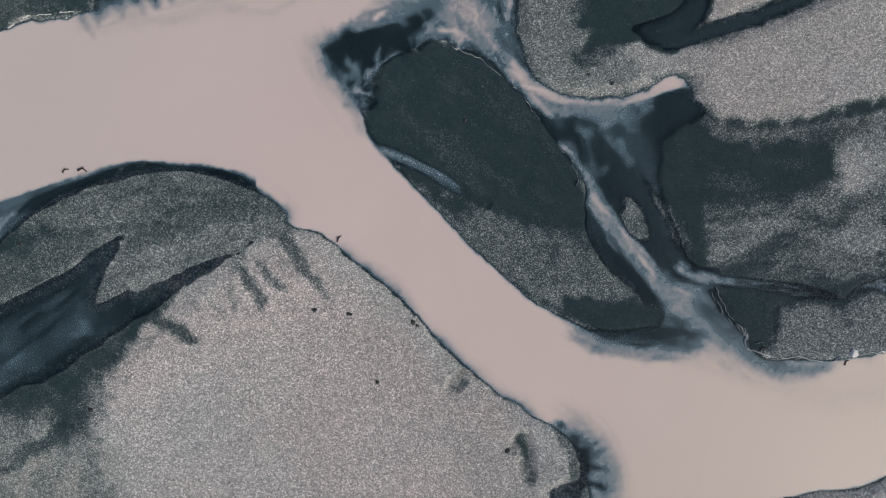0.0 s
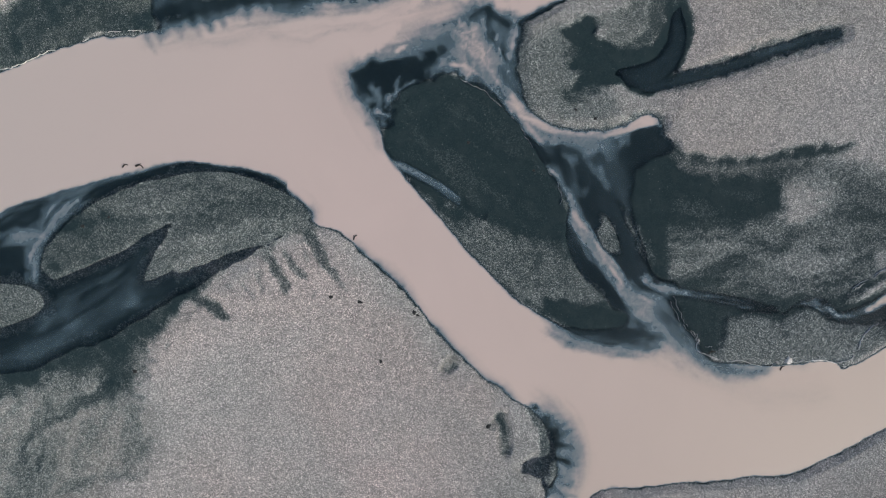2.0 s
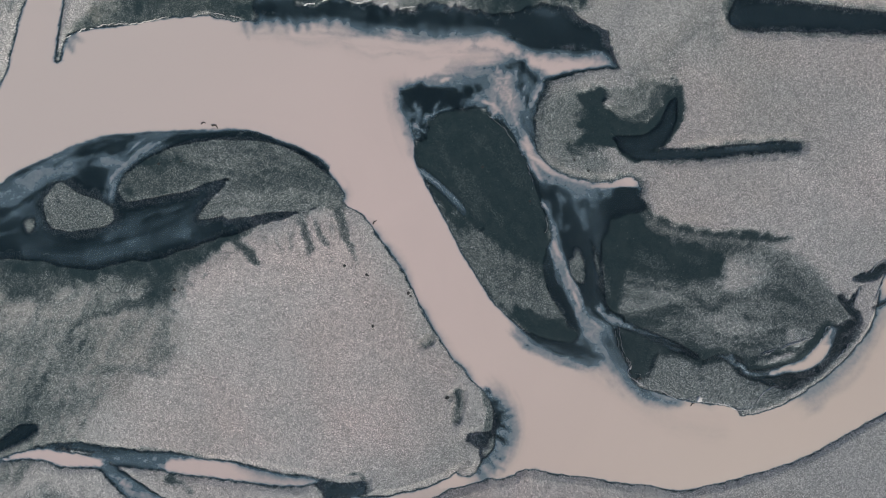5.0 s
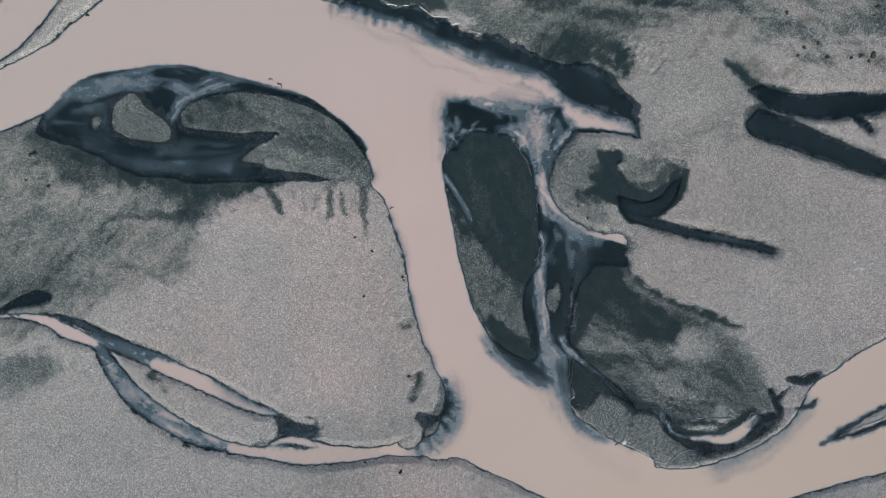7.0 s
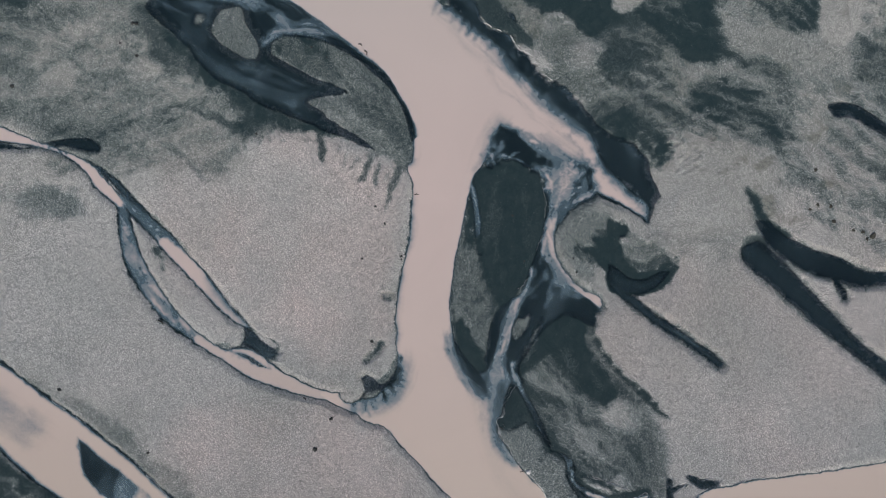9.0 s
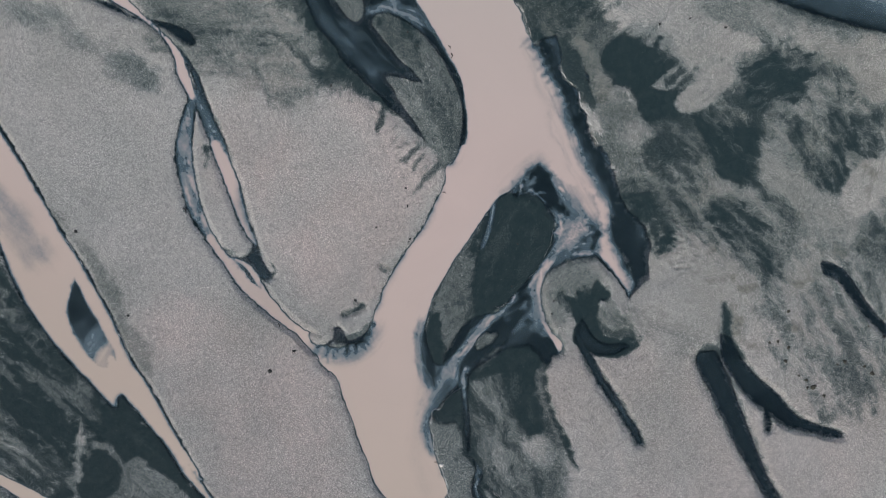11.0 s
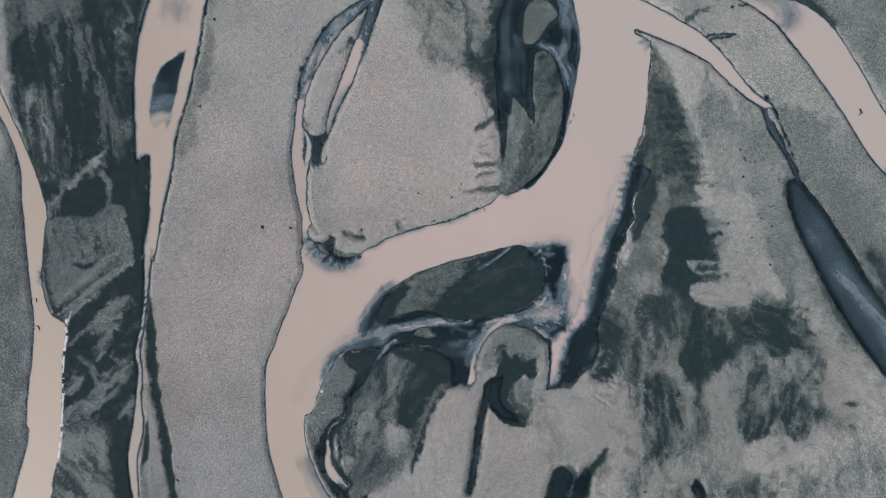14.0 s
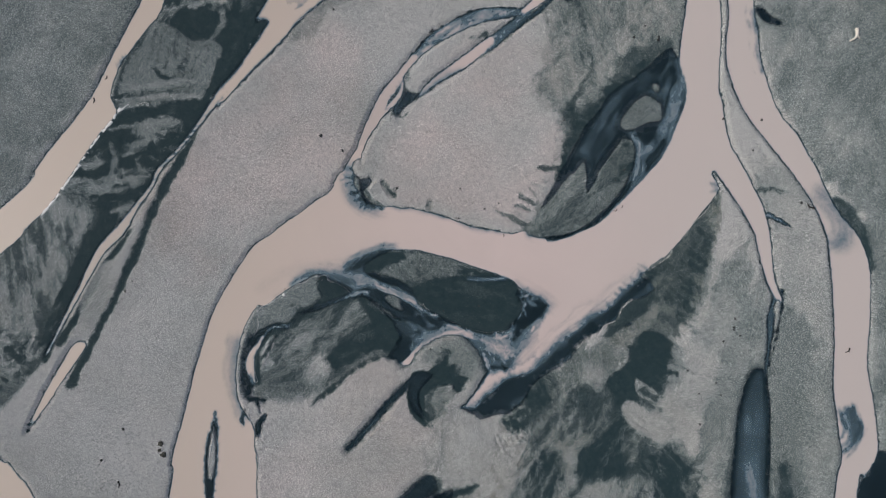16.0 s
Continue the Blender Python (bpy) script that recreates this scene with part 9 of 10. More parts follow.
# -- end of marsh and flat details --

# -- haze and damp ground --
# pool mouth haze
wisp([(-71.2, -21.8, 1.59), (-68.4, -14.2, 2.58), (-62.4, -7.3, 2.58), (-55.8, -2.9, 1.99), (-47.1, 0.5, 0.99)], silt=0.62, soft=2.0, puff=0.4)
# pool haze
wisp([(-64.3, -20.8, 1.99), (-52.2, -16.9, 3.38), (-41.1, -10.2, 2.98), (-37.9, -3.0, 1.59)], silt=0.34, soft=3.0, calm=1)
# pool haze
wisp([(-49.6, -15.4, 0.79), (-44.2, -12.7, 1.19), (-38.4, -8.8, 0.79)], silt=0.42, soft=1.6, puff=0.4)
# channel milk
wisp([(-39.6, -47.5, 0.79), (-33.0, -49.8, 1.39), (-25.2, -50.0, 1.39), (-17.8, -48.2, 0.99)], silt=0.9, soft=1.0, puff=0.2)
# channel milk
wisp([(-39.9, -45.2, 0.60), (-33.4, -43.8, 0.99), (-24.1, -42.7, 0.99), (-13.7, -41.4, 0.79)], silt=0.85, soft=0.8, puff=0.2)
# mossy flat
mottle([(11.4, 73.8), (34.7, 92.4), (50.8, 72.2), (38.4, 65.4), (30.6, 62.4), (20.2, 64.3)], 0.12, 0.72, size=4.5, turn=12, stretch=1.6, share=0.5, soft=3.0, seed=101, blur=1.8)
# island hollow
mottle([(-7.9, 19.6), (-3.7, 21.1), (1.9, 21.0), (6.9, 17.7), (12.0, 12.3), (13.8, 7.7), (14.3, 3.4), (10.0, 4.3), (0.7, 5.7), (-5.7, 10.1)], 0.83, 1.0, size=3.2, turn=-40, stretch=3.0, share=0.62, soft=1.4, seed=102, blur=1.5)
# flat hollow
mottle([(25.2, 13.3), (29.5, 10.5), (39.1, 10.4), (40.1, 8.1), (35.6, 7.0), (33.0, 5.5), (26.4, 4.0), (24.3, 8.0)], 0.8, 1.0, size=2.6, turn=-10, stretch=3.0, share=0.68, soft=1.2, seed=103, blur=1.4)
# streaked flat
mottle([(27.1, 3.8), (33.6, 4.7), (39.5, 5.8), (45.5, 4.0), (51.3, 2.9), (51.5, -1.7), (40.5, -3.0), (31.2, -2.7), (26.9, -0.5)], 0.4, 0.86, size=3.4, turn=13, stretch=3.2, share=0.5, soft=2.0, seed=104, blur=1.6)
# mixing haze
wisp([(15.6, 13.7, 1.97), (19.0, 11.5, 3.95), (21.7, 7.9, 3.29), (23.2, 3.4, 1.97)], silt=0.3, soft=3.0, calm=1)
# mixing haze
wisp([(21.5, 15.5, 1.32), (24.5, 13.3, 1.97), (26.2, 10.7, 1.32)], silt=0.2, soft=2.5, calm=1)
# mixing haze
wisp([(14.9, 14.3, 0.66), (17.6, 11.8, 1.45), (19.4, 9.2, 0.92)], silt=0.5, soft=1.8, puff=0.5)
# mixing haze
wisp([(19.2, 14.8, 0.66), (20.9, 12.2, 0.92), (22.3, 9.9, 0.53)], silt=0.36, soft=1.5, puff=0.4)
# channel shore
damp([(23.5, 14.9), (25.9, 12.0), (25.3, 8.0), (26.1, 3.4), (26.9, -0.5), (28.2, -1.8), (27.1, 3.5), (28.0, 8.1), (27.8, 12.1), (25.4, 14.9)], wet=0.98, soft=1.0, grain=0.4, turn=-83)
# damp bar
damp([(-75.8, 14.7), (-71.0, 32.3), (-61.2, 52.1), (-49.2, 73.6), (-40.7, 97.2), (-46.7, 104.8), (-84.3, 74.7), (-88.3, 47.5), (-86.9, 35.0), (-83.6, 22.2)], wet=0.36, soft=3.0, grain=0.4, turn=70)
# damp bar
damp([(-105.3, 23.7), (-122.0, 44.7), (-88.5, 71.4), (-87.3, 56.9), (-92.5, 44.2)], wet=0.5, soft=2.5, grain=0.5, turn=70)
# -- end of haze and damp ground --

WATERS = {
    "main river": ("milky pinkish-beige glacial river water with smooth surface", "river"),
    "branch channel": ("milky beige side branch of the river tapering off", "river"),
    "far channel": ("milky beige curving river channel beside grey sand", "river"),
    "west river": ("milky beige river channel along grey flats", "river"),
    "strand channel": ("milky streaked channel narrowing to a thread", "river"),
    "corner channel": ("milky beige river bend", "river"),
    "side channel": ("narrow greyish milky side channel round an islet", "channel"),
    "lens pool": ("dark lens-shaped clear patch in milky water", "pool"),
    "clear side channel": ("clear dark shallow water in a narrow rill", "channel"),
    "bar pool": ("clear dark blue pool behind a sand lobe", "pool"),
    "cove fringe": ("dark murky shallow water in a ragged cove", "pool"),
    "island pool": ("clear dark water with silty swirls on the island", "pool"),
    "mixing channel": ("blue-grey clear water veined with white silt", "channel"),
    "rivulet": ("thin winding silty rivulet through wet sand", "stream"),
    "bank pools": ("small dark clear pools along the bank", "pool"),
    "bay": ("small milky bay behind the bank", "pool"),
    "mid channel bar": ("dark shallow patch in the milky channel", "shoal"),
    "straight ditch": ("straight narrow ditch of clear blue water", "ditch"),
    "hook pool": ("hook-shaped clear dark blue pool", "pool"),
    "broad ditch": ("broad straight ditch of dark blue water", "ditch"),
    "curved ditch": ("curved dark water ditch in pale sand", "ditch"),
    "blue pool": ("long blue-grey pool with cloudy water", "pool"),
    "link stream": ("thin dark stream linking channel and pool", "stream"),
    "branch spur": ("pale silty spur of shallow water", "channel"),
    "north fringe": ("dark blue shallow water with feathery edge", "shallows"),
    "marsh rill": ("dark narrow rill draining the marsh", "stream"),
    "corner pool": ("small dark pool on grey sand", "pool"),
    "tail pool": ("dark clear pool beside the channel", "pool"),
}
BARS = [
    ((-9.6, -22.0), "large pale grey glinting sandbar with scalloped edge"),
    ((63.1, -26.8), "long smooth pale sand strip between two channels"),
    ((1.9, 13.4), "dark wet sand island with grey flanks"),
    ((-75.2, 4.5), "narrow grey sand spit between two channels"),
    ((85.2, -47.8), "dark streaked wet bar along the river"),
    ((-17.9, -45.2), "small pale lens-shaped sand islet"),
    ((-55.7, -9.1), "small grey sand islet in a dark pool"),
    ((42.3, -9.9), "grey gravelly islet with a foam-lined bank"),
]

# creeping moisture and still water have frayed, wandering outlines: shift the fields by layered noise
def moved(field, dx, dy):
    """The field as it lies dx, dy metres away, cell by cell."""
    u = np.interp((GX + dx).ravel(), XS, np.arange(len(XS))).reshape(GX.shape)
    v = np.interp((GY + dy).ravel(), YS, np.arange(len(YS))).reshape(GX.shape)
    i, j = np.minimum(u.astype(np.int32), len(XS) - 2), np.minimum(v.astype(np.int32), len(YS) - 2)
    p, q = (u - i).astype(np.float32), (v - j).astype(np.float32)
    return (field[j, i] * (1 - p) + field[j, i + 1] * p) * (1 - q) + (field[j + 1, i] * (1 - p) + field[j + 1, i + 1] * p) * q


def blurred(field, times):
    for _ in range(times):
        field = (field + np.roll(field, 2, 0) + np.roll(field, -2, 0) + np.roll(field, 2, 1) + np.roll(field, -2, 1)) / 5
    return field


SHIFT_X, SHIFT_Y = fbm(2.6, 5, 31), fbm(2.6, 5, 32)
CURL_X, CURL_Y = fbm(0.9, 3, 33), fbm(0.9, 3, 34)
WET = 0.8 * WET + 0.2 * blurred(WET, 3)
WET = moved(WET, 0.2 * SHIFT_X + 0.2 * CURL_X, 0.2 * SHIFT_Y + 0.2 * CURL_Y)
STILL = blurred(CLEAR * (1 - smooth(0.75, 0.95, SILT)), 3)
HEIGHT = moved(HEIGHT, STILL * (0.1 * SHIFT_X + 0.05 * CURL_X), STILL * (0.1 * SHIFT_Y + 0.05 * CURL_Y))
LOOSE = blurred(smooth(0.0, 0.2, SILT * (1 - SILT)), 4)
SILT = moved(SILT, LOOSE * (0.2 * SHIFT_X + 0.13 * CURL_X), LOOSE * (0.2 * SHIFT_Y + 0.13 * CURL_Y))

# silty water leaves a dark wet rim, clear pools a gentle one, and thin water shows its bed
RIM = 1 - smooth(-0.1, 0.08, HEIGHT + 0.05 * N_FINE + 0.03 * N_PUFF)
SHELF = 1 - smooth(-0.3, 0.1, HEIGHT + 0.05 * N_FINE + 0.05 * N_PUFF + 0.02 * N_GRIT)
RIM = RIM * (1 - CLEAR) + SHELF * CLEAR
WET = np.clip(np.maximum(WET, RIM), 0, 1)
DEPTH = np.clip(-HEIGHT, 0, None)
SILT = np.clip(np.maximum(SILT * (1 - np.exp(-DEPTH * 13.0)), smooth(0.0, 0.16, DEPTH) * (0.125 + 0.08 * N_CLOUD)), 0, 1)

# the silt turns from grey upstream through rose to ochre downstream
OCHRE = np.clip((GX * 0.7 - GY * 0.5 + 6 * N_BROAD) / 70, -1, 1)


def sheet(name, faces, heights, values, material):
    """A mesh of the grid cells in faces (a mask), at the given heights, with point values by name."""
    ny, nx = HEIGHT.shape
    j, i = np.nonzero(faces)
    corner = np.stack([j * nx + i, j * nx + i + 1, (j + 1) * nx + i + 1, (j + 1) * nx + i], 1)
    used, index = np.unique(corner, return_inverse=True)
    me = bpy.data.meshes.new(name)
    me.vertices.add(len(used))
    co = np.stack([GX.ravel()[used], GY.ravel()[used], heights.ravel()[used]], 1)
    me.vertices.foreach_set("co", co.astype(np.float32).ravel())
    me.loops.add(index.size)
    me.loops.foreach_set("vertex_index", index.ravel().astype(np.int32))
    me.polygons.add(len(corner))
    me.polygons.foreach_set("loop_start", np.arange(0, index.size, 4, dtype=np.int32))
    me.polygons.foreach_set("use_smooth", np.ones(len(corner), bool))
    me.update(calc_edges=True)
    for key, field in values.items():
        me.attributes.new(key, "FLOAT", "POINT").data.foreach_set("value", field.ravel()[used].astype(np.float32))
    me.materials.append(material)
    return new(name, me)


def spread(mask, steps):
    for _ in range(steps):
        m = mask.copy()
        m[1:] |= mask[:-1]
        m[:-1] |= mask[1:]
        m[:, 1:] |= mask[:, :-1]
        m[:, :-1] |= mask[:, 1:]
        mask = m
    return mask


def bar_mask(x, y, skip=3):
    """The cells of the dry bar that holds the point."""
    land = (HEIGHT[::skip, ::skip] > 0.0) & (np.abs(GX[::skip, ::skip]) < 133) & (np.abs(GY[::skip, ::skip]) < 133)
    i, j = int(np.argmin(np.abs(XS[::skip] - x))), int(np.argmin(np.abs(YS[::skip] - y)))
    found, stack = np.zeros(land.shape, bool), [(j, i)]
    while stack:
        j, i = stack.pop()
        if 0 <= j < land.shape[0] and 0 <= i < land.shape[1] and land[j, i] and not found[j, i]:
            found[j, i] = True
            stack += [(j + 1, i), (j - 1, i), (j, i + 1), (j, i - 1)]
    found = spread(found, 1)
    full = np.repeat(np.repeat(found, skip, 0), skip, 1)[:HEIGHT.shape[0] - 1, :HEIGHT.shape[1] - 1]
    return full


# hollows sunk beside a water body belong to it
for _ in range(30):
    bare = (OWNER == 0) & (HEIGHT < 0.02)
    if not bare.any():
        break
    for step, axis in ((1, 0), (-1, 0), (1, 1), (-1, 1)):
        near = np.roll(OWNER, step, axis)
        OWNER = np.where(bare & (OWNER == 0), near, OWNER)

LAND = {"wet": WET, "moss": MOSS, "blush": BLUSH}
rest = np.ones((HEIGHT.shape[0] - 1, HEIGHT.shape[1] - 1), bool)
for seed, label in BARS:
    cells = bar_mask(*seed) & rest
    if 200 < cells.sum() < 0.45 * rest.size:
        rest &= ~cells
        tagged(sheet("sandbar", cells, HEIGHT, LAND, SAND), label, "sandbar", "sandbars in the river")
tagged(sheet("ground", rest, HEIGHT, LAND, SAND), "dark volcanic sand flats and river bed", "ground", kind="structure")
low = np.minimum(np.minimum(HEIGHT[:-1, :-1], HEIGHT[1:, :-1]), np.minimum(HEIGHT[:-1, 1:], HEIGHT[1:, 1:])) < 0.01
for body, number in BODIES.items():
    label, category = WATERS[body]
    cells = low & (OWNER[:-1, :-1] == number)
    if cells.any():
        tagged(sheet("water", cells, np.zeros_like(HEIGHT), {"silt": SILT, "ochre": OCHRE}, WATER), label, category, kind="structure")

FOAM_LINES = [
    (0.06, [(0.4, 21.3), (1.9, 20.6), (3.7, 19.2), (5.5, 17.9)]),
    (0.06, [(7.1, 17.1), (8.6, 15.9), (9.8, 14.1), (10.4, 12.6)]),
    (0.08, [(11.9, 10.8), (13.0, 9.6), (13.3, 8.0), (13.0, 7.2)]),
    (0.05, [(28.9, -3.9), (30.4, -6.5), (31.9, -7.9), (33.0, -9.4)]),
    (0.07, [(32.6, -7.4), (33.1, -8.5), (32.5, -9.6)]),
    (0.07, [(33.4, -10.1), (34.3, -9.6), (34.8, -10.7), (35.8, -10.9)]),
    (1.7, [(56.4, -69.7), (60.1, -69.7), (62.7, -68.6), (68.4, -66.2), (75.1, -62.4), (80.6, -59.6), (83.6, -58.5), (88.7, -56.2)]),
    (0.22, [(31.7, -7.6), (33.0, -9.1), (32.7, -10.2), (34.7, -10.7), (37.4, -10.8), (40.5, -11.7), (42.8, -11.3)]),
    (0.35, [(43.9, -10.8), (48.0, -10.2), (51.0, -9.3), (53.5, -7.6), (55.1, -5.5)]),
    (0.2, [(50.6, -2.3), (53.1, -0.6), (54.5, 0.7)]),
    (0.25, [(58.0, 3.0), (58.7, 5.0), (59.4, 5.8)]),
    (0.2, [(57.9, 3.9), (58.4, 4.9), (61.0, 7.0)]),
    (0.3, [(62.2, 10.5), (62.7, 12.3)]),
    (0.3, [(64.5, 11.4), (65.8, 14.0)]),
    (0.28, [(64.3, 14.8), (64.8, 16.9), (65.8, 18.1)]),
    (0.22, [(66.9, 20.0), (67.7, 22.5), (69.9, 25.9)]),
    (0.14, [(51.2, -1.6), (54.0, 0.2), (57.8, 3.0)]),
    (0.22, [(62.1, 1.1), (63.8, 3.8)]),
    (0.35, [(80.3, 18.6), (76.9, 13.8), (74.1, 10.2)]),
    (0.25, [(-17.9, -78.2), (-16.5, -78.0), (-14.7, -77.2)]),
    (0.2, [(-12.6, -76.7), (-11.4, -76.3), (-10.3, -75.7)]),
    (0.25, [(-0.3, -72.9), (4.8, -70.6), (7.8, -70.1), (9.6, -70.4)]),
    (0.35, [(-31.1, 28.8), (-29.8, 30.3), (-27.3, 31.7)]),
    (0.4, [(-25.9, 31.1), (-23.2, 32.0), (-20.9, 33.8)]),
    (0.3, [(-19.8, 32.7), (-18.8, 33.9)]),
    (0.25, [(-16.9, 33.3), (-14.8, 34.4)]),
    (0.14, [(-64.4, 13.8), (-60.0, 16.4), (-56.3, 18.5), (-52.6, 20.2), (-48.8, 21.6)]),
    (0.14, [(-47.1, 23.4), (-44.9, 24.8), (-39.9, 25.8)]),
    (0.06, [(28.6, -4.6), (29.8, -7.1), (31.3, -8.6), (31.9, -9.5)]),
]
DRIFTWOOD = [(-40.7, 8.0, 0.75, 30), (-38.9, 8.0, 1.0, -10), (-11.3, 0.9, 0.8, 60), (34.2, -10.7, 0.9, 20), (43.2, -12.1, 0.7, 50), (63.8, -75.7, 1.2, 60), (58.5, -79.3, 1.0, 30), (101.8, 11.9, 1.6, 70), (-74.2, 65.4, 1.5, 20), (-20.8, -93.2, 1.2, 0), (-18.6, -52.5, 1.2, 20), (8.7, -38.3, 0.9, 0), (-82.4, 29.3, 2.0, -60)]
PALE_LOGS = [(-111.1, -3.6, 3.6, 35)]
STONES = [(-7.1, -14.3, 0.5), (-13.8, -6.7, 0.5), (-10.0, -7.1, 0.4), (-3.4, -8.0, 0.7), (-2.9, -8.3, 0.4), (15.2, 18.6, 0.4), (17.7, 17.6, 0.5), (6.8, -21.6, 0.6), (2.1, 13.7, 0.5), (10.5, 10.7, 0.4), (-71.1, -50.6, 1.0), (-68.2, -25.1, 0.8), (-18.8, -75.3, 0.9), (0.4, -68.2, 0.7), (102.8, 4.7, 0.9), (94.5, 0.3, 0.9), (17.5, -41.8, 1.0), (14.5, -36.1, 0.8), (78.3, -29.9, 0.7), (75.6, -31.2, 0.5), (-47.7, 49.3, 0.7)]
STONES += [(-51.3, 47.9, 0.6), (-52.1, 49.9, 0.6), (-81.5, 4.8, 0.7), (-73.2, 0.2, 0.8), (-75.9, 10.5, 0.7), (-80.7, 27.6, 0.9), (-62.7, -28.0, 0.8), (-66.5, -29.2, 0.6), (-36.6, 51.7, 0.7), (-36.4, 58.0, 0.6), (-52.9, 45.6, 0.7), (-51.6, 47.4, 0.7), (-41.4, 57.6, 0.6), (-41.1, 60.8, 0.6), (-33.1, 64.8, 0.7), (-45.5, 0.2, 0.5), (-42.3, 1.5, 0.4), (-37.8, -17.6, 0.6), (-67.7, -24.6, 0.9), (-10.2, -7.1, 0.5)]
TUFTS = [(32.6, 60.6, 1.0), (32.7, 62.2, 1.2), (34.4, 64.1, 1.1), (37.0, 63.0, 1.2), (40.5, 65.1, 1.0), (41.7, 66.4, 1.3), (43.4, 67.5, 1.8), (43.3, 66.3, 1.1), (39.8, 73.4, 0.9), (39.6, 75.0, 1.4), (41.4, 78.8, 1.1), (43.1, 80.0, 1.6), (27.1, 65.7, 1.3), (45.6, 69.3, 1.2), (87.8, 7.7, 2.4), (88.5, 10.5, 2.6), (88.9, 9.1, 1.8), (36.3, 84.1, 1.2), (33.4, 81.3, 0.8), (39.5, 86.2, 1.0)]
PALE_STONES = [(43.8, -11.0, 0.9)]


def part(name, bm, material, parent=None, label=""):
    """Link a bmesh as one mesh object."""
    me = bpy.data.meshes.new(name)
    for face in bm.faces:
        face.smooth = True
    bm.to_mesh(me)
    bm.free()
    me.materials.append(material)
    ob = new(name, me)
    ob.parent = parent
    return tagged(ob, label)


def level(x, y):
    """The height of the ground, or of the water over it."""
    return max(float(HEIGHT[np.argmin(np.abs(YS - y)), np.argmin(np.abs(XS - x))]), 0.0)


def bed(x, y):
    return float(HEIGHT[np.argmin(np.abs(YS - y)), np.argmin(np.abs(XS - x))])


def foam_line(pts, width, seed):
    """A broken ridge of foam along the waterline: low, lumpy, frayed."""
    rng = random.Random(seed)
    p = curve(pts, False, 6)
    size = np.r_[0, np.cumsum(np.hypot(*np.diff(p, axis=0).T))]
    n = max(int(size[-1] / 0.22), 6)
    along = np.linspace(0, size[-1], n)
    x, y = np.interp(along, size, p[:, 0]), np.interp(along, size, p[:, 1])
    tx, ty = np.gradient(x), np.gradient(y)
    norm = np.hypot(tx, ty)
    # settle on the waterline where it is close by
    reach = sorted(np.linspace(-1.8, 1.8, 25), key=abs)
    shift = []
    for i in range(n):
        near = [k for k in reach if abs(bed(x[i] - ty[i] / norm[i] * k, y[i] + tx[i] / norm[i] * k)) < 0.07]
        shift.append(near[0] if near else np.nan)
    shift = np.array(shift)
    if np.isfinite(shift).sum() > 3:
        held = np.isfinite(shift)
        shift = np.interp(np.arange(n), np.nonzero(held)[0], shift[held])
        shift = np.convolve(np.pad(shift, 8, mode="edge"), np.ones(17) / 17, "valid")
        x, y = x - ty / norm * shift, y + tx / norm * shift
    root = tagged(new("foam_line"), "thin broken line of white foam along the waterline", "foam", "foam along the banks")
    bm, last, drift, gap = bmesh.new(), None, 0.0, 0
    for i in range(n):
        drift = 0.8 * drift + rng.gauss(0, 0.07)
        gap = gap - 1 if gap > 0 else (rng.randint(2, 4) if rng.random() < 0.05 else 0)
        if gap and bm.faces:
            part("foam_strip", bm, FOAM, root)
            bm, last = bmesh.new(), None
        w = width * (0.25 + 0.75 * abs(noise.noise((x[i] * 0.5, y[i] * 0.5, seed)))) * (0.35 + 0.65 * math.sin(math.pi * (i + 0.5) / n) ** 0.4)
        w *= rng.uniform(0.75, 1.25)
        ux, uy = -ty[i] / norm[i], tx[i] / norm[i]
        cx, cy = x[i] + ux * drift, y[i] + uy * drift
        z = level(cx, cy) + 0.05
        if gap:
            continue
        row = [bm.verts.new((cx + ux * w * k, cy + uy * w * k, z + h)) for k, h in ((-0.5, -0.06), (-0.3, 0.05), (0.05, 0.09 + 0.04 * rng.random()), (0.35, 0.05), (0.5, -0.06))]
        if last:
            for a, b in zip(range(4), range(1, 5)):
                bm.faces.new((last[a], last[b], row[b], row[a]))
        last = row
    if bm.faces:
        part("foam_strip", bm, FOAM, root)
    return root


def tube(points, radii, sides=7):
    """A lumpy tapered tube through points."""
    bm, rings = bmesh.new(), []
    for i, (p, r) in enumerate(zip(points, radii)):
        ahead = (Vector(points[min(i + 1, len(points) - 1)]) - Vector(points[max(i - 1, 0)])).normalized()
        side = ahead.cross(Vector((0, 0, 1))).normalized()
        up = side.cross(ahead)
        rings.append([bm.verts.new(Vector(p) + (side * math.cos(a) + up * math.sin(a)) * r * random.uniform(0.85, 1.15)) for a in (2 * math.pi * k / sides for k in range(sides))])
    for a, b in zip(rings, rings[1:]):
        for k in range(sides):
            bm.faces.new((a[k], a[(k + 1) % sides], b[(k + 1) % sides], b[k]))
    bm.faces.new(rings[0][::-1])
    bm.faces.new(rings[-1])
    return bm


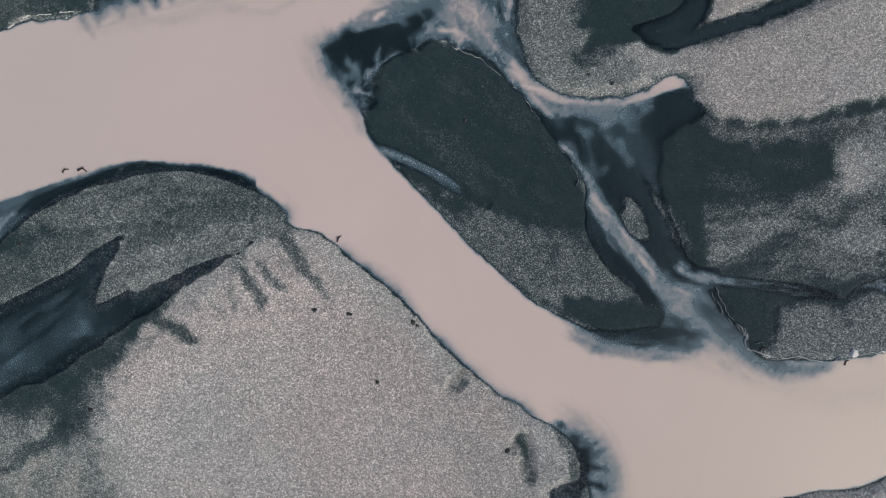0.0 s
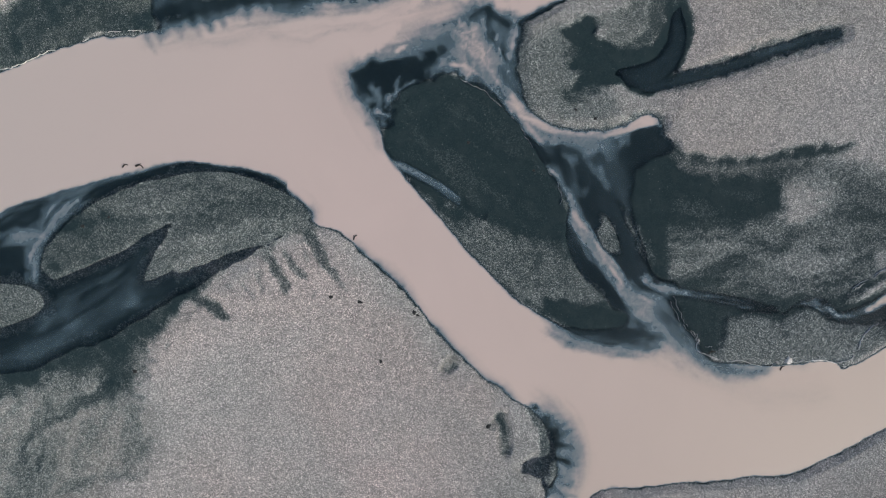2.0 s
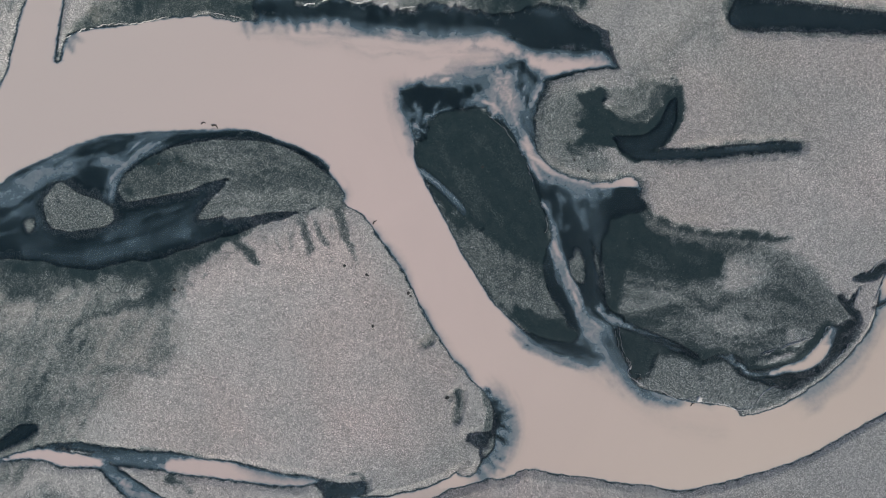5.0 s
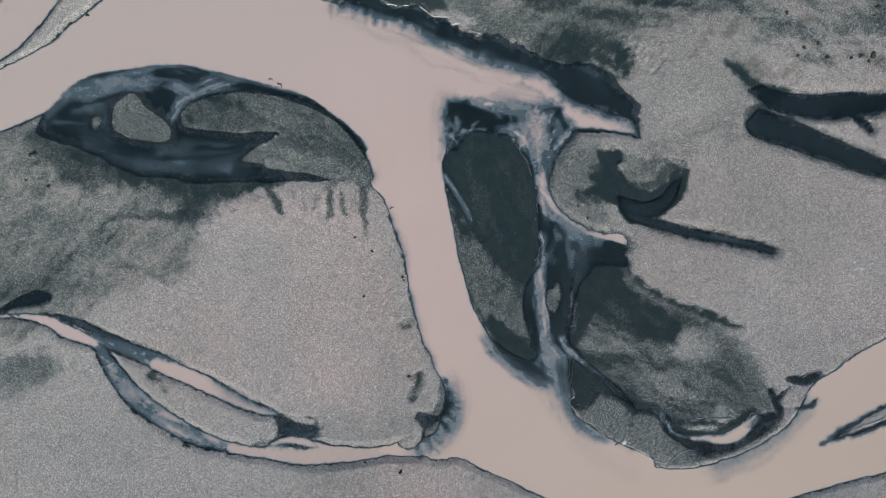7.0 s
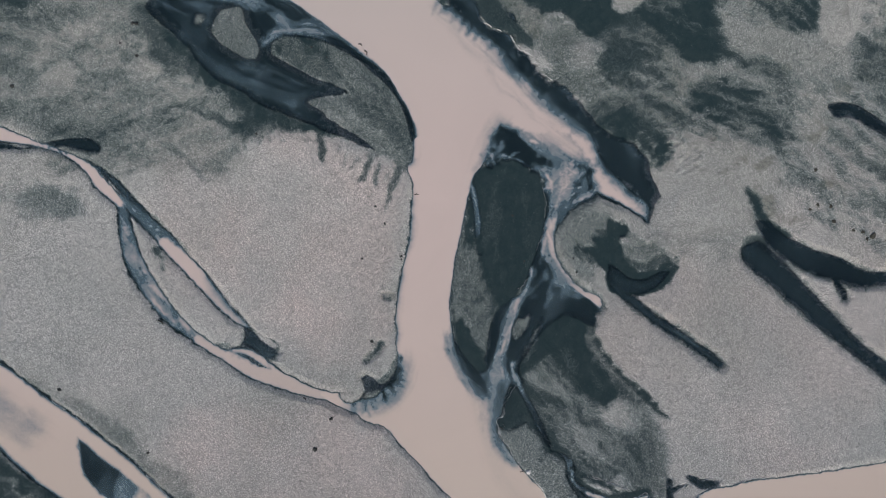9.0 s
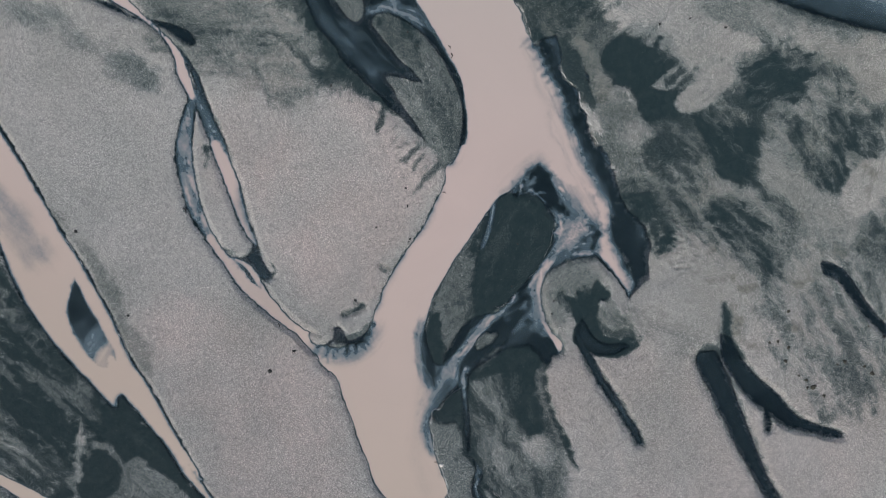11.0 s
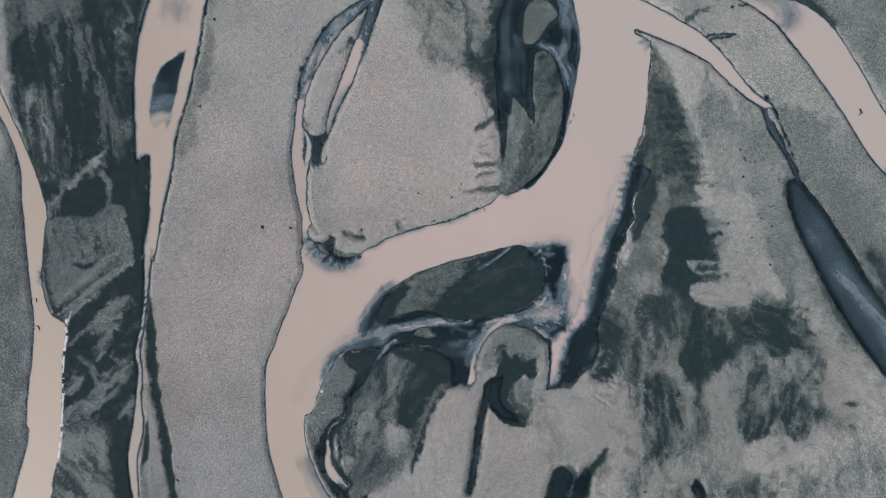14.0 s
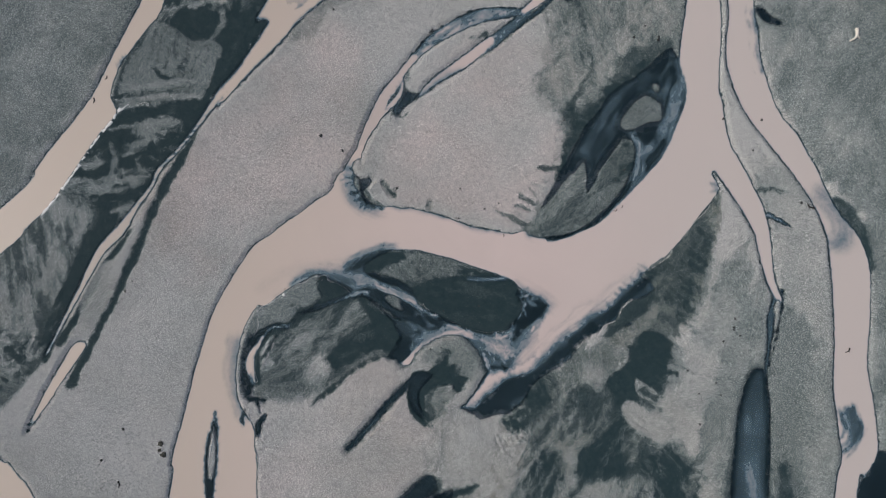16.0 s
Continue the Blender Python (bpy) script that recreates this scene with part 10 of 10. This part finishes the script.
def driftwood(x, y, size, turn, material, label, group):
    """A bent stranded log with a broken branch."""
    root = tagged(new("driftwood"), label, "driftwood", group)
    bend = size * random.uniform(0.12, 0.3)
    thick = size * 0.11
    steps = 9
    spine = [(size * (i / (steps - 1) - 0.5), bend * math.sin(math.pi * i / (steps - 1)), thick * 0.6) for i in range(steps)]
    part("trunk", tube(spine, [thick * (1.15 - 0.6 * i / steps) for i in range(steps)]), material, root)
    a = Vector(spine[3])
    twig = [a + Vector((size * 0.08 * k, size * 0.09 * k, thick * 0.25 * k)) for k in range(4)]
    part("branch", tube(twig, [thick * 0.6, thick * 0.5, thick * 0.35, thick * 0.2], 6), material, root)
    root.matrix_basis = pose(x, y, level(x, y) - 0.02, 0, 0, turn)
    return root


def lump(name, x, y, size, material, flat, rugged, label, category, group, detail=2):
    """A rounded, uneven body half sunk in the sand."""
    bm = bmesh.new()
    bmesh.ops.create_icosphere(bm, subdivisions=detail, radius=size / 2)
    seed = Vector((random.uniform(-50, 50), random.uniform(-50, 50), 0))
    for v in bm.verts:
        k = 1 + rugged * noise.fractal(v.co / size * 2.4 + seed, 0.8, 2.0, 3)
        v.co = Vector((v.co.x * k, v.co.y * k, max(v.co.z * flat * k, -size * 0.12)))
    ob = part(name, bm, material)
    ob.matrix_basis = pose(x, y, level(x, y) + 0.02, 0, 0, random.uniform(0, 360))
    return tagged(ob, label, category, group)


for k, (width, pts) in enumerate(FOAM_LINES):
    foam_line(pts, width, k)
for x, y, size, turn in DRIFTWOOD:
    driftwood(x, y, size, turn, DARK_WOOD, "dark waterlogged bent piece of driftwood", "driftwood by the river")
for x, y, size, turn in PALE_LOGS:
    driftwood(x, y, size, turn, PALE_WOOD, "bleached white driftwood log on grey sand", "driftwood by the river")
for x, y, size in STONES:
    lump("stone", x, y, size * 0.8, DARK_STONE, 0.6, 0.8, "small dark basalt stone on sand", "stone", "stones on the sand")
for x, y, size in PALE_STONES:
    lump("boulder", x, y, size, PALE_STONE, 0.6, 0.4, "pale whitish boulder at the foam-lined bank", "stone", "", 3)
for x, y, size in TUFTS:
    lump("moss_tuft", x, y, size * 0.5, TUFT, 0.4, 0.75, "low dark brown moss tuft on pale sand", "plant", "tufts on the sand", 3)


def pebbles(count, label):
    """Pale pebbles strewn over the damp sand, as one mesh of low, uneven domes."""
    rng = np.random.RandomState(11)
    x, y = rng.uniform(-62, 62, count * 6), rng.uniform(-46, 46, count * 6)
    i, j = np.searchsorted(XS, x) - 1, np.searchsorted(YS, y) - 1
    wet, ground = WET[j, i], HEIGHT[j, i]
    chance = np.clip((wet - 0.2) * 1.6, 0.04, 1) * (wet < 0.8) * (ground > 0.05)
    keep = np.nonzero(rng.rand(len(x)) < chance)[0][:count]
    x, y, ground = x[keep], y[keep], ground[keep]
    size, turn = rng.uniform(0.03, 0.065, len(x)), rng.uniform(0, 6.28, len(x))
    rings = [(1.0, -0.3), (0.85, 0.45)]
    verts, faces, per = [], [], 6
    for k, (r, h) in enumerate(rings):
        for s in range(per):
            a = turn + 2 * math.pi * s / per
            wide = r * size * rng.uniform(0.75, 1.25, len(x))
            verts.append(np.stack([x + wide * np.cos(a), y + 0.75 * wide * np.sin(a), ground + h * size], 1))
    verts.append(np.stack([x, y, ground + 0.7 * size], 1))
    cloud = np.stack(verts, 1)
    shape = [(s, (s + 1) % per, per + (s + 1) % per, per + s) for s in range(per)] + [(per + s, per + (s + 1) % per, 2 * per) for s in range(per)]
    for n in range(len(x)):
        faces += [tuple(n * (2 * per + 1) + v for v in face) for face in shape]
    me = bpy.data.meshes.new("pebbles")
    me.from_pydata(cloud.reshape(-1, 3), [], faces)
    me.materials.append(PEBBLE)
    return tagged(new("pebbles", me), label, "pebbles", kind="stuff")


pebbles(2600, "small pale grey pebbles scattered over damp dark sand")
